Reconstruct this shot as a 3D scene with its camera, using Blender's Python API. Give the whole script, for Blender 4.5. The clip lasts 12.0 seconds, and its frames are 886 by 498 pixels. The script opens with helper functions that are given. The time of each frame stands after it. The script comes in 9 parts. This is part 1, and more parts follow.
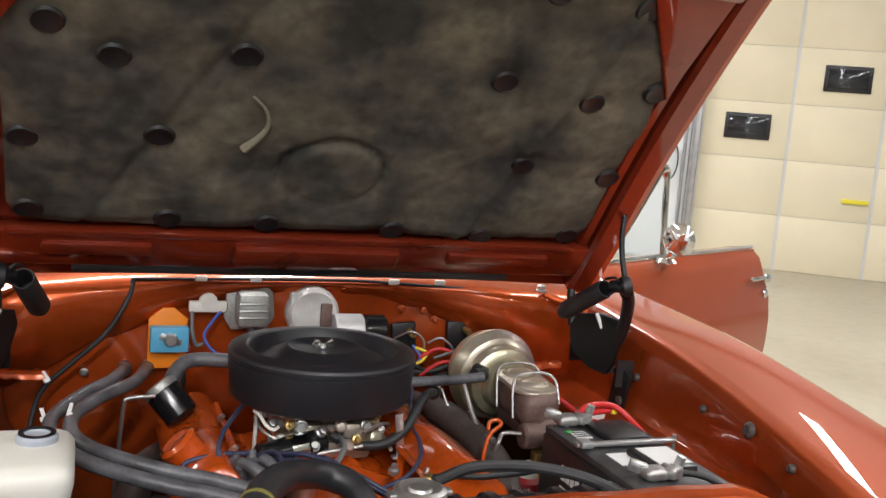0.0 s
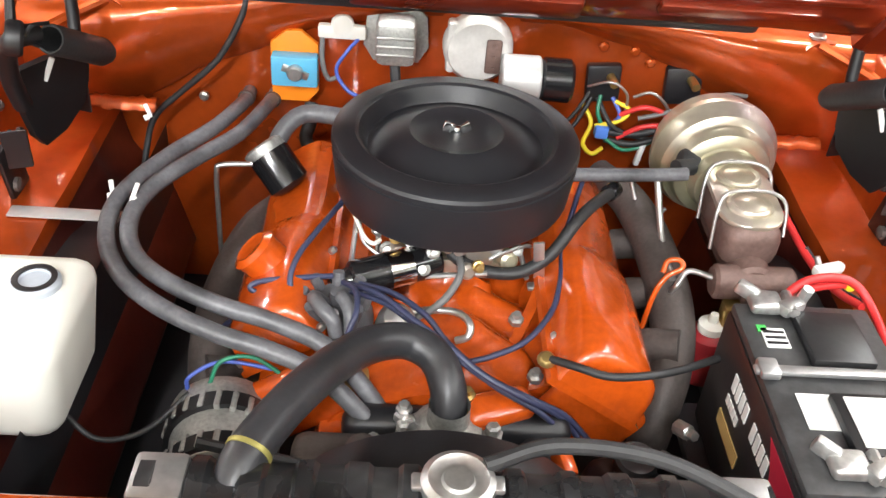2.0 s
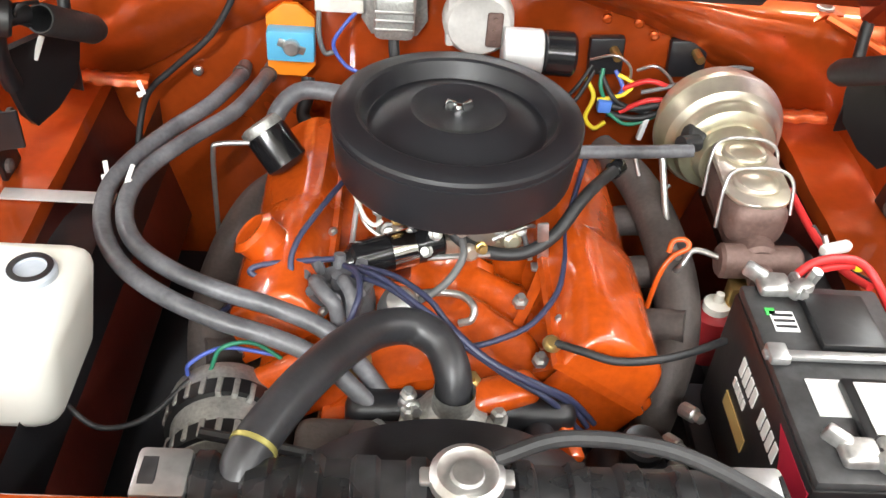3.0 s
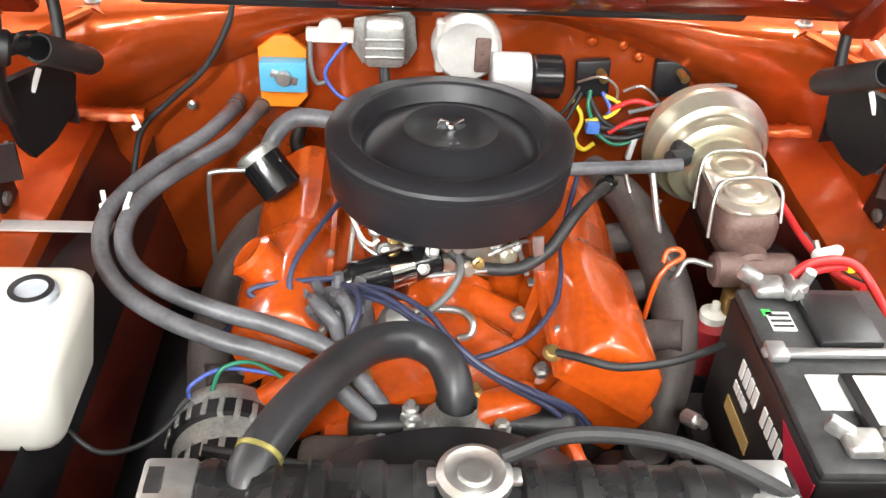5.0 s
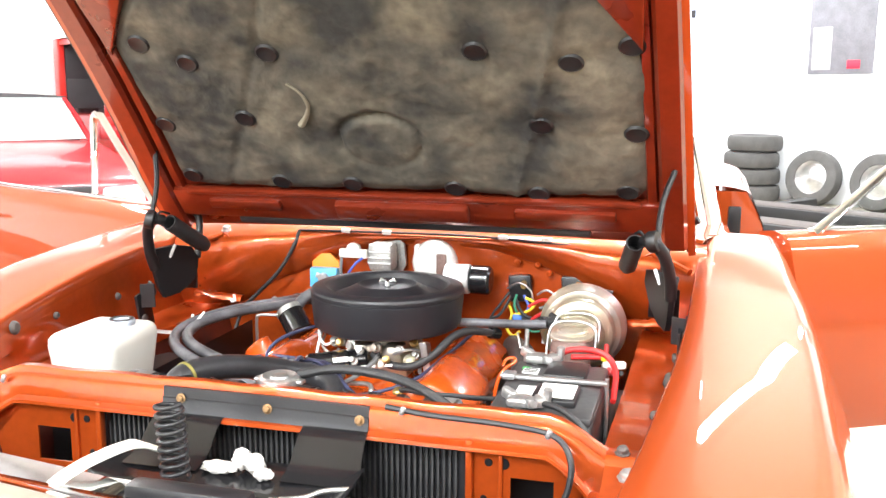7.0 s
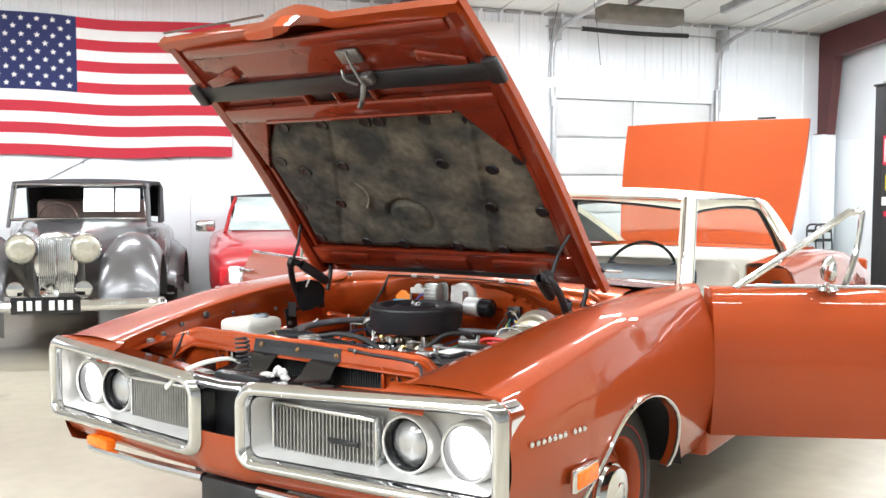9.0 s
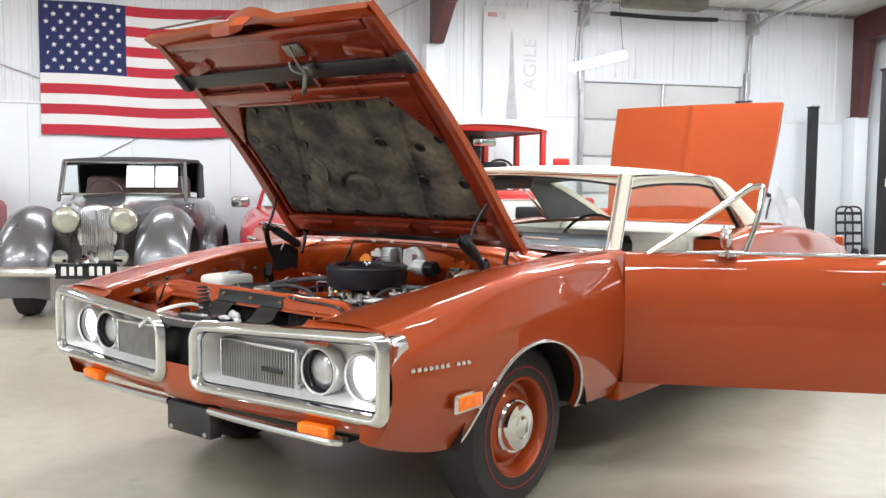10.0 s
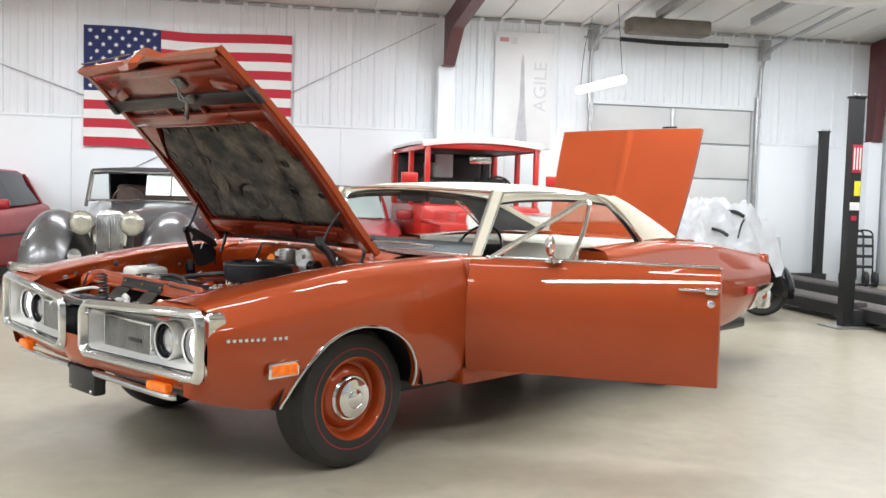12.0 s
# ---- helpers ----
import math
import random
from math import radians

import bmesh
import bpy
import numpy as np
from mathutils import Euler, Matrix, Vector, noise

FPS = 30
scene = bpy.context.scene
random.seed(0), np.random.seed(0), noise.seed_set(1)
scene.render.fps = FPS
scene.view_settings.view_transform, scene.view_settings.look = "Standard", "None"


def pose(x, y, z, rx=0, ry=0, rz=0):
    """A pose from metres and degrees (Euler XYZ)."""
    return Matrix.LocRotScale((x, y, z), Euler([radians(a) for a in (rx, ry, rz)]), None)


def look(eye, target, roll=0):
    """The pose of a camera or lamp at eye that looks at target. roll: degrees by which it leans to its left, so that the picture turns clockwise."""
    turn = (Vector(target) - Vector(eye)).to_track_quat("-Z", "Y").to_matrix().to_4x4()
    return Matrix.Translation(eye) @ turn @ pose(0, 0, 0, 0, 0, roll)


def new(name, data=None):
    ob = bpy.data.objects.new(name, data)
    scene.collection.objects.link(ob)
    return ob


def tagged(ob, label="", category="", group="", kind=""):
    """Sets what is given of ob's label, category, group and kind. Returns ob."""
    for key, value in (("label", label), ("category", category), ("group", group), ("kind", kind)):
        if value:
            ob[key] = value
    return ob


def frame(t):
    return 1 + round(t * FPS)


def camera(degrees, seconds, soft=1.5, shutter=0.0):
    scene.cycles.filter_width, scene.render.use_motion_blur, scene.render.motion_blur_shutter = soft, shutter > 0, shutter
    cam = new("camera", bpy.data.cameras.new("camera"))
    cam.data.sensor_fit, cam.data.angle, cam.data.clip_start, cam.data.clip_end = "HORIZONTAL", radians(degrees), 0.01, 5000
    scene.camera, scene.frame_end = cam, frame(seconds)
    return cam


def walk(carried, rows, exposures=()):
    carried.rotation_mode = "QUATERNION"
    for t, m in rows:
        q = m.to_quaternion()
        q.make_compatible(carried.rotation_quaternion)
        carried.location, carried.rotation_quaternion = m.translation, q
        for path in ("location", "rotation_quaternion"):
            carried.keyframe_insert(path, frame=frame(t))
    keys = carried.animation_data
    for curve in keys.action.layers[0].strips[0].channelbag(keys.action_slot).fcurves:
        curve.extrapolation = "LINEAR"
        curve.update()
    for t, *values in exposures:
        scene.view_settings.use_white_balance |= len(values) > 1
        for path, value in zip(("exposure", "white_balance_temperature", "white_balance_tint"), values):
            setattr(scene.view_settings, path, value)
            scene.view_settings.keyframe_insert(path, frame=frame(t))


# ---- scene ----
cam = camera(50.8, 12.0)
PATH = [
    (0, (-0.433, -1.625, 1.335), (0.285, 0.223, 1.072), 4.8),
    (0.5, (-0.26, -1.425, 1.432), (0.223, 0.414, 0.811), 3.4),
    (1, (-0.135, -1.238, 1.508), (0.066, 0.572, 0.682), 5.4),
    (1.5, (-0.055, -1.135, 1.537), (0.017, 0.551, 0.465), 5.6),
    (2, (-0.064, -1.08, 1.563), (0.024, 0.517, 0.363), 5.0),
    (2.5, (-0.08, -1.053, 1.576), (0.015, 0.528, 0.354), 5.0),
    (3, (-0.079, -1.044, 1.572), (0.03, 0.5, 0.306), 5.2),
    (3.2, (-0.08, -1.047, 1.569), (0.021, 0.499, 0.304), 4.9),
    (4.8, (-0.087, -1.075, 1.549), (0.044, 0.512, 0.339), 4.7),
    (5, (-0.087, -1.085, 1.537), (0.039, 0.53, 0.364), 3.6),
    (5.5, (0.001, -1.197, 1.472), (-0.006, 0.51, 0.43), 2.4),
    (6, (0.172, -1.387, 1.416), (-0.076, 0.44, 0.642), 1.3),
    (6.3, (0.342, -1.553, 1.369), (-0.015, 0.313, 0.741), -0.2),
    (6.5, (0.413, -1.659, 1.367), (0.103, 0.24, 0.82), 0.2),
    (7, (0.693, -1.946, 1.342), (0.179, -0.042, 1.007), 0.2),
    (7.5, (1.046, -2.225, 1.335), (0.355, -0.367, 1.068), 1.6),
    (7.7, (1.176, -2.329, 1.329), (0.42, -0.492, 1.101), 0.7),
    (9.3, (2.318, -2.835, 1.314), (1.15, -1.216, 1.193), 0.4),
    (9.5, (2.454, -2.872, 1.304), (1.273, -1.264, 1.173), 0.4),
    (10, (2.829, -2.9, 1.29), (1.585, -1.342, 1.131), 0.4),
    (10.5, (3.247, -2.886, 1.288), (1.969, -1.352, 1.166), 2.0),
    (11, (3.597, -2.913, 1.302), (2.298, -1.398, 1.164), 0.9),
    (11.5, (3.862, -2.847, 1.296), (2.516, -1.373, 1.165), 0.6),
    (12, (4.077, -2.757, 1.298), (2.697, -1.315, 1.17), 1.6),
]
EXPOSURES = [(0, 0.35, 6500, 14), (0.6, 0.78, 6500, 13), (1.5, 1.4, 6500, 12), (3, 1.62, 6500, 10), (5, 1.78, 6500, 10), (6, 2.05, 6500, 10), (6.5, 2.12, 6450, 11), (7, 2.05, 6400, 12), (7.5, 1.68, 6350, 11), (8.3, 1.12, 6250, 10), (9.3, 0.77, 6150, 10), (10, 0.46, 6150, 10), (12, 0.36, 6200, 10)]
walk(cam, [(t, look(eye, target, roll)) for t, eye, target, roll in PATH], EXPOSURES)

# the workshop: floor plan turned by 55 degrees against the car; s runs along the flag wall, q towards it
ROOM = pose(0, 0, 0, 0, 0, 55)
WALL_Q, WALL_S, BACK_Q, BACK_S = 8.22, 9.6, -15.0, -13.0
EAVE, SLOPE = 3.76, 0.11

world = bpy.data.worlds.new("World")
world.use_nodes = True
world.node_tree.nodes["Background"].inputs[0].default_value = (0.8, 0.86, 1.0, 1)
world.node_tree.nodes["Background"].inputs[1].default_value = 0.15
scene.world = world


def ceiling_z(q):
    return EAVE + SLOPE * (WALL_Q - q)


# (s, q, watts): rows under the roof, the brightest before the open bay
STRIPS = [(s, 5.6, 76) for s in (-6.0, -1.2, 3.6, 7.6)] + [(-7.4, 1.6, 74), (1.2, 1.6, 92), (4.3, 1.6, 80), (7.4, 1.6, 76)]
STRIPS += [(-1.0, -2.2, 16), (2.2, -2.2, 50), (5.4, -2.2, 60)]
# unseen front rows, added and boosted to light the open bay
STRIPS += [(-4.4, -2.2, 140), (-4.4, -5.2, 70), (-7.6, -2.2, 150), (-7.6, -5.2, 75), (-10.6, -2.2, 130), (-10.6, -5.2, 70)]
STRIPS += [(-1.0, -5.4, 58), (2.2, -5.4, 60), (5.4, -5.4, 42)]
for s, q, watts in STRIPS:
    lamp = bpy.data.lights.new("strip_light", "AREA")
    lamp.shape, lamp.size, lamp.size_y, lamp.energy, lamp.color = "RECTANGLE", 2.35, 0.2, watts, (0.975, 0.995, 1.0)
    new("strip_lamp", lamp).matrix_world = ROOM @ pose(s, q, ceiling_z(q) - 0.36)


# ---- materials ----
def mat(name, color, rough=0.5, metal=0.0, vary=0.12, scale=8.0, grain=60.0, bump=0.0, coat=0.0, coat_rough=0.05, spread=0.1, second=None, patch=0.5, stretch=(1, 1, 1), transmission=0.0, alpha=1.0, emit=0.0, emit_color=None, flake=0.0, random_tone=0.0):
    """Two scales of noise move the colour and the roughness; fine relief by bump."""
    m = bpy.data.materials.new(name)
    m.use_nodes = True
    nt = m.node_tree
    b = nt.nodes["Principled BSDF"]
    L = nt.links.new
    tc = nt.nodes.new("ShaderNodeTexCoord")
    mp = nt.nodes.new("ShaderNodeMapping")
    mp.inputs["Scale"].default_value = stretch
    L(tc.outputs["Object"], mp.inputs["Vector"])
    big, fine = nt.nodes.new("ShaderNodeTexNoise"), nt.nodes.new("ShaderNodeTexNoise")
    big.inputs["Scale"].default_value, fine.inputs["Scale"].default_value = scale, grain
    big.inputs["Detail"].default_value, fine.inputs["Detail"].default_value = 4, 6
    L(mp.outputs[0], big.inputs["Vector"]), L(mp.outputs[0], fine.inputs["Vector"])
    mix = nt.nodes.new("ShaderNodeMix")
    mix.data_type = "RGBA"
    lo = [c * (1 - vary) for c in color]
    hi = list(second) if second else [min(1, c * (1 + vary)) for c in color]
    mix.inputs["A"].default_value, mix.inputs["B"].default_value = (*lo, 1), (*hi, 1)
    ramp = nt.nodes.new("ShaderNodeMapRange")
    ramp.inputs["From Min"].default_value, ramp.inputs["From Max"].default_value = patch - 0.2, patch + 0.2
    L(big.outputs["Fac"], ramp.inputs["Value"]), L(ramp.outputs[0], mix.inputs["Factor"])
    mix2 = nt.nodes.new("ShaderNodeMix")
    mix2.data_type, mix2.blend_type = "RGBA", "OVERLAY"
    mix2.inputs["Factor"].default_value = min(1.0, vary * 1.6)
    L(mix.outputs["Result"], mix2.inputs["A"]), L(fine.outputs["Fac"], mix2.inputs["B"])
    out = mix2.outputs["Result"]
    if random_tone:
        info, hsv, rr = nt.nodes.new("ShaderNodeObjectInfo"), nt.nodes.new("ShaderNodeHueSaturation"), nt.nodes.new("ShaderNodeMapRange")
        rr.inputs["To Min"].default_value, rr.inputs["To Max"].default_value = 1 - random_tone, 1 + random_tone
        L(info.outputs["Random"], rr.inputs["Value"]), L(rr.outputs[0], hsv.inputs["Value"]), L(out, hsv.inputs["Color"])
        out = hsv.outputs["Color"]
    L(out, b.inputs["Base Color"])
    rg = nt.nodes.new("ShaderNodeMapRange")
    rg.inputs["To Min"].default_value, rg.inputs["To Max"].default_value = max(0.0, rough - spread), min(1.0, rough + spread)
    L(big.outputs["Fac"], rg.inputs["Value"]), L(rg.outputs[0], b.inputs["Roughness"])
    b.inputs["Metallic"].default_value = metal
    b.inputs["Coat Weight"].default_value, b.inputs["Coat Roughness"].default_value = coat, coat_rough
    if bump:
        bp = nt.nodes.new("ShaderNodeBump")
        bp.inputs["Strength"].default_value, bp.inputs["Distance"].default_value = min(1.0, bump * 2), 0.004
        L(fine.outputs["Fac"], bp.inputs["Height"]), L(bp.outputs[0], b.inputs["Normal"])
    if transmission:
        b.inputs["Transmission Weight"].default_value = transmission
    b.inputs["Alpha"].default_value = alpha
    if emit:
        b.inputs["Emission Color"].default_value = (*(emit_color or color), 1)
        b.inputs["Emission Strength"].default_value = emit
    return m


paint = mat("burnt_orange_paint", (0.375, 0.056, 0.008), 0.46, 0.35, 0.04, 3, 900, 0.0, 1.0, 0.012, spread=0.03)
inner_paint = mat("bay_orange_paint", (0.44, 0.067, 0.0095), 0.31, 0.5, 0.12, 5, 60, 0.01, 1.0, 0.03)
# body orange darkened in its colour for the shade under the raised hood
shaded_hood_paint = mat("shade_darkened_hood_paint", (0.2, 0.024, 0.008), 0.3, 0.4, 0.12, 5, 60, 0.01, 1.0, 0.03)
engine_paint = mat("engine_orange", (0.52, 0.075, 0.006), 0.24, 0.0, 0.2, 9, 90, 0.06, 1.0, 0.05)
chrome = mat("chrome", (0.74, 0.75, 0.76), 0.07, 1.0, 0.04, 10, 80, 0.0, spread=0.05)
steel = mat("dull_steel", (0.55, 0.55, 0.54), 0.35, 0.9, 0.15, 14, 140, 0.04)
cast_alu = mat("cast_aluminium", (0.42, 0.42, 0.4), 0.5, 0.75, 0.25, 20, 200, 0.12)
lead = mat("dull_lead", (0.5, 0.5, 0.49), 0.36, 0.8, 0.25, 25, 120, 0.1)
zinc = mat("yellow_zinc", (0.6, 0.58, 0.36), 0.33, 0.7, 0.12, 6, 60, 0.02, second=(0.56, 0.47, 0.48))
rusty = mat("tarnished_screw", (0.28, 0.17, 0.08), 0.5, 0.6, 0.3, 60, 200)
brown_cast = mat("brown_cast_iron", (0.16, 0.1, 0.085), 0.55, 0.3, 0.2, 20, 160, 0.1)
# wheelhouse maroon, made dark for the little light low in the bay
maroon_shade_paint = mat("shade_dark_maroon", (0.07, 0.011, 0.007), 0.4, 0.0, 0.3, 6, 45, 0.04, 0.5, 0.08)
iron = mat("grey_cast_iron", (0.085, 0.07, 0.064), 0.6, 0.3, 0.2, 16, 150, 0.12)
satin_black = mat("satin_black", (0.014, 0.014, 0.016), 0.38, 0.0, 0.2, 9, 220, 0.03, spread=0.06)
crackle_black = mat("air_cleaner_black", (0.016, 0.016, 0.019), 0.42, 0.0, 0.15, 7, 500, 0.05, spread=0.05)
gloss_black = mat("gloss_black", (0.01, 0.01, 0.011), 0.15, 0.0, 0.2, 9, 150)
rubber = mat("black_rubber", (0.022, 0.022, 0.023), 0.55, 0.0, 0.25, 20, 160, 0.06)
hose_rubber = mat("dusty_hose_rubber", (0.07, 0.07, 0.076), 0.4, 0.0, 0.25, 13, 150, 0.06, second=(0.19, 0.19, 0.205), patch=0.55)
tyre_rubber = mat("tyre_rubber", (0.025, 0.024, 0.023), 0.62, 0.0, 0.2, 14, 180, 0.08)
red_line = mat("faded_red_line", (0.3, 0.03, 0.03), 0.6)
vinyl = mat("cream_vinyl", (0.78, 0.74, 0.6), 0.55, 0.0, 0.05, 6, 400, 0.08)
seat_vinyl = mat("ivory_seat_vinyl", (0.62, 0.59, 0.51), 0.5, 0.0, 0.06, 6, 300, 0.06)
dash_black = mat("dark_dash_vinyl", (0.03, 0.032, 0.035), 0.5, 0.0, 0.15, 9, 200, 0.05)
pad_mat = mat("hood_insulation", (0.045, 0.045, 0.041), 0.9, 0.0, 0.4, 7, 34, 0.5, second=(0.16, 0.138, 0.098), patch=0.56)
pad_hole = mat("pad_fastener_black", (0.006, 0.006, 0.007), 0.4)
white_plastic = mat("milky_plastic", (0.8, 0.79, 0.72), 0.4, 0.0, 0.04, 8, 60)
battery_black = mat("battery_case_black", (0.016, 0.016, 0.017), 0.38, 0.0, 0.2, 16, 90, 0.03)
dusty_black = mat("dusty_battery_top", (0.045, 0.045, 0.046), 0.45, 0.0, 0.35, 14, 90, 0.05)
tank_black = mat("worn_gloss_black_tank", (0.018, 0.018, 0.019), 0.28, 0.0, 0.3, 10, 70, 0.03, second=(0.06, 0.06, 0.062), patch=0.62)
label_white = mat("white_label", (0.8, 0.8, 0.78), 0.5, vary=0.05)
label_red = mat("red_label", (0.5, 0.02, 0.05), 0.4, vary=0.05)
label_gold = mat("gold_label", (0.55, 0.38, 0.14), 0.4, vary=0.06)
label_green = mat("green_label", (0.05, 0.45, 0.08), 0.5, vary=0.05)
label_yellow = mat("yellow_label", (0.8, 0.7, 0.04), 0.5, vary=0.05)
module_orange = mat("module_orange", (0.9, 0.25, 0.015), 0.45, vary=0.05)
module_blue = mat("module_blue", (0.1, 0.4, 0.62), 0.4, vary=0.06)
ceramic = mat("white_ceramic", (0.75, 0.72, 0.66), 0.5, vary=0.08)
wire_red = mat("red_wire", (0.6, 0.03, 0.03), 0.4, vary=0.05)
wire_yellow = mat("yellow_wire", (0.8, 0.6, 0.03), 0.4, vary=0.05)
wire_blue = mat("blue_wire", (0.06, 0.1, 0.4), 0.4, vary=0.05)
wire_navy = mat("navy_ignition_wire", (0.035, 0.04, 0.085), 0.4, vary=0.1)
wire_grey = mat("grey_tube", (0.15, 0.15, 0.15), 0.5, vary=0.1)
wire_green = mat("green_wire", (0.02, 0.18, 0.1), 0.4)
brass = mat("brass", (0.6, 0.42, 0.16), 0.35, 0.9, vary=0.15)
bezel_silver = mat("argent_silver_paint", (0.66, 0.65, 0.63), 0.32, 0.3, 0.06, 8, 120)
lens = mat("lamp_lens", (0.85, 0.86, 0.88), 0.12, 0.0, 0.03, 20, 60, 0.0, 0.6)
lamp_bowl = mat("unlit_lamp_lens", (0.5, 0.5, 0.5), 0.14, 0.6, 0.1, 20, 60, 0.0, 0.8)
lit_lens = mat("lit_headlamp", (0.95, 0.95, 0.95), 0.1, emit=4.5, emit_color=(1.0, 0.96, 0.9))
amber = mat("lit_amber_lens", (0.8, 0.16, 0.01), 0.2, vary=0.35, scale=26, emit=0.22, emit_color=(1.0, 0.17, 0.008))
tail_red = mat("red_lens", (0.6, 0.02, 0.03), 0.2, vary=0.05)
glass = mat("clear_glass", (0.93, 0.97, 0.96), 0.02, 0.0, 0.0, transmission=1.0, spread=0.01)
glass.node_tree.nodes["Principled BSDF"].inputs["IOR"].default_value = 1.08
concrete = mat("sealed_concrete", (0.39, 0.345, 0.262), 0.32, 0.0, 0.12, 0.7, 9, 0.0, spread=0.1, second=(0.45, 0.41, 0.318))
nt = concrete.node_tree
spots, spot_ramp, spot_mix = nt.nodes.new("ShaderNodeTexNoise"), nt.nodes.new("ShaderNodeMapRange"), nt.nodes.new("ShaderNodeMix")
spots.inputs["Scale"].default_value, spots.inputs["Detail"].default_value, spots.inputs["Roughness"].default_value = 2.6, 5, 0.55
spot_ramp.inputs["From Min"].default_value, spot_ramp.inputs["From Max"].default_value, spot_ramp.inputs["To Max"].default_value = 0.63, 0.72, 0.4
spot_mix.data_type, spot_mix.inputs["B"].default_value = "RGBA", (0.17, 0.15, 0.125, 1)
nt.links.new(nt.nodes["Texture Coordinate"].outputs["Object"], spots.inputs["Vector"])
nt.links.new(spots.outputs["Fac"], spot_ramp.inputs["Value"]), nt.links.new(spot_ramp.outputs[0], spot_mix.inputs["Factor"])
nt.links.new(nt.nodes["Principled BSDF"].inputs["Base Color"].links[0].from_socket, spot_mix.inputs["A"])
nt.links.new(spot_mix.outputs["Result"], nt.nodes["Principled BSDF"].inputs["Base Color"])
wall_white = mat("white_steel_siding", (0.8, 0.825, 0.845), 0.45, 0.0, 0.03, 1.2, 30, 0.0)
liner_white = mat("smooth_wall_liner", (0.82, 0.845, 0.865), 0.5, 0.0, 0.02, 1.0, 40, 0.0)
roof_white = mat("white_roof_liner", (0.74, 0.74, 0.7), 0.5, 0.0, 0.06, 1.1, 20, 0.02)
maroon = mat("maroon_primer_steel", (0.1, 0.026, 0.026), 0.45, 0.0, 0.15, 4, 50, 0.02)
door_cream = mat("cream_door_panel", (0.8, 0.72, 0.52), 0.5, 0.0, 0.04, 2, 60, 0.02)
door_grey = mat("pale_door_panel", (0.66, 0.66, 0.65), 0.5, 0.0, 0.05, 2, 60, 0.02)
galvanised = mat("galvanised_steel", (0.42, 0.42, 0.42), 0.4, 0.8, 0.15, 12, 80, 0.02)
# pale grey-green reflections are painted in as the glass colour
pale_reflection_glass = mat("pale_reflection_windscreen", (0.5, 0.57, 0.55), 0.08, vary=0.15, scale=3, alpha=0.55)
black_glass = mat("dark_window", (0.02, 0.022, 0.025), 0.1)
flag_red = mat("flag_red_cloth", (0.5, 0.025, 0.045), 0.8, 0.0, 0.06, 4, 300, 0.05)
flag_white = mat("flag_white_cloth", (0.8, 0.79, 0.77), 0.8, 0.0, 0.03, 4, 300, 0.05)
flag_blue = mat("flag_navy_cloth", (0.02, 0.028, 0.11), 0.8, 0.0, 0.06, 4, 300, 0.05)
lift_black = mat("lift_black_powder", (0.012, 0.012, 0.013), 0.55, 0.0, 0.15, 6, 180, 0.04)
old_grey = mat("dark_grey_metallic", (0.15, 0.15, 0.155), 0.3, 0.6, 0.06, 4, 200, 0.0, 0.8)
car_red = mat("red_car_paint", (0.36, 0.008, 0.013), 0.4, 0.0, 0.05, 3, 200, 0.0, 0.6)
truck_red = mat("bright_red_paint", (0.6, 0.022, 0.014), 0.35, 0.0, 0.05, 3, 200, 0.0, 0.8)
roof_paint = mat("white_roof_paint", (0.82, 0.81, 0.78), 0.4, vary=0.03)
cover_cloth = mat("crumpled_cover_cloth", (0.56, 0.57, 0.59), 0.5, 0.0, 0.1, 5, 16, 0.25)
soft_top = mat("black_soft_top", (0.02, 0.02, 0.022), 0.7, vary=0.15)
hinge_black = mat("hinge_black", (0.007, 0.007, 0.008), 0.45, vary=0.2, bump=0.02)
top_hose_rubber = mat("top_hose_rubber", (0.03, 0.03, 0.033), 0.36, 0.0, 0.2, 14, 120, 0.03)
pale_cast = mat("pale_cast_cover", (0.68, 0.66, 0.63), 0.45, 0.2, 0.12, 25, 160, 0.05)
bright_strap = mat("bright_metal_strap", (0.66, 0.65, 0.64), 0.4, 0.4, 0.1, 12, 90, 0.02)
canister_red = mat("canister_red", (0.33, 0.022, 0.028), 0.35, vary=0.1)
# chrome with the dark reflection of the raised hood put into its colour
dark_reflecting_chrome = mat("dark_reflecting_chrome", (0.22, 0.22, 0.23), 0.1, 1.0, 0.06, 10, 80, 0.0, spread=0.04)
for m in (paint, inner_paint, shaded_hood_paint):
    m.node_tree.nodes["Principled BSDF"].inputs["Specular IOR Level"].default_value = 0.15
grille_grey = mat("dull_grille_silver", (0.36, 0.35, 0.33), 0.4, 0.5, 0.12, 20, 140)
latch_metal = mat("dull_plated_latch", (0.24, 0.24, 0.23), 0.42, 0.85, 0.25, 25, 160, 0.03)
marker_rib = mat("dark_amber_rib", (0.4, 0.06, 0.005), 0.25, vary=0.1)


# ---- mesh tools ----
def mesh_object(name, bm, material, smooth=None):
    bmesh.ops.recalc_face_normals(bm, faces=bm.faces)
    me = bpy.data.meshes.new(name)
    bm.to_mesh(me)
    bm.free()
    me.materials.append(material)
    if smooth is not None:
        for p in me.polygons:
            p.use_smooth = True
        me.set_sharp_from_angle(angle=radians(smooth))
    return new(name, me)


def part(name, bm, material, parent=None, label="", smooth=35):
    """One bmesh becomes one mesh object under a thing or a part."""
    ob = mesh_object(name, bm, material, smooth)
    if parent is not None:
        ob.parent = parent
    return tagged(ob, label) if label else ob


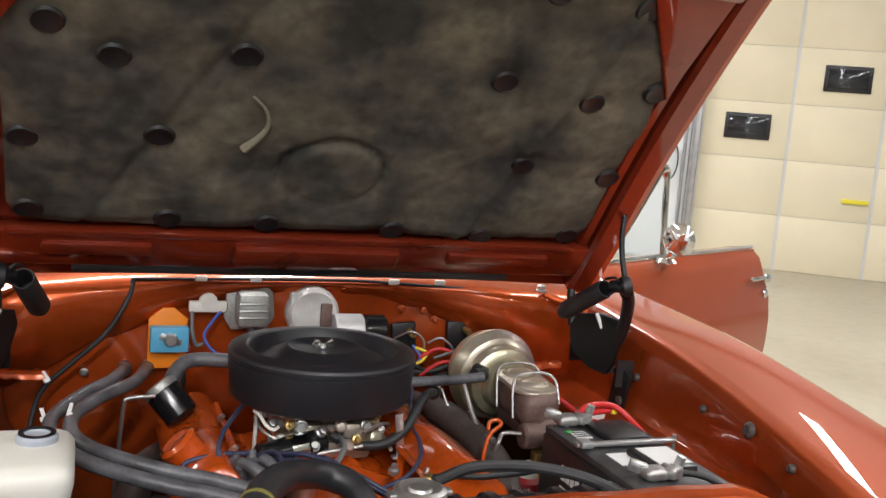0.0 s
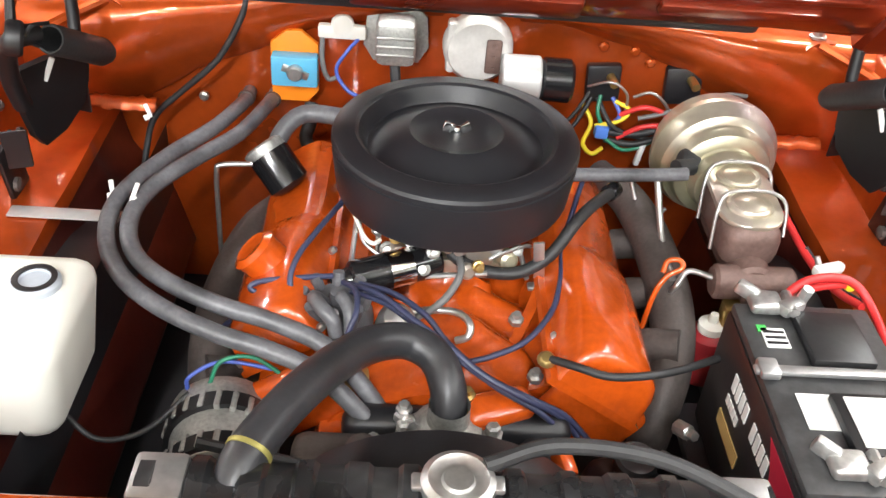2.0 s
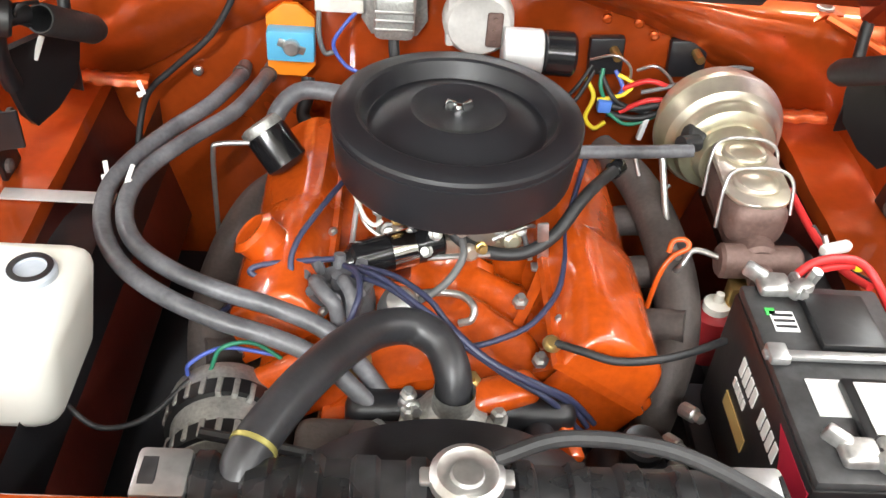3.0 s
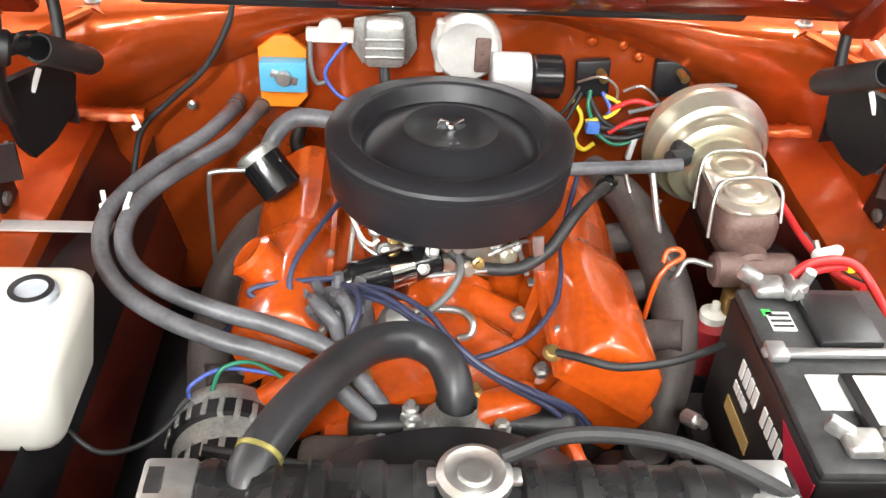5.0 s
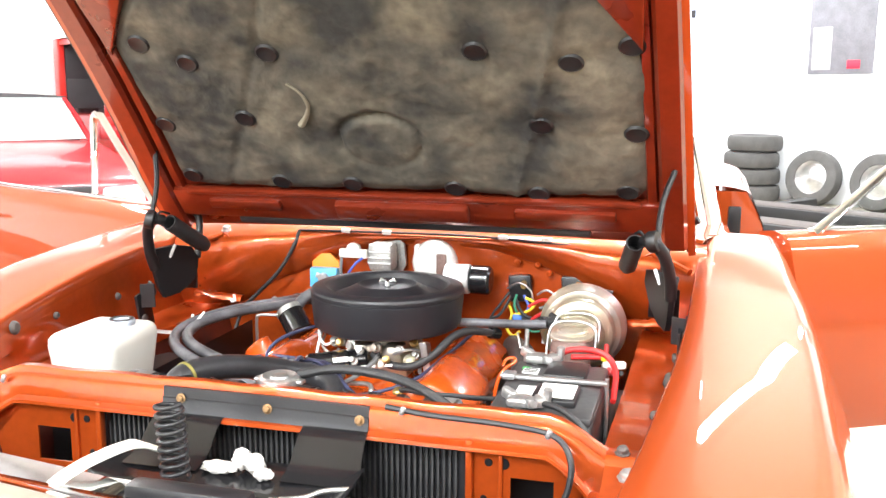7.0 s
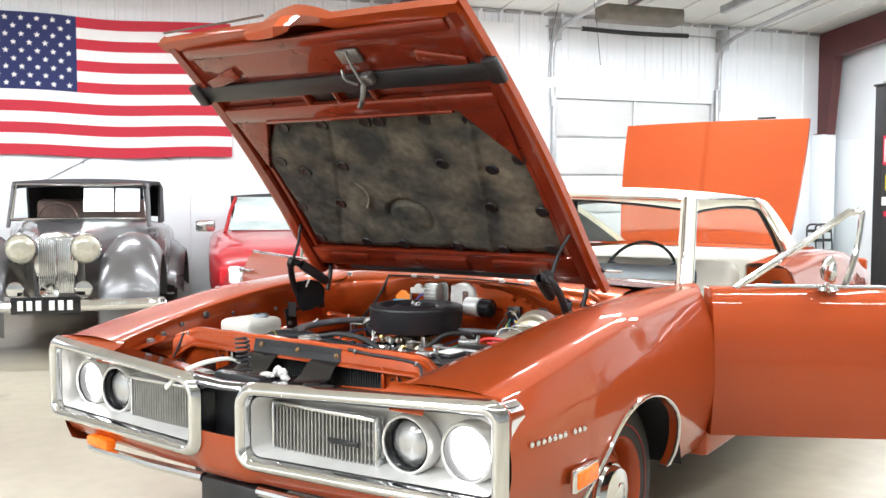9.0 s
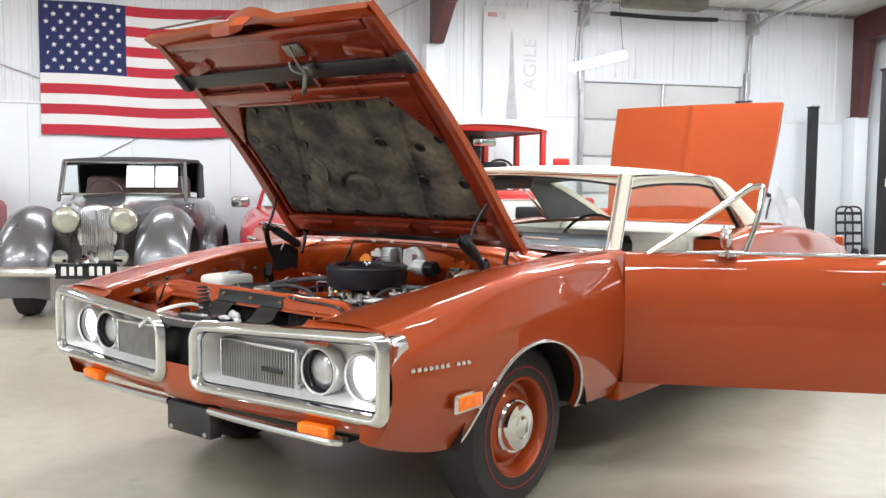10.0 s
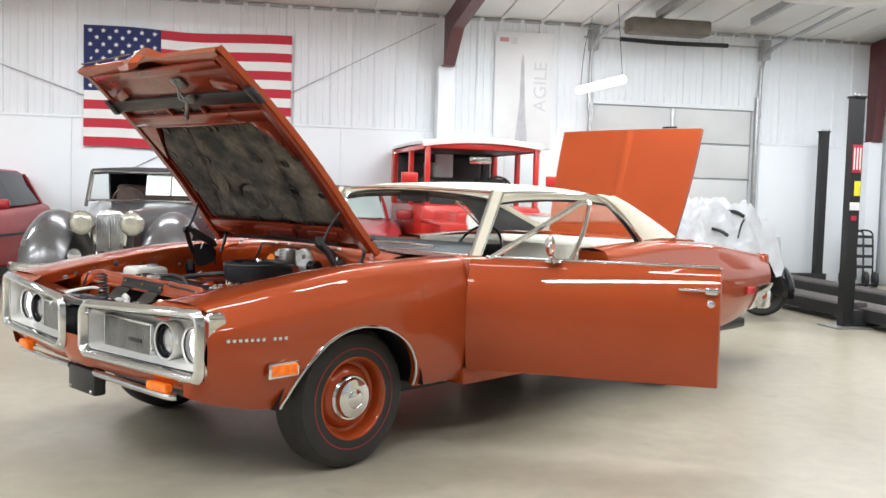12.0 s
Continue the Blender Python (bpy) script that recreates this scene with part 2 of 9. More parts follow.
def thing(name, label, category, m=None, group="", kind=""):
    ob = new(name)
    ob.empty_display_size = 0.1
    if m is not None:
        ob.matrix_world = m
    return tagged(ob, label, category, group, kind)


def setting(name, bm, material, label="", m=None, smooth=30):
    ob = mesh_object(name, bm, material, smooth)
    if m is not None:
        ob.matrix_world = m
    return tagged(ob, label, kind="structure")


def box(bm, c, size, bevel=0.0, m=None, segments=2):
    """A box round c; m turns it about its centre."""
    made = bmesh.ops.create_cube(bm, size=1.0)["verts"]
    bmesh.ops.scale(bm, vec=size, verts=made)
    if bevel:
        edges = list({e for v in made for e in v.link_edges})
        made = list({v for f in bmesh.ops.bevel(bm, geom=edges, offset=bevel, segments=segments, profile=0.5, affect="EDGES")["faces"] for v in f.verts} | {v for v in made if v.is_valid})
    if m is not None:
        bmesh.ops.transform(bm, matrix=m, verts=made)
    bmesh.ops.translate(bm, vec=c, verts=made)
    return bm


def boxes(items, bevel=0.0):
    bm = bmesh.new()
    for c, size in items:
        box(bm, c, size, bevel)
    return bm


def basis(axis):
    z = Vector(axis).normalized()
    x = Vector((0, 0, 1)).cross(z) if abs(z.z) < 0.95 else Vector((1, 0, 0))
    x = (x - z * x.dot(z)).normalized()
    return x, z.cross(x), z


def lathe(bm, profile, c=(0, 0, 0), axis=(0, 0, 1), n=32, closed=False, squash=(1, 1)):
    """Turns (radius, height) points about an axis through c."""
    x, y, z = basis(axis)
    c = Vector(c)
    rings = []
    for r, h in profile:
        if r < 1e-5:
            rings.append([bm.verts.new(c + z * h)])
        else:
            rings.append([bm.verts.new(c + z * h + (x * math.cos(2 * math.pi * i / n) * squash[0] + y * math.sin(2 * math.pi * i / n) * squash[1]) * r) for i in range(n)])
    pairs = list(zip(rings, rings[1:])) + ([(rings[-1], rings[0])] if closed else [])
    for a, b in pairs:
        for i in range(n):
            j = (i + 1) % n
            if len(a) == 1 and len(b) == 1:
                continue
            if len(a) == 1:
                bm.faces.new((a[0], b[i], b[j]))
            elif len(b) == 1:
                bm.faces.new((a[i], b[0], a[j]))
            else:
                bm.faces.new((a[i], b[i], b[j], a[j]))
    return bm


def cyl(bm, a, b, r, n=16, r2=None, bevel=0.0):
    a, b = Vector(a), Vector(b)
    h = (b - a).length
    r2 = r if r2 is None else r2
    e = min(bevel, h / 3)
    prof = [(0, 0), (r - e, 0), (r, e), (r2, h - e), (r2 - e, h), (0, h)] if e else [(0, 0), (r, 0), (r2, h), (0, h)]
    return lathe(bm, prof, a, b - a, n)


def spline(points, n=8):
    """Catmull-Rom through the points."""
    p = [Vector(q) for q in points]
    p = [p[0] * 2 - p[1], *p, p[-1] * 2 - p[-2]]
    out = []
    for i in range(1, len(p) - 2):
        a, b, c, d = p[i - 1:i + 3]
        for k in range(n):
            t = k / n
            out.append(0.5 * (2 * b + (c - a) * t + (2 * a - 5 * b + 4 * c - d) * t * t + (3 * b - a - 3 * c + d) * t ** 3))
    return out + [p[-2]]


def tube(bm, points, r, n=10, smooth=6, cap=True, hollow=0.0):
    """A round tube along a smooth line; r may be a function of 0..1."""
    line = spline(points, smooth) if smooth else [Vector(q) for q in points]
    up = None
    rings = []
    for i, q in enumerate(line):
        d = (line[min(i + 1, len(line) - 1)] - line[max(i - 1, 0)]).normalized()
        if up is None:
            up = basis(d)[0]
        up = (up - d * up.dot(d)).normalized()
        side = d.cross(up)
        rad = r(i / (len(line) - 1)) if callable(r) else r
        rings.append([bm.verts.new(q + (up * math.cos(2 * math.pi * k / n) + side * math.sin(2 * math.pi * k / n)) * rad) for k in range(n)])
    for a, b in zip(rings, rings[1:]):
        for k in range(n):
            bm.faces.new((a[k], a[(k + 1) % n], b[(k + 1) % n], b[k]))
    if cap:
        bm.faces.new(rings[0][::-1]), bm.faces.new(rings[-1])
    return bm


def sheet(bm, rows, thick=0.0, direction=None):
    """A surface through rows of points (all of one length), with a real thickness if asked."""
    grid = [[bm.verts.new(Vector(p)) for p in row] for row in rows]
    faces = []
    for a, b in zip(grid, grid[1:]):
        for i in range(len(a) - 1):
            q = [a[i], a[i + 1], b[i + 1], b[i]]
            q = [v for k, v in enumerate(q) if (v.co - q[k - 1].co).length > 1e-6]
            if len(q) > 2:
                faces.append(bm.faces.new(q))
    if thick:
        shift = Vector(direction) * thick
        low = [[bm.verts.new(v.co + shift) for v in row] for row in grid]
        for a, b in zip(low, low[1:]):
            for i in range(len(a) - 1):
                q = [a[i], b[i], b[i + 1], a[i + 1]]
                q = [v for k, v in enumerate(q) if (v.co - q[k - 1].co).length > 1e-6]
                if len(q) > 2:
                    bm.faces.new(q)
        rim = [(0, i, 0, i + 1) for i in range(len(grid[0]) - 1)] + [(len(grid) - 1, i, len(grid) - 1, i + 1) for i in range(len(grid[0]) - 1)]
        rim += [(i, 0, i + 1, 0) for i in range(len(grid) - 1)] + [(i, len(grid[0]) - 1, i + 1, len(grid[0]) - 1) for i in range(len(grid) - 1)]
        for r0, c0, r1, c1 in rim:
            if (grid[r0][c0].co - grid[r1][c1].co).length > 1e-6:
                bm.faces.new((grid[r0][c0], grid[r1][c1], low[r1][c1], low[r0][c0]))
    return bm


def prism(bm, outline, origin, ex, ey, depth, bevel=0.0):
    """A flat outline in the plane (ex, ey) drawn out along their normal."""
    ex, ey, o = Vector(ex), Vector(ey), Vector(origin)
    ez = ex.cross(ey).normalized()
    low = [bm.verts.new(o + ex * a + ey * b) for a, b in outline]
    high = [bm.verts.new(o + ex * a + ey * b + ez * depth) for a, b in outline]
    made = [bm.faces.new(low[::-1]), bm.faces.new(high)]
    n = len(outline)
    for i in range(n):
        j = (i + 1) % n
        made.append(bm.faces.new((low[i], low[j], high[j], high[i])))
    if bevel:
        bmesh.ops.bevel(bm, geom=list({e for e in made[1].edges} | {e for e in made[0].edges}), offset=bevel, segments=2, profile=0.5, affect="EDGES")
    return bm


def rounded(w, h, r, n=5):
    """The outline of a rounded rectangle round 0, 0."""
    out = []
    for cx, cy, a0 in ((w / 2 - r, h / 2 - r, 0), (-w / 2 + r, h / 2 - r, 90), (-w / 2 + r, -h / 2 + r, 180), (w / 2 - r, -h / 2 + r, 270)):
        out += [(cx + r * math.cos(radians(a0 + 90 * k / n)), cy + r * math.sin(radians(a0 + 90 * k / n))) for k in range(n + 1)]
    return out


def lerp_table(table, v):
    """Value of a row of (key, value) pairs at v, straight between them."""
    for (a, p), (b, q) in zip(table, table[1:]):
        if v <= b:
            t = min(1, max(0, (v - a) / (b - a)))
            t = t * t * (3 - 2 * t) * 0.5 + t * 0.5
            return p + (q - p) * t
    return table[-1][1]


def flow(table, v):
    """Value of a row of (key, value) pairs at v, on a smooth curve through them without overshoot."""
    v = min(table[-1][0], max(table[0][0], v))
    slope = [(q - p) / (b - a) for (a, p), (b, q) in zip(table, table[1:])]
    tan = [slope[0]] + [0.0 if m * n <= 0 else 2 * m * n / (m + n) for m, n in zip(slope, slope[1:])] + [slope[-1]]
    for i, ((a, p), (b, q)) in enumerate(zip(table, table[1:])):
        if v <= b:
            h = b - a
            t = (v - a) / h
            return p * (1 + 2 * t) * (1 - t) ** 2 + tan[i] * h * t * (1 - t) ** 2 + q * t * t * (3 - 2 * t) + tan[i + 1] * h * t * t * (t - 1)
    return table[-1][1]


def mirror_x(bm):
    bmesh.ops.scale(bm, vec=(-1, 1, 1), verts=bm.verts)
    bmesh.ops.reverse_faces(bm, faces=bm.faces)
    return bm


# ---- the workshop ----
def room_sheet(name, a, b, q0, q1, z0, z1, material, label):
    """A plain box of the setting, given in the workshop's own directions."""
    bm = bmesh.new()
    box(bm, ((a + b) / 2, (q0 + q1) / 2, (z0 + z1) / 2), (abs(b - a), abs(q1 - q0), abs(z1 - z0)))
    return setting(name, bm, material, label, ROOM)


room_sheet("floor", BACK_S - 0.2, WALL_S + 0.2, BACK_Q - 0.2, WALL_Q + 0.2, -0.15, 0, concrete, "beige sealed concrete workshop floor with faint stains")

# flag wall with the opening of the overhead door
DOOR_A, DOOR_B, DOOR_TOP = 4.86, 7.46, 2.62
TOP_Z = 4.2
bm = boxes([
    (((BACK_S + DOOR_A) / 2, WALL_Q + 0.1, TOP_Z / 2), (DOOR_A - BACK_S, 0.2, TOP_Z)),
    (((DOOR_B + WALL_S) / 2 + 0.1, WALL_Q + 0.1, TOP_Z / 2), (WALL_S + 0.2 - DOOR_B, 0.2, TOP_Z)),
    (((DOOR_A + DOOR_B) / 2, WALL_Q + 0.1, (DOOR_TOP + TOP_Z) / 2), (DOOR_B - DOOR_A, 0.2, TOP_Z - DOOR_TOP)),
])
wall_north = setting("wall_north", bm, wall_white, "white ribbed steel siding wall", ROOM)


def ribs(a, b, z0, z1, q):
    """Trapezoid ribs of the siding, with two flat stiffeners between."""
    bm = bmesh.new()
    s = a + 0.02
    while s < b - 0.06:
        for ds, w, d in ((0, 0.05, 0.018), (0.1, 0.022, 0.006), (0.2, 0.022, 0.006)):
            if s + ds + w > b:
                break
            p = [(s + ds - w / 2, q), (s + ds - w / 4, q - d), (s + ds + w / 4, q - d), (s + ds + w / 2, q)]
            lo = [bm.verts.new((x, y, z0)) for x, y in p]
            hi = [bm.verts.new((x, y, z1)) for x, y in p]
            for i in range(3):
                bm.faces.new((lo[i], lo[i + 1], hi[i + 1], hi[i]))
            bm.faces.new(lo), bm.faces.new(hi)
        s += 0.305
    return bm


LINER_Z = 2.12
for a, b, z0 in ((BACK_S, 2.5, LINER_Z), (2.8, DOOR_A - 0.1, LINER_Z), (DOOR_A - 0.1, DOOR_B + 0.1, DOOR_TOP + 0.06), (DOOR_B + 0.1, 9.2, LINER_Z)):
    r = part("siding_rib", ribs(a, b, z0, TOP_Z - 0.3, WALL_Q), wall_white, wall_north, smooth=20)
for a, b in ((BACK_S, DOOR_A - 0.12), (DOOR_B + 0.12, WALL_S)):
    n_panel = max(1, round((b - a) / 1.22))
    for i in range(n_panel):
        w = (b - a) / n_panel
        part("liner_panel", box(bmesh.new(), (a + w * (i + 0.5), WALL_Q - 0.008, LINER_Z / 2 + 0.01), (w - 0.004, 0.012, LINER_Z - 0.02), 0.003), liner_white, wall_north)
part("liner_cap", boxes([(((BACK_S + DOOR_A) / 2, WALL_Q - 0.012, LINER_Z), (DOOR_A - BACK_S - 0.2, 0.026, 0.03)), (((DOOR_B + WALL_S) / 2 + 0.05, WALL_Q - 0.012, LINER_Z), (WALL_S - DOOR_B - 0.2, 0.026, 0.03))], 0.004), liner_white, wall_north)

# gable wall with the second overhead door, and plain walls that close the room
GATE_A, GATE_B, GATE_TOP = -4.6, -0.75, 3.15
bm = boxes([
    ((WALL_S + 0.1, (GATE_B + WALL_Q) / 2, 3.5), (0.2, WALL_Q - GATE_B, 7.0)),
    ((WALL_S + 0.1, (GATE_A + BACK_Q) / 2, 3.5), (0.2, GATE_A - BACK_Q, 7.0)),
    ((WALL_S + 0.1, (GATE_A + GATE_B) / 2, (GATE_TOP + 7.0) / 2), (0.2, GATE_B - GATE_A, 7.0 - GATE_TOP)),
])
wall_east = setting("wall_east", bm, wall_white, "white steel gable wall", ROOM)
for i in range(7):
    a = GATE_B + 0.1 + i * 1.25
    part("liner_panel", box(bmesh.new(), (WALL_S - 0.008, a + 0.62, LINER_Z / 2 + 0.01), (0.012, 1.246, LINER_Z - 0.02), 0.003), liner_white, wall_east)
room_sheet("wall_west", BACK_S - 0.2, BACK_S, BACK_Q - 0.2, WALL_Q + 0.2, 0, 7.0, wall_white, "plain white steel wall")
room_sheet("wall_south", BACK_S, WALL_S, BACK_Q - 0.2, BACK_Q, 0, 7.0, wall_white, "plain white steel wall")

# sloping roof liner with its seams in one mesh
bm = bmesh.new()
lo = [(BACK_S - 0.2, BACK_Q - 0.2), (WALL_S + 0.2, BACK_Q - 0.2), (WALL_S + 0.2, WALL_Q + 0.2), (BACK_S - 0.2, WALL_Q + 0.2)]
v = [bm.verts.new((s, q, ceiling_z(q) + dz)) for dz in (0, 0.2) for s, q in lo]
for f in ((0, 1, 2, 3), (7, 6, 5, 4), (0, 4, 5, 1), (1, 5, 6, 2), (2, 6, 7, 3), (3, 7, 4, 0)):
    bm.faces.new([v[i] for i in f])
s = BACK_S
while s < WALL_S:
    a, b = BACK_Q, WALL_Q
    for ds, w, d in ((0, 0.06, 0.02),):
        c = [(s - w / 2, a), (s + w / 2, a), (s + w / 2, b), (s - w / 2, b)]
        w0 = [bm.verts.new((x, q, ceiling_z(q) - d)) for x, q in c]
        w1 = [bm.verts.new((x, q, ceiling_z(q) + 0.02)) for x, q in c]
        bm.faces.new(w0[::-1])
        for i in range(4):
            bm.faces.new((w0[i], w0[(i + 1) % 4], w1[(i + 1) % 4], w1[i]))
    s += 0.61
setting("ceiling", bm, roof_white, "white sloping roof liner with seams", ROOM)
bm = bmesh.new()
x = BACK_S
while x < WALL_S:
    box(bm, (x + 0.12, WALL_Q - 0.02, EAVE - 0.03), (0.24, 0.05, 0.035), 0.004)
    x += 0.3
setting("trim", bm, galvanised, "row of dark closure strips along the eave", ROOM)

# maroon frames: a tapered haunch on a boxed white column
for s0, low in ((2.63, 3.0), (9.38, 2.2)):
    frame_ob = thing("steel_frame", "maroon primed steel portal frame against the wall", "steel frame", ROOM)
    for off, name in ((0, "web"), (1, "lower_flange")):
        bm = bmesh.new()
        line = [(WALL_Q - 0.02, low), (WALL_Q - 0.42, low), (WALL_Q - 0.95, low + 0.42 if low > 2.5 else EAVE - 0.28), (WALL_Q - 5.0, ceiling_z(WALL_Q - 5.0) - 0.36), (BACK_Q + 0.1, ceiling_z(BACK_Q) - 0.3)]
        if low < 2.5:
            line = [(WALL_Q - 0.02, low), (WALL_Q - 0.3, low), (WALL_Q - 0.42, EAVE - 0.42), (WALL_Q - 5.0, ceiling_z(WALL_Q - 5) - 0.4), (BACK_Q + 0.1, ceiling_z(BACK_Q) - 0.3)]
        w = 0.16 if name == "lower_flange" else 0.012
        rows = []
        for q, z in line:
            rows.append((q, z))
        if name == "web":
            top = [(q, ceiling_z(q) - 0.03) for q, z in rows]
            for k in range(len(rows) - 1):
                quad = [rows[k], rows[k + 1], top[k + 1], top[k]]
                prism(bm, quad, (s0 - w / 2, 0, 0), (0, 1, 0), (0, 0, 1), w)
        else:
            for (q, z), (q2, z2) in zip(rows, rows[1:]):
                quad = [(q, z), (q2, z2), (q2, z2 + 0.014), (q, z + 0.014)] if abs(q - q2) > 0.08 else [(q, z), (q2, z2), (q2 + 0.014, z2), (q + 0.014, z)]
                prism(bm, quad, (s0 - w / 2, 0, 0), (0, 1, 0), (0, 0, 1), w)
        part(name, bm, maroon, frame_ob)
    part("column_casing", box(bmesh.new(), (s0, WALL_Q - 0.15, low / 2), (0.24, 0.26, low), 0.008), liner_white, frame_ob, "white boxed lower column")


def sectional_door(name, label, a, b, top, rows, material, windows=(), frame_mat=galvanised):
    """An overhead door: framed panels with grooves, and its tracks."""
    d = setting(name, boxes([(((a + b) / 2, WALL_Q + 0.12, top / 2), (b - a, 0.02, top))]), material, label, ROOM)
    h = top / rows
    for r in range(rows):
        for c in range(2):
            w = (b - a) / 2
            part("panel", box(bmesh.new(), (a + w * (c + 0.5), WALL_Q + 0.07, h * (r + 0.5)), (w - 0.03, 0.05, h - 0.012), 0.01), material, d)
        part("joint_strip", box(bmesh.new(), ((a + b) / 2, WALL_Q + 0.066, h * (r + 1) - 0.01), (b - a, 0.05, 0.018), 0.003), frame_mat, d)
    part("stile", box(bmesh.new(), ((a + b) / 2, WALL_Q + 0.038, top / 2), (0.05, 0.02, top - 0.02), 0.004), frame_mat, d)
    for e, side in ((a, -1), (b, 1)):
        part("track", box(bmesh.new(), (e + side * 0.03, WALL_Q - 0.05, (top + 0.2) / 2), (0.06, 0.07, top + 0.2), 0.01), frame_mat, d)
    for s0, z0, w, hh in windows:
        f = part("window_frame", box(bmesh.new(), (s0, WALL_Q + 0.036, z0), (w + 0.04, 0.03, hh + 0.04), 0.008), frame_mat, d)
        part("pane", box(bmesh.new(), (s0, WALL_Q + 0.018, z0), (w, 0.012, hh), 0.004), black_glass, f, "dark window pane")
    return d


door_1 = sectional_door("door_1", "closed pale grey overhead garage door", DOOR_A, DOOR_B, DOOR_TOP, 5, door_grey)
for e, side in ((DOOR_A, -1), (DOOR_B, 1)):
    s0 = e + side * 0.06
    bm = bmesh.new()
    tube(bm, [(s0, WALL_Q - 0.06, 2.5), (s0, WALL_Q - 0.06, 3.1), (s0, WALL_Q - 0.12, 3.36), (s0, WALL_Q - 0.35, 3.5), (s0, WALL_Q - 0.8, 3.58), (s0, WALL_Q - 3.2, 3.92)], 0.028, 8, 6)
    part("curved_track", bm, galvanised, door_1)
    part("bearing_plate", box(bmesh.new(), (s0 + 0.02, WALL_Q - 0.1, 3.52), (0.12, 0.16, 0.3), 0.01), galvanised, door_1)
    bm = bmesh.new()
    cyl(bm, (s0 - 0.03, WALL_Q - 0.14, 3.55), (s0 + 0.03, WALL_Q - 0.14, 3.55), 0.09, 20, bevel=0.008)
    part("cable_drum", bm, galvanised, door_1)
bm = bmesh.new()
cyl(bm, (DOOR_A - 0.2, WALL_Q - 0.14, 3.55), (DOOR_B + 0.25, WALL_Q - 0.14, 3.55), 0.014, 10)
part("torsion_bar", bm, galvanised, door_1)
bm = bmesh.new()
tube(bm, [(DOOR_A + 0.35, WALL_Q - 0.14, 3.55), (DOOR_A + 1.2, WALL_Q - 0.14, 3.535), (DOOR_B - 0.55, WALL_Q - 0.14, 3.55)], 0.032, 12, 8)
part("torsion_spring", bm, lift_black, door_1, "black oiled torsion spring")

m2 = ROOM @ pose(WALL_S, 0, 0, 0, 0, -90) @ pose(0, -WALL_Q, 0)
gate = setting("door_2", boxes([((2.68, WALL_Q + 0.086, GATE_TOP / 2), (3.85, 0.02, GATE_TOP))]), door_grey, "closed cream overhead garage door with small dark windows", m2)
for r in range(5):
    h = GATE_TOP / 5
    for c in range(4):
        w = 3.85 / 4
        part("panel", box(bmesh.new(), (0.755 + w * (c + 0.5), WALL_Q + 0.08, h * (r + 0.5)), (w - 0.036, 0.03, h - 0.005), 0.003), door_cream, gate)
for s0, z0 in ((1.26, 1.61), (2.26, 2.2)):
    f = part("window_frame", box(bmesh.new(), (s0, WALL_Q + 0.056, z0), (0.5, 0.03, 0.29), 0.01), satin_black, gate)
    part("pane", box(bmesh.new(), (s0, WALL_Q + 0.038, z0), (0.42, 0.012, 0.21), 0.004), black_glass, f, "dark window pane")
part("handle", box(bmesh.new(), (2.5, WALL_Q + 0.052, 0.86), (0.28, 0.03, 0.05), 0.008), label_yellow, gate, "small yellow sticker strip")
for e in (0.72, 4.64):
    part("track", box(bmesh.new(), (e, WALL_Q - 0.05, 1.6), (0.06, 0.07, 3.2), 0.01), galvanised, gate)


# ---- the orange coupe: front axle at y = 0, nose towards -y ----
car = thing("classic_coupe", "burnt orange classic coupe with cream roof, hood, doors and trunk open", "car")
HALF = [(-0.9, 0.94), (-0.6, 0.975), (-0.1, 0.99), (0.7, 0.985), (2.1, 0.985), (3.1, 0.98), (3.8, 0.94), (4.35, 0.87)]
RIDGE = [(-0.9, 0.79), (-0.8, 0.811), (-0.4, 0.877), (0.1, 0.935), (0.75, 0.958), (2.0, 0.95), (2.7, 0.975), (3.3, 0.955), (3.87, 0.895), (4.35, 0.85)]
SILL = [(-0.9, 0.5), (-0.75, 0.42), (-0.45, 0.36), (0.7, 0.345), (2.2, 0.345), (3.5, 0.36), (4.35, 0.5)]
INNER = [(-0.9, 0.6), (-0.6, 0.655), (-0.15, 0.705), (0.4, 0.725), (0.75, 0.75)]
PROFILE = [(0, 0.075), (0.1, 0.045), (0.25, 0.018), (0.42, 0.0), (0.58, 0.0), (0.7, 0.008), (0.765, 0.016), (0.8, 0.026), (0.86, 0.041), (0.92, 0.054), (0.965, 0.066), (1.0, 0.09)]


def arch(y, yc, a=0.39, top=0.676):
    d = (y - yc) / a
    return 0.3 + (top - 0.3) * (1 - d * d) ** (0.54 if d < 0 else 0.43) if abs(d) < 1 else 0.0


def side_x(y, z):
    lo, hi = flow(SILL, y), flow(RIDGE, y)
    f = min(1, max(0, (z - lo) / (hi - lo)))
    return flow(HALF, y) - flow(PROFILE, f)


def side_rows(y0, y1, arches=(), step=0.03):
    """Rows of points up the body side from sill or wheel arch to the shoulder."""
    ys = list(np.arange(y0, y1, step)) + [y1]
    for yc in arches:
        ys += [yc + s * k for s in (-1, 1) for k in (0.3905, 0.389, 0.385, 0.376, 0.362, 0.33)]
    rows = []
    for y in sorted(v for v in ys if y0 <= v <= y1):
        lo, hi = flow(SILL, y), flow(RIDGE, y)
        low = max([lo] + [arch(y, yc) for yc in arches])
        rows.append([(side_x(y, z), y, z) for z in [low + (hi - low) * f for f in (0, 0.03, 0.1, 0.2, 0.32, 0.44, 0.56, 0.68, 0.78, 0.86, 0.92, 0.965, 0.985, 1.0)]])
    return rows


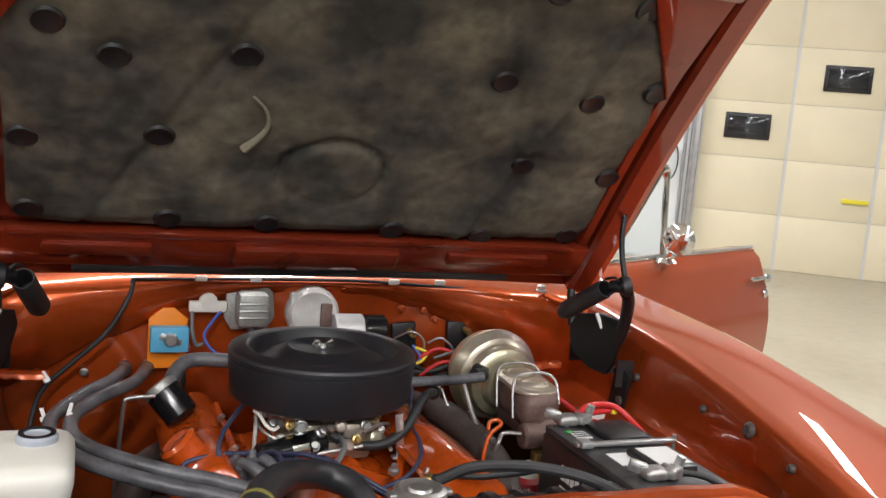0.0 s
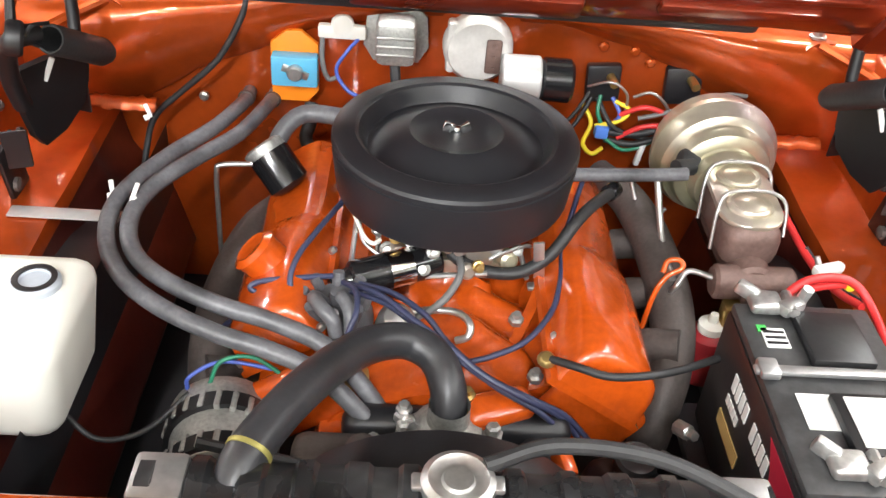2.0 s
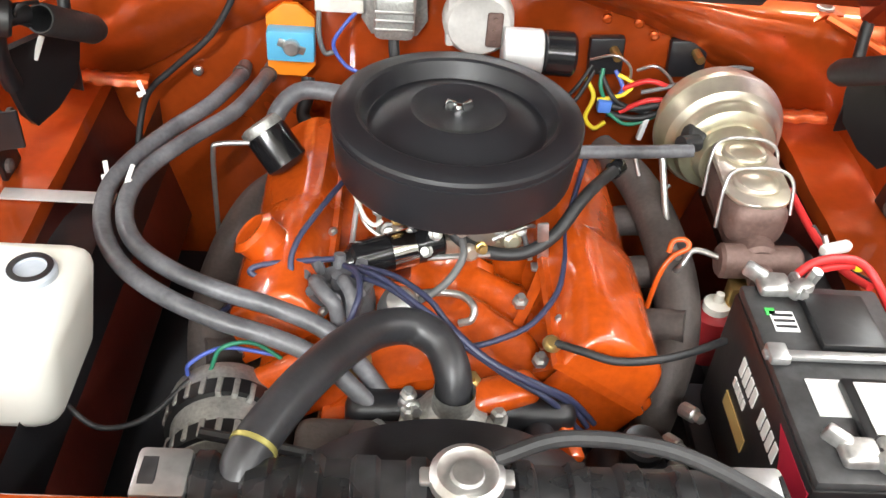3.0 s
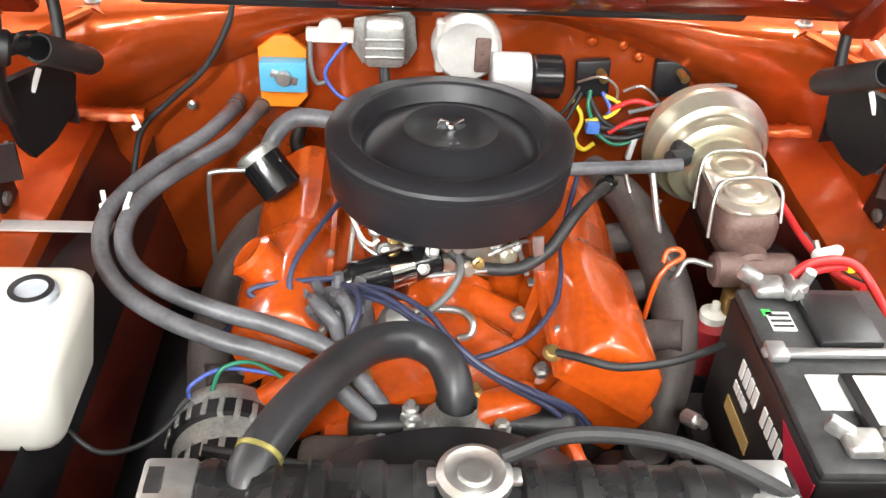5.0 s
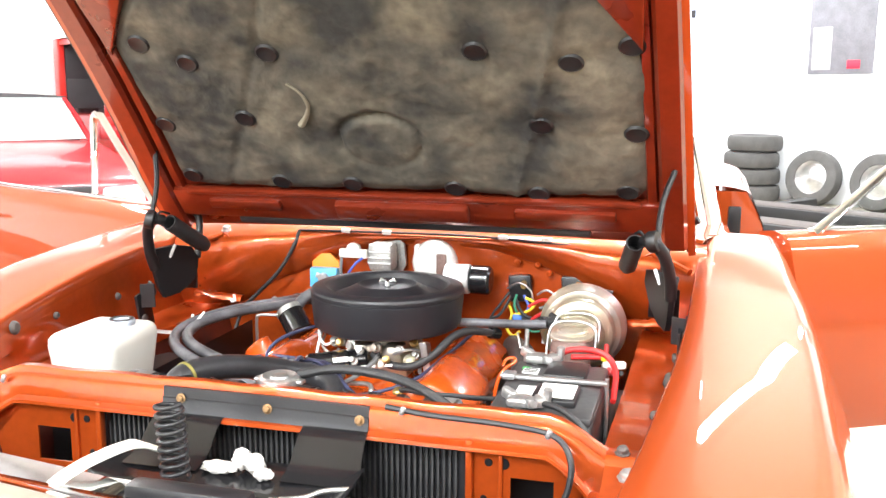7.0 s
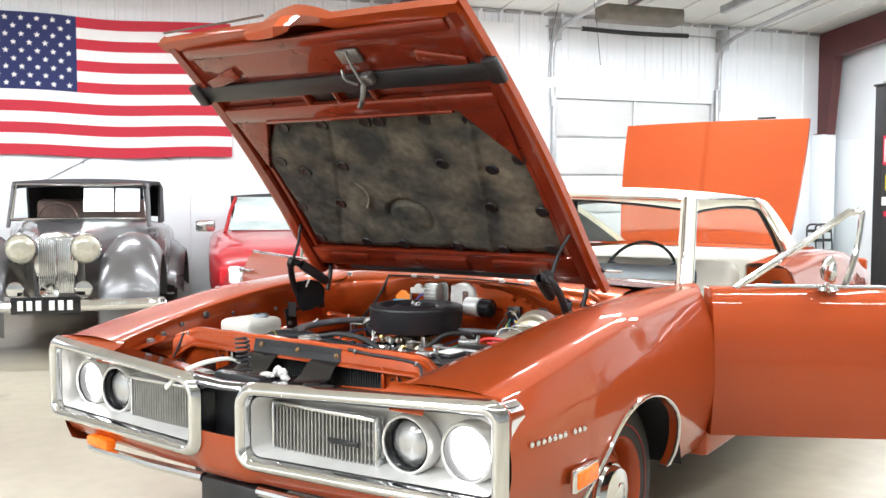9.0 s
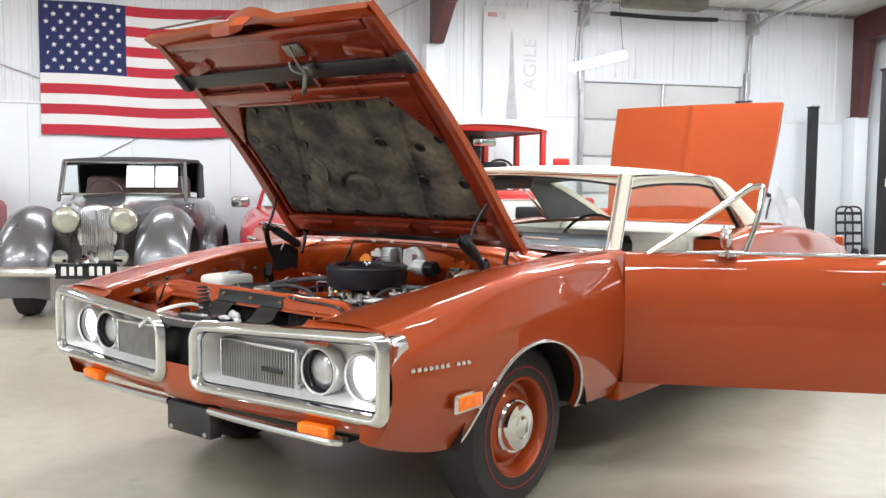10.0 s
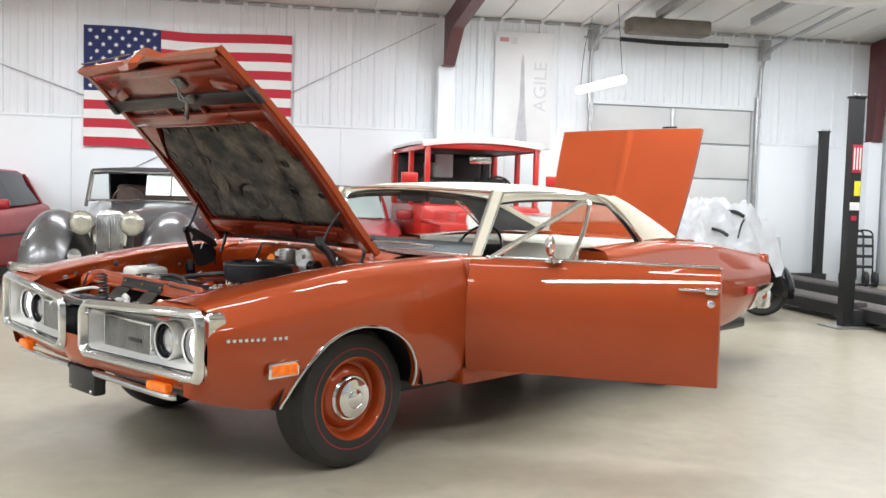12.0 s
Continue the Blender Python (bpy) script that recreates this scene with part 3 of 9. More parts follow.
def fender(side):
    bm = bmesh.new()
    rows = side_rows(-0.795, 0.685, (-0.03,))
    full = []
    for r in rows:
        y = r[0][1]
        x1, z1 = r[-1][0], r[-1][2]
        xi = flow(INNER, y) - 0.01
        top = [(x1 + (xi - x1) * f, y, z1 + 0.01 * math.sin(math.pi * min(1, f * 1.1) * 0.5) - 0.014 * f * f) for f in (0.06, 0.14, 0.25, 0.4, 0.55, 0.7, 0.85, 1.0)]
        lip = [(xi - 0.006, y, top[-1][2] - 0.008), (xi - 0.006, y, top[-1][2] - 0.045)]
        full.append(r + top + lip)
    sheet(bm, full)
    # returned edge round the wheel opening
    ring = [p for p in [(side_x(y, arch(y, -0.03)), y, arch(y, -0.03)) for y in (-0.03 - 0.39 * math.cos(a) for a in np.linspace(0.01, math.pi - 0.01, 64))] if p[2] > 0.35]
    sheet(bm, [[p, (p[0] - 0.03, p[1], p[2] + 0.002)] for p in ring])
    ob = part("fender", bm if side > 0 else mirror_x(bm), paint, car, smooth=50)
    bm = bmesh.new()
    tube(bm, [(p[0] + 0.004, p[1], p[2] + 0.004) for p in ring], 0.0075, 8, 0)
    part("arch_moulding", bm if side > 0 else mirror_x(bm), chrome, ob, "thin chrome wheel arch moulding")
    return ob


fenders = {}
for side in (1, -1):
    fenders[side] = fender(side)
    bm = bmesh.new()
    well = [[(x, -0.03 + 0.43 * math.cos(a), 0.3 + 0.4 * math.sin(a)) for x in (0.5, 0.62, 0.75, 0.86, 0.955)] for a in np.linspace(0.14, math.pi - 0.14, 20)]
    sheet(bm, well)
    sheet(bm, [[(0.5, -0.46, 0.3), (0.5, 0.4, 0.3)], [(0.5, -0.46, 0.7), (0.5, 0.4, 0.7)]])
    part("wheel_well", bm if side > 0 else mirror_x(bm), satin_black, car, "black wheel well liner")
    # quarter panel with rear wheel opening and rear end
    bm = bmesh.new()
    full = []
    for r in side_rows(1.975, 4.35, (2.97,), 0.05):
        y = r[0][1]
        x1, z1 = r[-1][0], r[-1][2]
        xi = 0.7 if y < 3.35 else 0.66
        full.append(r + [(x1 + (xi - x1) * f, y, z1 + 0.012 * math.sin(math.pi * f) + 0.01 * f) for f in (0.2, 0.45, 0.7, 1.0)])
    sheet(bm, full)
    part("quarter_panel", bm if side > 0 else mirror_x(bm), paint, car, smooth=50)
    bm = bmesh.new()
    sheet(bm, [[(x, 2.97 + 0.43 * math.cos(a), 0.3 + 0.4 * math.sin(a)) for x in (0.5, 0.72, 0.955)] for a in np.linspace(0.14, math.pi - 0.14, 16)])
    part("wheel_well", bm if side > 0 else mirror_x(bm), satin_black, car, "black wheel well liner")
    # lock pillar at the front of the quarter panel
    bm = bmesh.new()
    sheet(bm, [[(0.7, 1.985, z), (0.82, 1.98, z), (side_x(1.98, z) - 0.02, 1.978, z), (side_x(1.98, z) - 0.004, 1.984, z)] for z in np.linspace(0.38, 0.945, 9)], 0.02, (0, 1, 0))
    jamb = part("lock_pillar", bm if side > 0 else mirror_x(bm), paint, car, smooth=40)
    bm = bmesh.new()
    box(bm, (0.855, 1.972, 0.83), (0.05, 0.012, 0.11), 0.005)
    part("striker", bm if side > 0 else mirror_x(bm), satin_black, jamb, "black door striker plate")
    # sill
    bm = bmesh.new()
    box(bm, (0.87, 1.33, 0.36), (0.16, 1.29, 0.1), 0.02)
    part("sill", bm if side > 0 else mirror_x(bm), paint, car)
    # door post plate at the rear of the fender
    bm = bmesh.new()
    sheet(bm, [[(0.74, 0.69, z), (side_x(0.685, z) - 0.012, 0.69, z)] for z in np.linspace(0.36, 0.93, 8)], 0.05, (0, 0.4, 0))
    part("hinge_pillar", bm if side > 0 else mirror_x(bm), inner_paint, car)

# tail panel, deck and floor of the car
bm = bmesh.new()
box(bm, (0, 4.33, 0.68), (1.7, 0.06, 0.36), 0.02)
part("tail_panel", bm, paint, car)
bm = bmesh.new()
box(bm, (0, 4.38, 0.5), (1.72, 0.1, 0.16), 0.04)
for side in (1, -1):
    ys = np.linspace(4.02, 4.38, 8)
    sheet(bm, [[(side * (side_x(y, z) + 0.012), y, z) for z in (0.44, 0.47, 0.54, 0.6, 0.63)] for y in ys], 0.01, (-side, 0, 0))
part("rear_bumper", bm, chrome, car, "chrome rear bumper wrapped round the corners")
for side in (1, -1):
    bm = bmesh.new()
    box(bm, (side * 0.955, 3.83, 0.61), (0.012, 0.13, 0.055), 0.005)
    part("side_marker", bm, tail_red, car, "red rear side marker lamp")
bm = bmesh.new()
box(bm, (0, 2.0, 0.31), (1.45, 4.5, 0.08), 0.02)
part("underbody", bm, satin_black, car)
bm = bmesh.new()
sheet(bm, [[(x, y, z) for x in np.linspace(-0.7, 0.7, 9)] for y, z in ((3.28, 0.985), (3.36, 0.985), (3.42, 0.975))], 0.02, (0, 0, -1))
part("deck_filler", bm, paint, car)

# trunk lid, standing open
LID_B, LID_T, LID_H = Vector((0, 3.4, 0.985)), Vector((0, 3.64, 1.805)), 0.66
bm = bmesh.new()
rows = []
for f in np.linspace(0, 1, 9):
    c = LID_B.lerp(LID_T, f)
    hw = LID_H - 0.06 * (1 - f) * (1 - f) - 0.025
    rows.append([(x * hw - 0.035, c.y - 0.004 * (1 - x * x) - 0.014 * max(0, 1 - abs(x) / 0.05), c.z + 0.006 * (1 - x * x) * f) for x in np.linspace(-1, 1, 41)])
sheet(bm, rows, 0.03, (0, 0.95, -0.3))
lid = part("trunk_lid", bm, paint, car, "open burnt orange trunk lid", smooth=60)
bm = bmesh.new()
box(bm, (0.32, 3.655, 1.82), (0.12, 0.02, 0.014), 0.004)
part("lid_latch", bm, satin_black, lid)
for x in (-0.5, 0.5):
    bm = bmesh.new()
    tube(bm, [(x, 3.3, 0.8), (x, 3.42, 0.9), (x, 3.5, 1.15)], 0.014, 8)
    part("lid_hinge", bm, satin_black, lid)

# ---- doors ----
def door(side):
    """Built closed along +y from the hinge line, then swung out."""
    L = 1.222
    bm = bmesh.new()
    zs = [0.4, 0.406, 0.42, 0.45, 0.49, 0.55, 0.62, 0.7, 0.78, 0.85, 0.9, 0.93, 0.95, 0.958]
    outer = [[(side_x(0.7 + min(1, max(0, f)) * L, z) - 0.94 + (0.004 if 0 < f < 1 else -0.006), f * L, z) for z in zs] for f in (0, 0.006, 0.05, 0.2, 0.4, 0.6, 0.8, 0.95, 0.994, 1.0)]
    outer = [r + [(r[-1][0] - 0.04, r[-1][1], 0.962), (-0.16, r[-1][1], 0.95), (-0.165, r[-1][1], 0.44), (-0.15, r[-1][1], 0.4), r[0]] for r in outer]
    sheet(bm, outer)
    for r in (outer[0], outer[-1]):
        bm.faces.new([bm.verts.new(p) for p in r[:-1]])
    bmesh.ops.remove_doubles(bm, verts=bm.verts, dist=0.0005)
    mesh = bm if side > 0 else mirror_x(bm)
    d = part("door", mesh, paint, car, "open burnt orange door", smooth=40)
    turn = pose(0.953 * side, 0.69, 0, 0, 0, -61.5 if side > 0 else 66.0)

    def add(name, bm, material, label="", smooth=35):
        return part(name, bm if side > 0 else mirror_x(bm), material, d, label, smooth)

    bm = bmesh.new()
    box(bm, (-0.172, 0.62, 0.68), (0.02, 1.13, 0.46), 0.008)
    box(bm, (-0.2, 0.66, 0.74), (0.05, 0.4, 0.06), 0.02)
    add("trim_panel", bm, seat_vinyl, "ivory vinyl door trim")
    # vent window frame with glass, and belt strips
    bm = bmesh.new()
    tube(bm, [(-0.05, 0.1, 0.955), (-0.09, 0.36, 1.13), (-0.12, 0.535, 1.25)], 0.014, 8, 4)
    tube(bm, [(-0.12, 0.525, 1.243), (-0.12, 0.57, 1.252), (-0.12, 0.582, 1.24)], 0.013, 8, 0)
    tube(bm, [(-0.06, 0.5, 0.955), (-0.1, 0.555, 1.1), (-0.12, 0.58, 1.245)], 0.012, 8, 4)
    tube(bm, [(-0.05, 0.1, 0.965), (-0.06, 0.5, 0.965)], 0.008, 8, 2)
    add("vent_frame", bm, chrome, "bright metal vent window frame")
    bm = bmesh.new()
    sheet(bm, [[(-0.06, 0.14, 0.965), (-0.07, 0.3, 0.965), (-0.06, 0.49, 0.965)], [(-0.09, 0.36, 1.12), (-0.095, 0.42, 1.12), (-0.1, 0.55, 1.12)], [(-0.119, 0.52, 1.225), (-0.119, 0.54, 1.226), (-0.119, 0.57, 1.21)]], 0.004, (1, 0, 0))
    add("vent_glass", bm, glass).visible_shadow = False
    bm = bmesh.new()
    box(bm, (-0.05, 0.645, 0.966), (0.012, 1.13, 0.012), 0.004)
    add("belt_moulding", bm, chrome)
    bm = bmesh.new()
    box(bm, (0.036, 1.12, 0.862), (0.02, 0.19, 0.014), 0.006)
    box(bm, (0.034, 1.175, 0.858), (0.026, 0.06, 0.035), 0.01)
    handle = add("door_handle", bm, chrome, "chrome door handle")
    bm = bmesh.new()
    lathe(bm, [(0, 0), (0.018, 0), (0.018, 0.006), (0.012, 0.01), (0, 0.01)], (0.036, 1.175, 0.8), (1, 0, 0), 16)
    add("lock", bm, chrome)
    if side > 0:
        bm = bmesh.new()
        lathe(bm, [(0, -0.02), (0.035, -0.015), (0.052, 0.0), (0.055, 0.012), (0.05, 0.02), (0, 0.02)], (0.03, 0.41, 1.035), (0, 1, 0.05), 24)
        cyl(bm, (-0.01, 0.43, 0.955), (0.02, 0.42, 1.0), 0.012, 10)
        lathe(bm, [(0, 0), (0.04, 0), (0.03, 0.012), (0, 0.014)], (-0.015, 0.43, 0.956), (0, 0, 1), 16)
        add("door_mirror", bm, chrome, "round chrome door mirror")
    d.matrix_local = turn
    return d


door(1), door(-1)

# ---- roof, glass and cabin ----
bm = bmesh.new()
RX = [(1.15, 0.66), (1.3, 0.675), (1.8, 0.68), (2.4, 0.665), (2.9, 0.63)]
RZ = [(1.1, 1.318), (1.3, 1.335), (1.75, 1.35), (2.15, 1.342), (2.45, 1.31)]


def roof_point(f, y):
    hw = lerp_table(RX, y)
    top = lerp_table(RZ, y)
    e = abs(f)
    drop = 0.045 * e ** 2.2 + (0.02 if e > 0.97 else 0)
    return (f * hw, y + (0.1 * e * e if y < 1.4 else 0.0), top - drop)


ROOF_F = (-1.0, -0.97, -0.88, -0.7, -0.45, -0.2, 0, 0.2, 0.45, 0.7, 0.88, 0.97, 1.0)
sheet(bm, [[roof_point(f, y) for f in ROOF_F] for y in (1.13, 1.16, 1.25, 1.4, 1.6, 1.85, 2.1, 2.3, 2.5)], 0.028, (0, 0, -1))
roof = part("roof", bm, vinyl, car, "cream vinyl roof", smooth=50)
bm = bmesh.new()
sheet(bm, [[(p[0] * 0.985, p[1], p[2] - 0.034) for p in (roof_point(f, y) for f in ROOF_F)] for y in (1.15, 1.25, 1.4, 1.7, 2.1, 2.5)], 0.008, (0, 0, -1))
part("headliner", bm, dash_black, roof, "dark headliner", smooth=60)
for side in (1, -1):
    # sail panel from the roof down to the quarter
    bm = bmesh.new()
    rows = []
    for f in np.linspace(0, 1, 9):
        w = f
        edge = (0.672 + 0.04 * w, 2.2 + 0.5 * w ** 0.8, 1.292 - 0.3 * w ** 1.25)
        back = (0.6 - 0.02 * w, 2.5 + 0.86 * w, 1.287 - 0.29 * w ** 1.15)
        mid = (0.665 + 0.02 * w, 2.42 + 0.62 * w, 1.278 - 0.275 * w ** 1.2)
        rows.append([edge, (edge[0] - 0.003, edge[1] + 0.05, edge[2] + 0.002), mid, (back[0] + 0.025, back[1] - 0.08, back[2] - 0.004), back])
    sheet(bm, rows, 0.03, (-0.9, 0, -0.4))
    part("sail_panel", bm if side > 0 else mirror_x(bm), vinyl, roof, "cream vinyl roof pillar", smooth=50)
    bm = bmesh.new()
    sheet(bm, [[(p[0] - 0.034, p[1] - 0.03, p[2] - 0.012) for p in r[:-1]] for r in rows], 0.01, (-1, 0, 0))
    part("pillar_lining", bm if side > 0 else mirror_x(bm), dash_black, roof, "dark inner pillar lining", smooth=50)
    # windscreen pillar with bright trim
    bm = bmesh.new()
    a, b = Vector((0.752, 0.965, 0.93)), Vector((0.668, 1.235, 1.298))
    sheet(bm, [[a.lerp(b, f) + Vector(v) for v in ((-0.01, -0.032, 0), (0.02, -0.018, 0), (0.026, 0.012, 0), (0.012, 0.036, 0), (-0.028, 0.03, 0), (-0.034, -0.012, 0), (-0.01, -0.032, 0))] for f in (0, 0.25, 0.5, 0.75, 1)])
    pil = part("windscreen_pillar", bm if side > 0 else mirror_x(bm), vinyl, roof, "cream windscreen pillar", smooth=50)
    bm = bmesh.new()
    tube(bm, [a + Vector((-0.006, -0.034, 0)), b + Vector((-0.006, -0.036, 0))], 0.008, 8, 1)
    tube(bm, [a + Vector((0.02, 0.03, 0.02)), b + Vector((0.018, 0.032, -0.01))], 0.007, 8, 1)
    part("pillar_moulding", bm if side > 0 else mirror_x(bm), chrome, roof, "bright moulding")
    bm = bmesh.new()
    tube(bm, [(0.677, 1.26, 1.285), (0.688, 1.5, 1.292), (0.688, 1.9, 1.291), (0.68, 2.2, 1.279), (0.69, 2.4, 1.18), (0.706, 2.6, 1.06), (0.71, 2.7, 0.985)], 0.008, 8, 5)
    part("drip_rail", bm if side > 0 else mirror_x(bm), chrome, roof, "bright drip rail")


def screen(y0, z0, y1, z1, w0, w1, bow0, bow1, n=13):
    return [[(x * (w0 + (w1 - w0) * f), y0 + (y1 - y0) * f - (bow0 + (bow1 - bow0) * f) * (1 - x * x), z0 + (z1 - z0) * f + 0.012 * f * (1 - x * x)) for x in np.linspace(-1, 1, n)] for f in np.linspace(0, 1, 5)]


bm = bmesh.new()
sheet(bm, screen(0.97, 0.945, 1.225, 1.285, 0.7, 0.64, 0.13, 0.08), 0.006, (0, 0.8, -0.6))
windscreen = part("windscreen", bm, glass, car, "clear curved windscreen", smooth=60)
windscreen.visible_shadow = False
bm = bmesh.new()
edge = screen(0.965, 0.948, 1.22, 1.288, 0.705, 0.645, 0.132, 0.082)
tube(bm, edge[-1], 0.009, 8, 2)
tube(bm, edge[0], 0.009, 8, 2)
part("windscreen_moulding", bm, chrome, windscreen, "bright windscreen moulding")
bm = bmesh.new()
sheet(bm, screen(3.33, 0.995, 2.52, 1.285, 0.58, 0.58, -0.05, -0.03), 0.006, (0, -0.5, -0.8))
part("rear_window", bm, glass, car, "clear rear window", smooth=60).visible_shadow = False
for i, (x0, w) in enumerate(((-0.3, 0.5), (0.28, 0.5))):
    bm = bmesh.new()
    tube(bm, [(x0 - 0.24, 0.86, 0.985), (x0, 0.845, 0.993), (x0 + 0.22, 0.9, 0.985)], 0.006, 6, 5)
    part("wiper", bm, steel, car, "bright metal wiper blade")

bm = bmesh.new()
sheet(bm, [[(x * 0.69, y - 0.1 * (1 - x * x), z) for x in np.linspace(-1, 1, 13)] for y, z in ((1.0, 0.935), (1.06, 0.975), (1.14, 1.0), (1.24, 0.998), (1.28, 0.96), (1.26, 0.76), (1.2, 0.6))])
part("dashboard", bm, dash_black, car, "dark padded dashboard", smooth=50)
bm = bmesh.new()
c, ax = Vector((0.36, 1.42, 0.92)), Vector((0, -0.85, 0.42))
x_, y_, z_ = basis(ax)
tube(bm, [c + x_ * 0.18 * math.cos(a) + y_ * 0.18 * math.sin(a) for a in np.linspace(0, 2 * math.pi, 33)], 0.008, 8, 0, cap=False)
wheel_ob = part("steering_wheel", bm, gloss_black, car, "thin black steering wheel")
bm = bmesh.new()
lathe(bm, [(0, 0.0), (0.06, 0), (0.05, 0.03), (0, 0.04)], c, -ax, 20)
for a in (0.4, math.pi - 0.4, -math.pi / 2):
    tube(bm, [c, c + x_ * 0.18 * math.cos(a) + y_ * 0.18 * math.sin(a)], 0.01, 6, 1)
cyl(bm, c + z_ * 0.0, c - z_ * 0.3, 0.03, 12)
part("spokes", bm, dash_black, wheel_ob, "dark spokes and hub")
for y0, z1, name in ((1.95, 0.95, "front_seat"), (2.75, 0.9, "rear_seat")):
    bm = bmesh.new()
    box(bm, (0, y0 - 0.3, 0.52), (1.3, 0.56, 0.2), 0.06, segments=3)
    s = part(name, bm, seat_vinyl, car, "ivory vinyl bench seat")
    bm = bmesh.new()
    box(bm, (0, y0 + 0.02, 0.72), (1.3, 0.16, 0.5), 0.06, pose(0, 0, 0, -12), 3)
    part("backrest", bm, seat_vinyl, s)
bm = bmesh.new()
for x in (-0.7, 0.7):
    box(bm, (x, 2.45, 0.72), (0.03, 0.9, 0.48), 0.01)
box(bm, (0, 3.1, 0.94), (1.3, 0.5, 0.03), 0.01)
part("cabin_trim", bm, seat_vinyl, car, "ivory cabin side trim and parcel shelf")
bm = bmesh.new()
box(bm, (0, 1.9, 0.38), (1.5, 1.9, 0.04))
part("cabin_floor", bm, dash_black, car, "dark carpet")
bm = bmesh.new()
box(bm, (0.0, 1.24, 1.25), (0.24, 0.03, 0.065), 0.012)
cyl(bm, (0, 1.24, 1.27), (0, 1.2, 1.31), 0.008, 8)
part("rear_view_mirror", bm, satin_black, car)

# ---- wheels ----
def wheel(x, y, side):
    bm = bmesh.new()
    lathe(bm, [(0.19, -0.095), (0.25, -0.1), (0.295, -0.092), (0.32, -0.07), (0.3275, -0.05), (0.3285, 0), (0.3275, 0.05), (0.32, 0.07), (0.295, 0.092), (0.25, 0.1), (0.19, 0.095), (0.185, 0.06), (0.185, -0.06)], (0, 0, 0), (side, 0, 0), 56, True)
    t = part("wheel", bm, tyre_rubber, car, "black tyre with a thin red line", smooth=30)
    bm = bmesh.new()
    lathe(bm, [(0.229, 0.1005), (0.2295, 0.1018), (0.2345, 0.1016), (0.235, 0.1005)], (0, 0, 0), (side, 0, 0), 56)
    part("red_stripe", bm, red_line, t)
    bm = bmesh.new()
    lathe(bm, [(0.192, 0.09), (0.194, 0.098), (0.186, 0.1), (0.178, 0.092), (0.172, 0.06), (0.165, 0.035), (0.15, 0.03), (0.14, 0.045), (0.12, 0.062), (0.1, 0.066), (0, 0.066)], (0, 0, 0), (side, 0, 0), 48)
    part("rim", bm, paint, t, "body-coloured steel rim")
    bm = bmesh.new()
    lathe(bm, [(0.108, 0.06), (0.108, 0.072), (0.101, 0.08), (0.096, 0.079), (0.088, 0.1), (0.06, 0.108), (0.045, 0.109), (0.042, 0.106), (0.038, 0.109), (0, 0.111)], (0, 0, 0), (side, 0, 0), 40)
    part("hubcap", bm, chrome, t, "small chrome hubcap")
    t.matrix_local = pose(x, y, 0.328)
    return t


for side in (1, -1):
    wheel(side * 0.775, 0.03, side), wheel(side * 0.77, 2.97, side)

# ---- front: two chrome loops with lamps and grilles ----
def loop_outline(grow=0.0, z_lift=0.0):
    """Loop outline in (x, z), rounder towards the car's middle."""
    pts = []
    x0, x1, z0, z1 = 0.085 - grow, 0.95 + grow, 0.515 - grow, 0.803 + grow
    for cx, cz, r, a0 in ((x1 - 0.05, z1 - 0.05, 0.05, 0), (x0 + 0.07, z1 - 0.075, 0.07, 90), (x0 + 0.062, z0 + 0.066, 0.062, 180), (x1 - 0.052, z0 + 0.052, 0.052, 270)):
        q = max(0.016, r + 0.7 * grow)
        cx, cz = cx + math.copysign(r - q, math.cos(radians(a0 + 45))), cz + math.copysign(r - q, math.sin(radians(a0 + 45)))
        pts += [(cx + q * math.cos(radians(a0 + 15 * k)), cz + q * math.sin(radians(a0 + 15 * k))) for k in range(7)]
    return [(x, z - 0.034 * (0.95 - x) / 0.865 * (z - 0.515) / 0.288) for x, z in pts]


def nose_y(x):
    return -0.9 + 0.085 * x * x


def loop_ring(profile, side):
    """Sweeps (inset, forward) points round the loop."""
    bm = bmesh.new()
    rings = []
    for inset, fwd in profile:
        rings.append([(x, nose_y(x) - fwd, z) for x, z in loop_outline(-inset)])
    rows = [[p for p in r] + [r[0]] for r in rings]
    sheet(bm, rows)
    bmesh.ops.remove_doubles(bm, verts=bm.verts, dist=0.0003)
    return bm if side > 0 else mirror_x(bm)


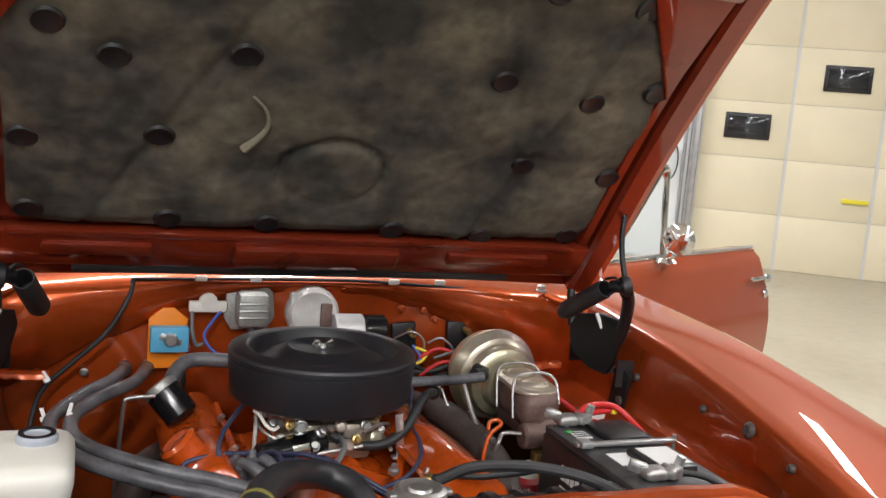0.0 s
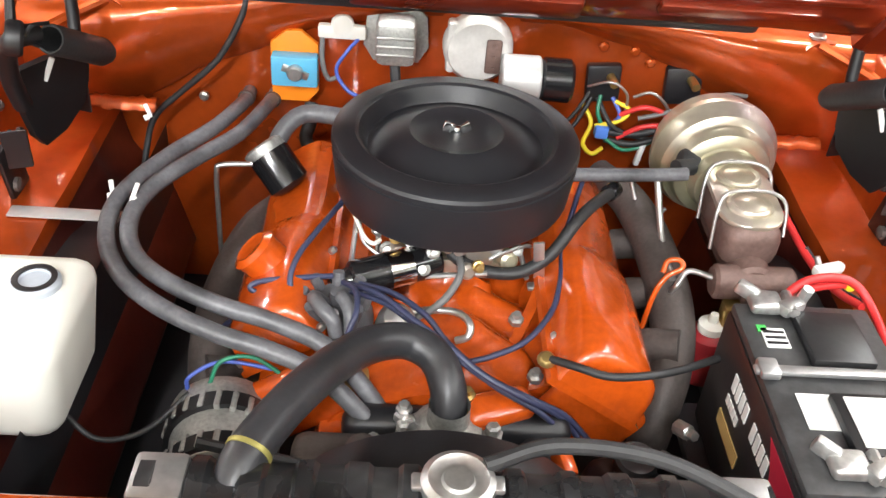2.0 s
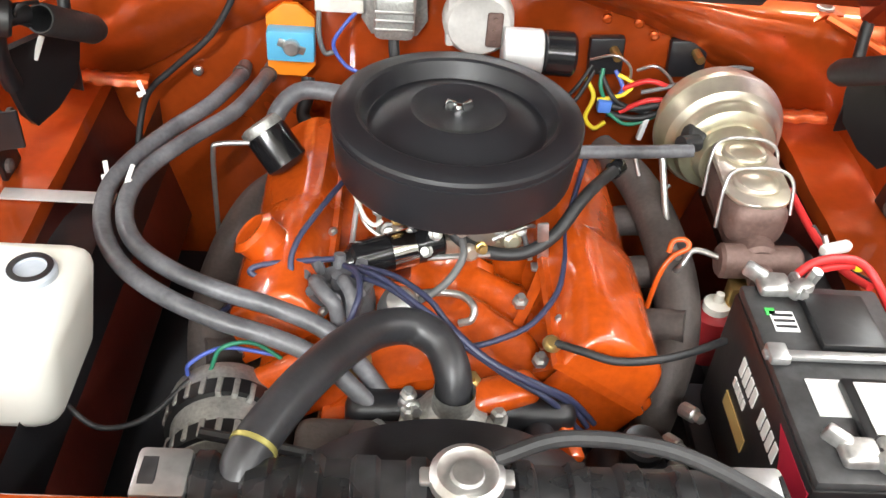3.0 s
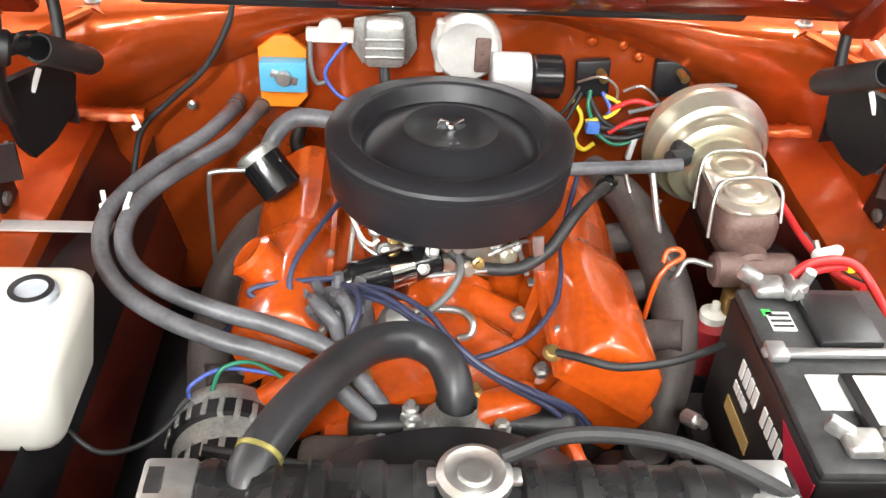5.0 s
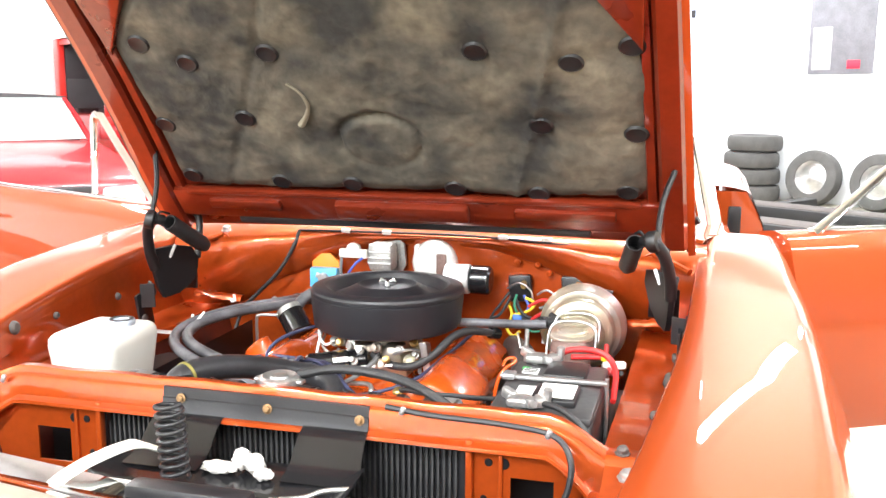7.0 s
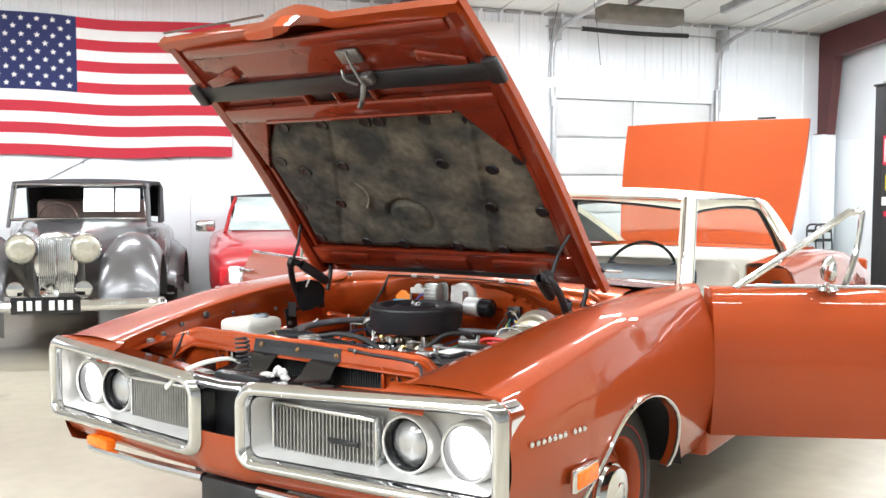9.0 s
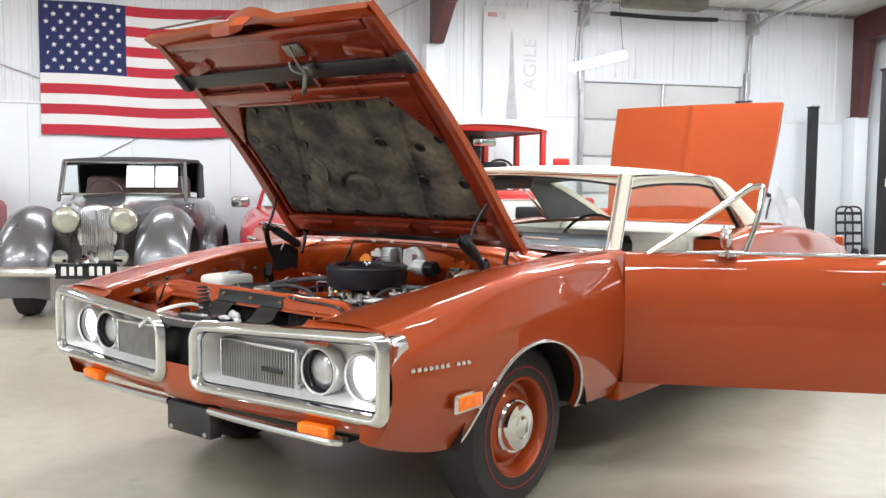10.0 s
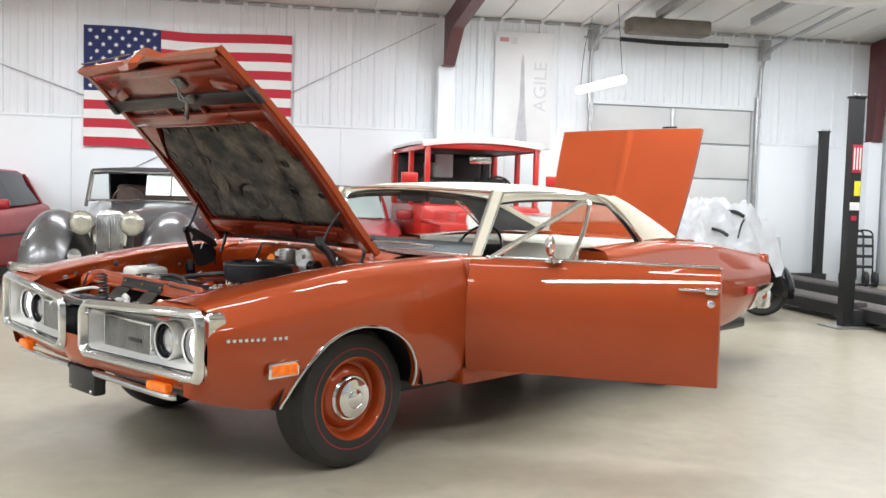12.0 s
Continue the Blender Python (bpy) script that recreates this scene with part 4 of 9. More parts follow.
for side in (1, -1):
    loop = part("bumper_loop", loop_ring([(0.01, -0.12), (0.006, -0.05), (0.0, -0.022), (-0.003, -0.01), (-0.001, 0.002), (0.005, 0.011), (0.013, 0.016), (0.021, 0.015), (0.029, 0.009), (0.034, -0.003), (0.039, -0.04)], side), chrome, car, "polished chrome bumper loop", smooth=50)
    part("loop_liner", loop_ring([(0.041, -0.02), (0.054, -0.07), (0.066, -0.125)], side), bezel_silver, loop, "argent silver inner bezel", smooth=50)
    bm = bmesh.new()
    rows = [[(x, nose_y(x) + 0.125, z) for x in np.linspace(0.11, 0.93, 16)] for z in np.linspace(0.54, 0.75, 4)]
    sheet(bm, rows, 0.01, (0, 1, 0))
    part("grille_backing", bm if side > 0 else mirror_x(bm), bezel_silver, loop, "silver grille backing")
    bm = bmesh.new()
    box(bm, (0.342, nose_y(0.34) + 0.112, 0.624), (0.37, 0.02, 0.152), 0.004)
    part("grille_recess", bm if side > 0 else mirror_x(bm), satin_black, loop)
    for k in range(27):
        bm = bmesh.new()
        x = 0.17 + k * 0.0133
        box(bm, (x, nose_y(x) + 0.09, 0.624), (0.0055, 0.022, 0.142), 0.002)
        part("grille_bar", bm if side > 0 else mirror_x(bm), grille_grey, loop)
    bm = bmesh.new()
    for z in (0.549, 0.586, 0.624, 0.662, 0.699):
        box(bm, (0.342, nose_y(0.34) + (0.094 if z in (0.549, 0.699) else 0.108), z), (0.374, 0.026, 0.012 if z in (0.549, 0.699) else 0.004), 0.003)
    for x in (0.158, 0.528):
        box(bm, (x, nose_y(x) + 0.09, 0.624), (0.01, 0.034, 0.164), 0.004)
    part("grille_frame", bm if side > 0 else mirror_x(bm), chrome, loop, "bright grille frame")
    if side > 0:
        part("grille_badge", box(bmesh.new(), (0.42, nose_y(0.42) + 0.072, 0.622), (0.11, 0.008, 0.016), 0.003), satin_black, loop, "small dark script badge")
    for x, lit in ((0.622, False), (0.802, True)):
        bm = bmesh.new()
        c = (side * x, nose_y(x) + 0.1, 0.642)
        lathe(bm, [(0.083, -0.025), (0.083, 0.02), (0.079, 0.027), (0.073, 0.025), (0.069, -0.012), (0.067, -0.03)], c, (0, -1, 0), 36)
        ring = part("lamp_ring", bm, bezel_silver, loop)
        bm = bmesh.new()
        lathe(bm, [(0.069, -0.03), (0.068, -0.014), (0.06, -0.002), (0.035, 0.01), (0, 0.014)], c, (0, -1, 0), 36)
        part("headlight", bm, lit_lens if lit else lamp_bowl, loop, "lit headlight" if lit else "unlit headlight with clear lens")
        bm = bmesh.new()
        lathe(bm, [(0.0725, 0.018), (0.0705, 0.0), (0.0675, -0.006), (0.066, 0.002), (0.067, 0.012), (0.0705, 0.022)] if lit else [(0.0725, 0.018), (0.069, 0.0), (0.065, -0.006), (0.063, 0.002), (0.065, 0.012), (0.069, 0.024)], c, (0, -1, 0), 36)
        part("inner_ring", bm, gloss_black, loop, "dark ring round the lens")
    # lower parts
    bm = bmesh.new()
    tube(bm, [(side * 0.12, -0.845, 0.437), (side * 0.45, -0.84, 0.434), (side * 0.7, -0.825, 0.432), (side * 0.74, -0.8, 0.432)], 0.016, 10, 5)
    part("lower_bumper_strip", bm, chrome, car, "slim chrome lower bumper strip")
    bm = bmesh.new()
    box(bm, (side * 0.655, -0.832, 0.464), (0.135, 0.04, 0.036), 0.01, pose(0, 0, 0, 0, 0, side * 6))
    signal = part("turn_signal", bm, amber, car, "glowing amber turn signal")
    bm = bmesh.new()
    for k in range(6):
        box(bm, (side * (0.605 + 0.02 * k), -0.853 + 0.0021 * k, 0.464), (0.003, 0.003, 0.03), 0.001)
    part("lens_rib", bm, marker_rib, signal)
    bm = bmesh.new()
    box(bm, (side * 0.992, -0.46, 0.54), (0.018, 0.155, 0.066), 0.006, pose(0, 0, 0, 0, 0, side * 2))
    frame_m = part("side_marker", bm, chrome, car, "chrome-framed side marker lamp")
    bm = bmesh.new()
    box(bm, (side * 1.001, -0.46, 0.54), (0.012, 0.13, 0.046), 0.004, pose(0, 0, 0, 0, 0, side * 2))
    part("marker_lens", bm, amber, frame_m, "glowing amber lens")

for side in (1, -1):
    bm = bmesh.new()
    rows = []
    for x in np.linspace(0.575, 0.925, 19):
        zt = flow(RIDGE, -0.79) + 0.004 - 0.09 * max(0, x - 0.86)
        zl = 0.803 - 0.034 * (0.95 - x) / 0.865
        rows.append([(x, -0.77, zt - 0.012), (x, -0.79, zt - 0.006), (x, -0.805, 0.6 * zt + 0.4 * zl - 0.008), (x, nose_y(x) + 0.03, zl - 0.006), (x, nose_y(x) + 0.026, zl - 0.03)])
    sheet(bm, rows)
    part("nose_filler", bm if side > 0 else mirror_x(bm), paint, car, "orange filler between fender and bumper loop", smooth=60)

# body-coloured lower front, between and under the loops
bm = bmesh.new()
rows = []
for x in np.linspace(-0.915, 0.915, 39):
    y = nose_y(x) + (0.03 if abs(x) > 0.13 else 0.012)
    top = 0.515 if abs(x) > 0.1 else 0.6
    rows.append([(x * (1 - k), y + d, z) for k, d, z in ((0, 0, top), (0.004, 0.004, 0.5), (0.03, 0.02, 0.465), (0.05, 0.06, 0.45))])
sheet(bm, rows)
part("front_valance", bm, paint, car, "burnt orange front valance", smooth=50)
# black panel added for the dark space behind and below the valance
bm = bmesh.new()
sheet(bm, [[(x, -0.78 + 0.06 * x * x + dy, z) for dy, z in ((0.0, 0.45), (0.08, 0.41), (0.25, 0.36))] for x in np.linspace(-0.78, 0.78, 17)], 0.01, (0, 0, 1))
part("dark_closing_panel", bm, satin_black, car, "black closing panel added under the valance")
for side in (1,):
    bm = bmesh.new()
    rows = []
    for y in np.linspace(-0.842, -0.775, 7):
        k = ((y + 0.842) / 0.067) ** 0.6 * (1 if side > 0 else 0.93)
        zb = 0.462 - 0.03 * k
        rows.append([(0.86 + (side_x(-0.775, z) + 0.002 - 0.86) * k, y, z) for z in (zb, zb + 0.01, 0.48, 0.5, 0.522)])
    sheet(bm, rows)
    part("valance_corner", bm if side > 0 else mirror_x(bm), paint, car, "rounded orange valance corner", smooth=50)
bm = bmesh.new()
box(bm, (0, -0.8, 0.67), (0.2, 0.04, 0.2), 0.01)
part("centre_gap", bm, satin_black, car, "black gap between the loops")
bm = bmesh.new()
sheet(bm, [[(x, nose_y(x) + dy, 0.757 + 0.036 * abs(x) + dz) for dy, dz in ((0.004, -0.02), (0.01, 0.0), (0.016, 0.003), (0.058, 0.002), (0.064, -0.003), (0.068, -0.03))] for x in np.linspace(-0.9, 0.9, 39)])
part("nose_header", bm, dark_reflecting_chrome, car, "chrome header strip over the loops", smooth=50)
bm = bmesh.new()
sheet(bm, [[(x, nose_y(x) + dy, 0.738 + 0.036 * abs(x) + dz) for dy, dz in ((0.066, 0.004), (0.1, 0.002), (0.16, -0.03), (0.18, -0.09))] for x in np.linspace(-0.9, 0.9, 25)])
part("header_panel", bm, gloss_black, car, "black panel behind the chrome header", smooth=50)
bm = bmesh.new()
box(bm, (0.01, -0.83, 0.39), (0.26, 0.06, 0.115), 0.012)
plate = part("plate_box", bm, satin_black, car, "black empty licence plate holder")
for x in (-0.09, 0.11):
    bm = bmesh.new()
    lathe(bm, [(0, 0), (0.009, 0), (0.007, 0.006), (0, 0.007)], (x, -0.86, 0.35), (0, -1, 0), 10)
    part("plate_bolt", bm, steel, plate)
# chrome script on the fender, as plain small blocks
for side in (1,):
    for k in range(11):
        if k == 7:
            continue
        y = -0.71 + k * 0.0265
        part("fender_badge", box(bmesh.new(), (side_x(y, 0.68) + 0.003, y, 0.678 - 0.001 * k), (0.006, 0.018, 0.016), 0.003), chrome, fenders[1], "small chrome badge block")

# ---- the open hood ----
# local x across, y from hinge to front, z out of the skin; the hood stands 52 degrees open
HOOD = Matrix(((1, 0, 0, 0.008), (0, -0.6145, 0.7889, 0.3654), (0, 0.7889, 0.6145, 0.9075), (0, 0, 0, 1)))


def bend(bm, taper=0.09):
    """The hood droops towards its front and narrows a little."""
    for v in bm.verts:
        s = 0.045 + 0.885 * v.co.y if v.co.y < 0.722 else 0.684 + 0.953 * (v.co.y - 0.722)
        v.co.x *= 1 - taper * min(1, max(0, s / 1.33)) * min(1, abs(v.co.x) / 0.7) ** 2
        v.co.y = s
        v.co.z += 0.06 * max(0, 0.3 - s) - 0.12 * max(0, s - 0.3) ** 2
    return bm


def hood_skin_w(x, s):
    w = 0.016 * (1 - (x / 0.7) ** 2)
    if s > 1.0:
        w += 0.03 * max(0, 1 - abs(x) / 0.16) * (s - 1.0) / 0.4
    return w


bm = bmesh.new()
XS = [-0.7, -0.68, -0.55, -0.4, -0.25, -0.15, -0.1, -0.05, 0, 0.05, 0.1, 0.15, 0.25, 0.4, 0.55, 0.68, 0.7]
rows = []
for s in [0.04, 0.055] + list(np.linspace(0.1, 1.3, 13)) + [1.36, 1.4]:
    rows.append([(x, s + (0.035 * max(0, 1 - (abs(x) / 0.15) ** 2) if s > 1.35 else 0), hood_skin_w(x, s) - (0.015 if s > 1.39 else 0)) for x in XS])
rows.append([(x, rows[-1][i][1] - 0.006, rows[-1][i][2] - 0.035 - 0.03 * max(0, 1 - abs(x) / 0.15)) for i, x in enumerate(XS)])
rows.append([(x, rows[-1][i][1] - 0.05, rows[-1][i][2] + 0.01) for i, x in enumerate(XS)])
sheet(bm, rows)
for x in (-0.7, 0.7):
    sheet(bm, [[(x, s, hood_skin_w(x, s)), (x * 0.999, s, hood_skin_w(x, s) - 0.03), (x * 0.975, s, hood_skin_w(x, s) - 0.033)] for s in np.linspace(0.04, 1.4, 19)])
hood = part("hood", bend(bm), paint, car, "raised burnt orange hood", smooth=45)
hood.matrix_local = HOOD


def under(name, bm, material, label="", parent=None, smooth=35, taper=0.09):
    """A part on the hood's underside, bent with the skin."""
    return part(name, bend(bm, taper), material, parent or hood, label, smooth)


def hood_rail(bm, x, w, s0, s1, z, h, n=16):
    """A rounded pressed channel from hinge to front."""
    sect = [(-w / 2, z + h / 2), (-w / 2, z - h / 4), (-w * 0.36, z - h / 2), (w * 0.36, z - h / 2), (w / 2, z - h / 4), (w / 2, z + h / 2)]
    rows = [[(x + dx, s, dz) for dx, dz in sect] for s in np.linspace(s0, s1, n)]
    sheet(bm, rows)
    for r in (rows[0], rows[-1]):
        bm.faces.new([bm.verts.new(p) for p in r])


bm = bmesh.new()
sheet(bm, [[(x * 0.985, s, hood_skin_w(x, s) - 0.008) for x in XS] for s in np.linspace(0.06, 1.37, 22)], 0.003, (0, 0, -1))
under("inner_skin", bm, shaded_hood_paint, "orange inner hood skin")
bm = bmesh.new()
for x in (-0.652, 0.652):
    hood_rail(bm, x, 0.062, 0.07, 1.36, -0.022, 0.04)
for x in (-0.604, 0.604):
    hood_rail(bm, x, 0.026, 0.2, 1.0, -0.014, 0.022)
box(bm, (0, 0.18, -0.022), (1.25, 0.11, 0.03), 0.01)
box(bm, (0, 0.232, -0.03), (1.16, 0.02, 0.02), 0.008)
box(bm, (0, 1.005, -0.026), (1.26, 0.075, 0.04), 0.014)
box(bm, (0, 0.972, -0.04), (0.86, 0.016, 0.022), 0.007)
box(bm, (0, 1.24, -0.02), (1.26, 0.2, 0.024), 0.01)
box(bm, (0, 1.13, -0.012), (1.26, 0.2, 0.01))
for x in (-0.16, -0.02, 0.14):
    box(bm, (x, 1.06, -0.026), (0.02, 0.09, 0.03), 0.006)
for side in (-1, 1):
    # slanting gussets beside the narrow end of the pad
    prism(bm, [(side * 0.6, 0.72), (side * 0.62, 0.99), (side * 0.42, 0.99)][::side], (0, 0, -0.036), (1, 0, 0), (0, 1, 0), 0.03, 0.006)
    box(bm, (side * 0.5, 1.19, -0.034), (0.2, 0.05, 0.02), 0.008, pose(0, 0, 0, 0, 0, side * -14))
under("hood_frame", bm, shaded_hood_paint, "orange pressed inner frame")
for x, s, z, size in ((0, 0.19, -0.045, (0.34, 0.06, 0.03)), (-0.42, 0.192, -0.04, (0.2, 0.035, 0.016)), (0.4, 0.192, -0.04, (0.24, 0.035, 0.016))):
    under("stiffener", box(bmesh.new(), (x, s, z), size, min(size) * 0.38), shaded_hood_paint)
under("front_stiffener", box(bmesh.new(), (0, 1.32, -0.035), (1.2, 0.05, 0.022), 0.008), shaded_hood_paint)
for x, w in ((-0.09, 0.1), (0.06, 0.11)):
    under("frame_slot", box(bmesh.new(), (x, 1.06, -0.0195), (w, 0.045, 0.004), 0.002), pad_hole, "dark slot in the pressed frame")

HOLES = [(-0.525, 0.29), (-0.285, 0.276), (-0.1, 0.274), (0.155, 0.268), (0.352, 0.258), (0.555, 0.274), (-0.315, 0.505), (0.375, 0.492), (0.575, 0.469), (-0.53, 0.48), (-0.49, 0.75), (-0.395, 0.69), (-0.195, 0.719), (0.26, 0.72), (0.45, 0.686), (0.57, 0.73), (-0.36, 0.93), (-0.17, 0.932), (0.03, 0.932), (0.09, 0.932), (0.285, 0.93), (0.455, 0.92)]

# insulation pad: uneven quilted sheet with a pressed ring and two slanting seams
bm = bmesh.new()
rows = []
for j in range(71):
    s = 0.245 + (0.955 - 0.245) * j / 70
    hw = 0.583 if s < 0.75 else 0.583 - 0.17 * ((s - 0.75) / 0.205) ** 1.2
    hw -= 0.03 * max(0, 1 - (s - 0.245) / 0.05)
    row = []
    for i in range(117):
        f = -1 + 2 * i / 116
        x = f * hw + 0.012
        w = -0.03 + 0.008 * noise.noise((x * 5, s * 5, 0)) + 0.005 * noise.noise((x * 12, s * 12, 3)) + 0.002 * noise.noise((x * 34, s * 34, 7))
        for x0, x1, d in ((0.3, 0.44, 0.009), (-0.42, -0.16, -0.007), (0.42, 0.2, -0.006), (-0.1, 0.1, -0.003)):
            line = x0 + (x1 - x0) * (s - 0.3) / 0.6
            w -= d * math.exp(-((x - line) / 0.008) ** 2)
        r = math.hypot(x + 0.012, (s - 0.43) * 1.1)
        w += 0.015 * math.exp(-((r - 0.1) / 0.009) ** 2) * (1 if s > 0.42 else max(0, 1 - (0.42 - s) / 0.09))
        for hx, hs in HOLES:
            w += 0.007 * math.exp(-(((x - hx + 0.012) ** 2 + (s - hs) ** 2) / 0.0016))
        edge = min((1 - abs(f)) * hw, s - 0.245, 0.955 - s)
        w += 0.014 * max(0, 1 - edge / 0.03)
        row.append((x, s, w))
    rows.append(row)
sheet(bm, rows)
pad = under("insulation_pad", bm, pad_mat, "stained dark grey insulation pad", smooth=60, taper=0.0)
for x, s in HOLES:
    bm = bmesh.new()
    lathe(bm, [(0.0, 0.0), (0.017, 0.0), (0.022, 0.0015), (0.027, -0.003)], (x - 0.012, s, -0.029), (0, 0, -1), 18)
    under("pad_fastener", bm, pad_hole, taper=0.0)
bm = bmesh.new()
tube(bm, [(-0.185, 0.63, -0.034), (-0.16, 0.6, -0.036), (-0.152, 0.56, -0.037), (-0.165, 0.525, -0.037), (-0.185, 0.495, -0.036)], lambda f: 0.003 + 0.006 * f * f, 8, 6)
under("pad_crease", bm, mat("pale_fibre_crease", (0.2, 0.18, 0.13), 0.9, vary=0.2, grain=120, bump=0.2), "pale frayed fibre crease", taper=0.0)
bm = bmesh.new()
box(bm, (0, 1.125, -0.036), (1.34, 0.075, 0.02), 0.006)
for x in (-0.69, 0.69):
    box(bm, (x, 1.13, -0.045), (0.06, 0.1, 0.03), 0.01)
under("hood_seal", bm, satin_black, "black foam seal strip across the hood")
bm = bmesh.new()
box(bm, (-0.005, 0.112, -0.026), (0.92, 0.03, 0.016), 0.007)
under("cowl_seal", bm, rubber, "black rubber cowl seal")
for x, z in ((-0.703, -0.016), (0.682, -0.02)):
    bm = bmesh.new()
    hood_rail(bm, x, 0.007, 0.05, 1.3, z, 0.022)
    under("edge_seal", bm, rubber, "black rubber edge seal")
bm = bmesh.new()
sheet(bm, [[(-0.2, 1.398, -0.03), (-0.11, 1.415, -0.034), (-0.01, 1.432, -0.036), (0.06, 1.42, -0.034)], [(-0.205, 1.388, -0.055), (-0.11, 1.4, -0.066), (-0.03, 1.416, -0.078), (0.02, 1.404, -0.06)], [(-0.19, 1.37, -0.066), (-0.11, 1.376, -0.082), (-0.04, 1.385, -0.094), (0.0, 1.385, -0.066)]], 0.003, (0, -1, 0))
under("nose_tab", bm, paint, "folded orange nose tab", smooth=25)
bm = bmesh.new()
box(bm, (0.15, 1.24, -0.043), (0.09, 0.06, 0.016), 0.006)
tube(bm, [(0.15, 1.27, -0.05), (0.175, 1.2, -0.085), (0.19, 1.15, -0.1)], 0.005, 8)
tube(bm, [(0.19, 1.15, -0.1), (0.18, 1.11, -0.13), (0.155, 1.08, -0.135)], lambda f: 0.009, 8)
box(bm, (0.19, 1.155, -0.068), (0.045, 0.045, 0.04), 0.01)
tube(bm, [(0.09, 1.19, -0.05), (0.1, 1.16, -0.07), (0.13, 1.13, -0.065)], 0.005, 8)
under("hood_latch", bm, latch_metal, "bare metal hood latch and catch")
bm = bmesh.new()
tube(bm, [(-0.69, 1.412, 0.0), (-0.4, 1.415, 0.004), (-0.14, 1.42, 0.01)], 0.005, 8, 4)
under("hood_lip_moulding", bm, dark_reflecting_chrome, "thin chrome hood lip moulding")

# ---- engine bay structure ----
def crease_z(x):
    return lerp_table([(-0.68, 0.68), (-0.54, 0.76), (-0.39, 0.845), (-0.2, 0.922), (-0.05, 0.948), (0.18, 0.947), (0.3, 0.918), (0.38, 0.887), (0.48, 0.83), (0.58, 0.768), (0.7, 0.68)], x)


part("cowl_weatherstrip", box(bmesh.new(), (0.04, 0.505, 0.974), (1.0, 0.022, 0.014), 0.008), rubber, car, "black rubber cowl weatherstrip")
bm = bmesh.new()
sheet(bm, [[(x, 0.405 + 0.006 * noise.noise((x * 5, z * 5, 1)) - (0.02 if abs(x - 0.05) < 0.07 and z > 0.8 else 0), z) for x in np.linspace(-0.7, 0.72, 40)] for z in np.linspace(0.3, 0.955, 22)])
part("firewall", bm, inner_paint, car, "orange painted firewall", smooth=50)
bm = bmesh.new()
rows = []
for x in np.linspace(-0.7, 0.73, 48):
    c = crease_z(x)
    e = abs(x - 0.01)
    top = 0.962 - 0.1 * max(0, e - 0.42) ** 1.3
    bulge = 0.05 * min(1, e / 0.5) ** 2
    rows.append([(x, 0.402, c - 0.012), (x, 0.39, c - 0.006), (x, 0.386, c + 0.004)] + [(x, 0.386 - bulge * math.sin(math.pi * f * 0.75) - 0.006 * f + 0.012 * noise.noise((x * 8, f * 2.2, 4)) * min(1, 4 * f * (1 - f)), c + (top - c) * f) for f in (0.2, 0.4, 0.6, 0.8, 0.95)] + [(x, 0.372, top + 0.004), (x, 0.39, top + 0.012), (x, 0.43, top + 0.018), (x, 0.47, top + 0.02)])
sheet(bm, rows)
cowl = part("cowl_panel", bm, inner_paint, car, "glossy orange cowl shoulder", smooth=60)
bm = bmesh.new()
rows = []
for y, z in ((0.465, 0.972), (0.5, 0.968), (0.56, 0.962), (0.64, 0.957), (0.76, 0.953), (0.88, 0.948), (0.99, 0.944)):
    rows.append([(f * (0.73 + 0.02 * (y > 0.6)), y - 0.0 * f, z + 0.01 * (1 - f * f)) for f in np.linspace(-1, 1, 17)])
sheet(bm, rows)
part("cowl_top", bm, paint, car, "orange cowl top", smooth=60)
for side in (1, -1):
    bm = bmesh.new()
    rows = []
    for y in np.linspace(0.66, 1.0, 10):
        g = (y - 0.66) / 0.34
        xo = 0.89 - 0.085 * min(1, g * 2.2) ** 0.7
        zt = 0.962 - 0.012 * g
        rows.append([(0.735, y, zt - 0.004), (0.78, y, zt - 0.003), (xo - 0.025, y, zt - 0.006), (xo - 0.008, y, zt - 0.014), (xo, y, zt - 0.032), (xo, y, zt - 0.12), (xo, y, 0.4)])
    sheet(bm, rows)
    part("cowl_side", bm if side > 0 else mirror_x(bm), paint, car, "orange cowl side at the door opening", smooth=50)
for k in range(26):
    part("cowl_slot", box(bmesh.new(), (0.06 + 0.012 * k, 0.62, 0.9655), (0.006, 0.05, 0.004), 0.001), satin_black, car)
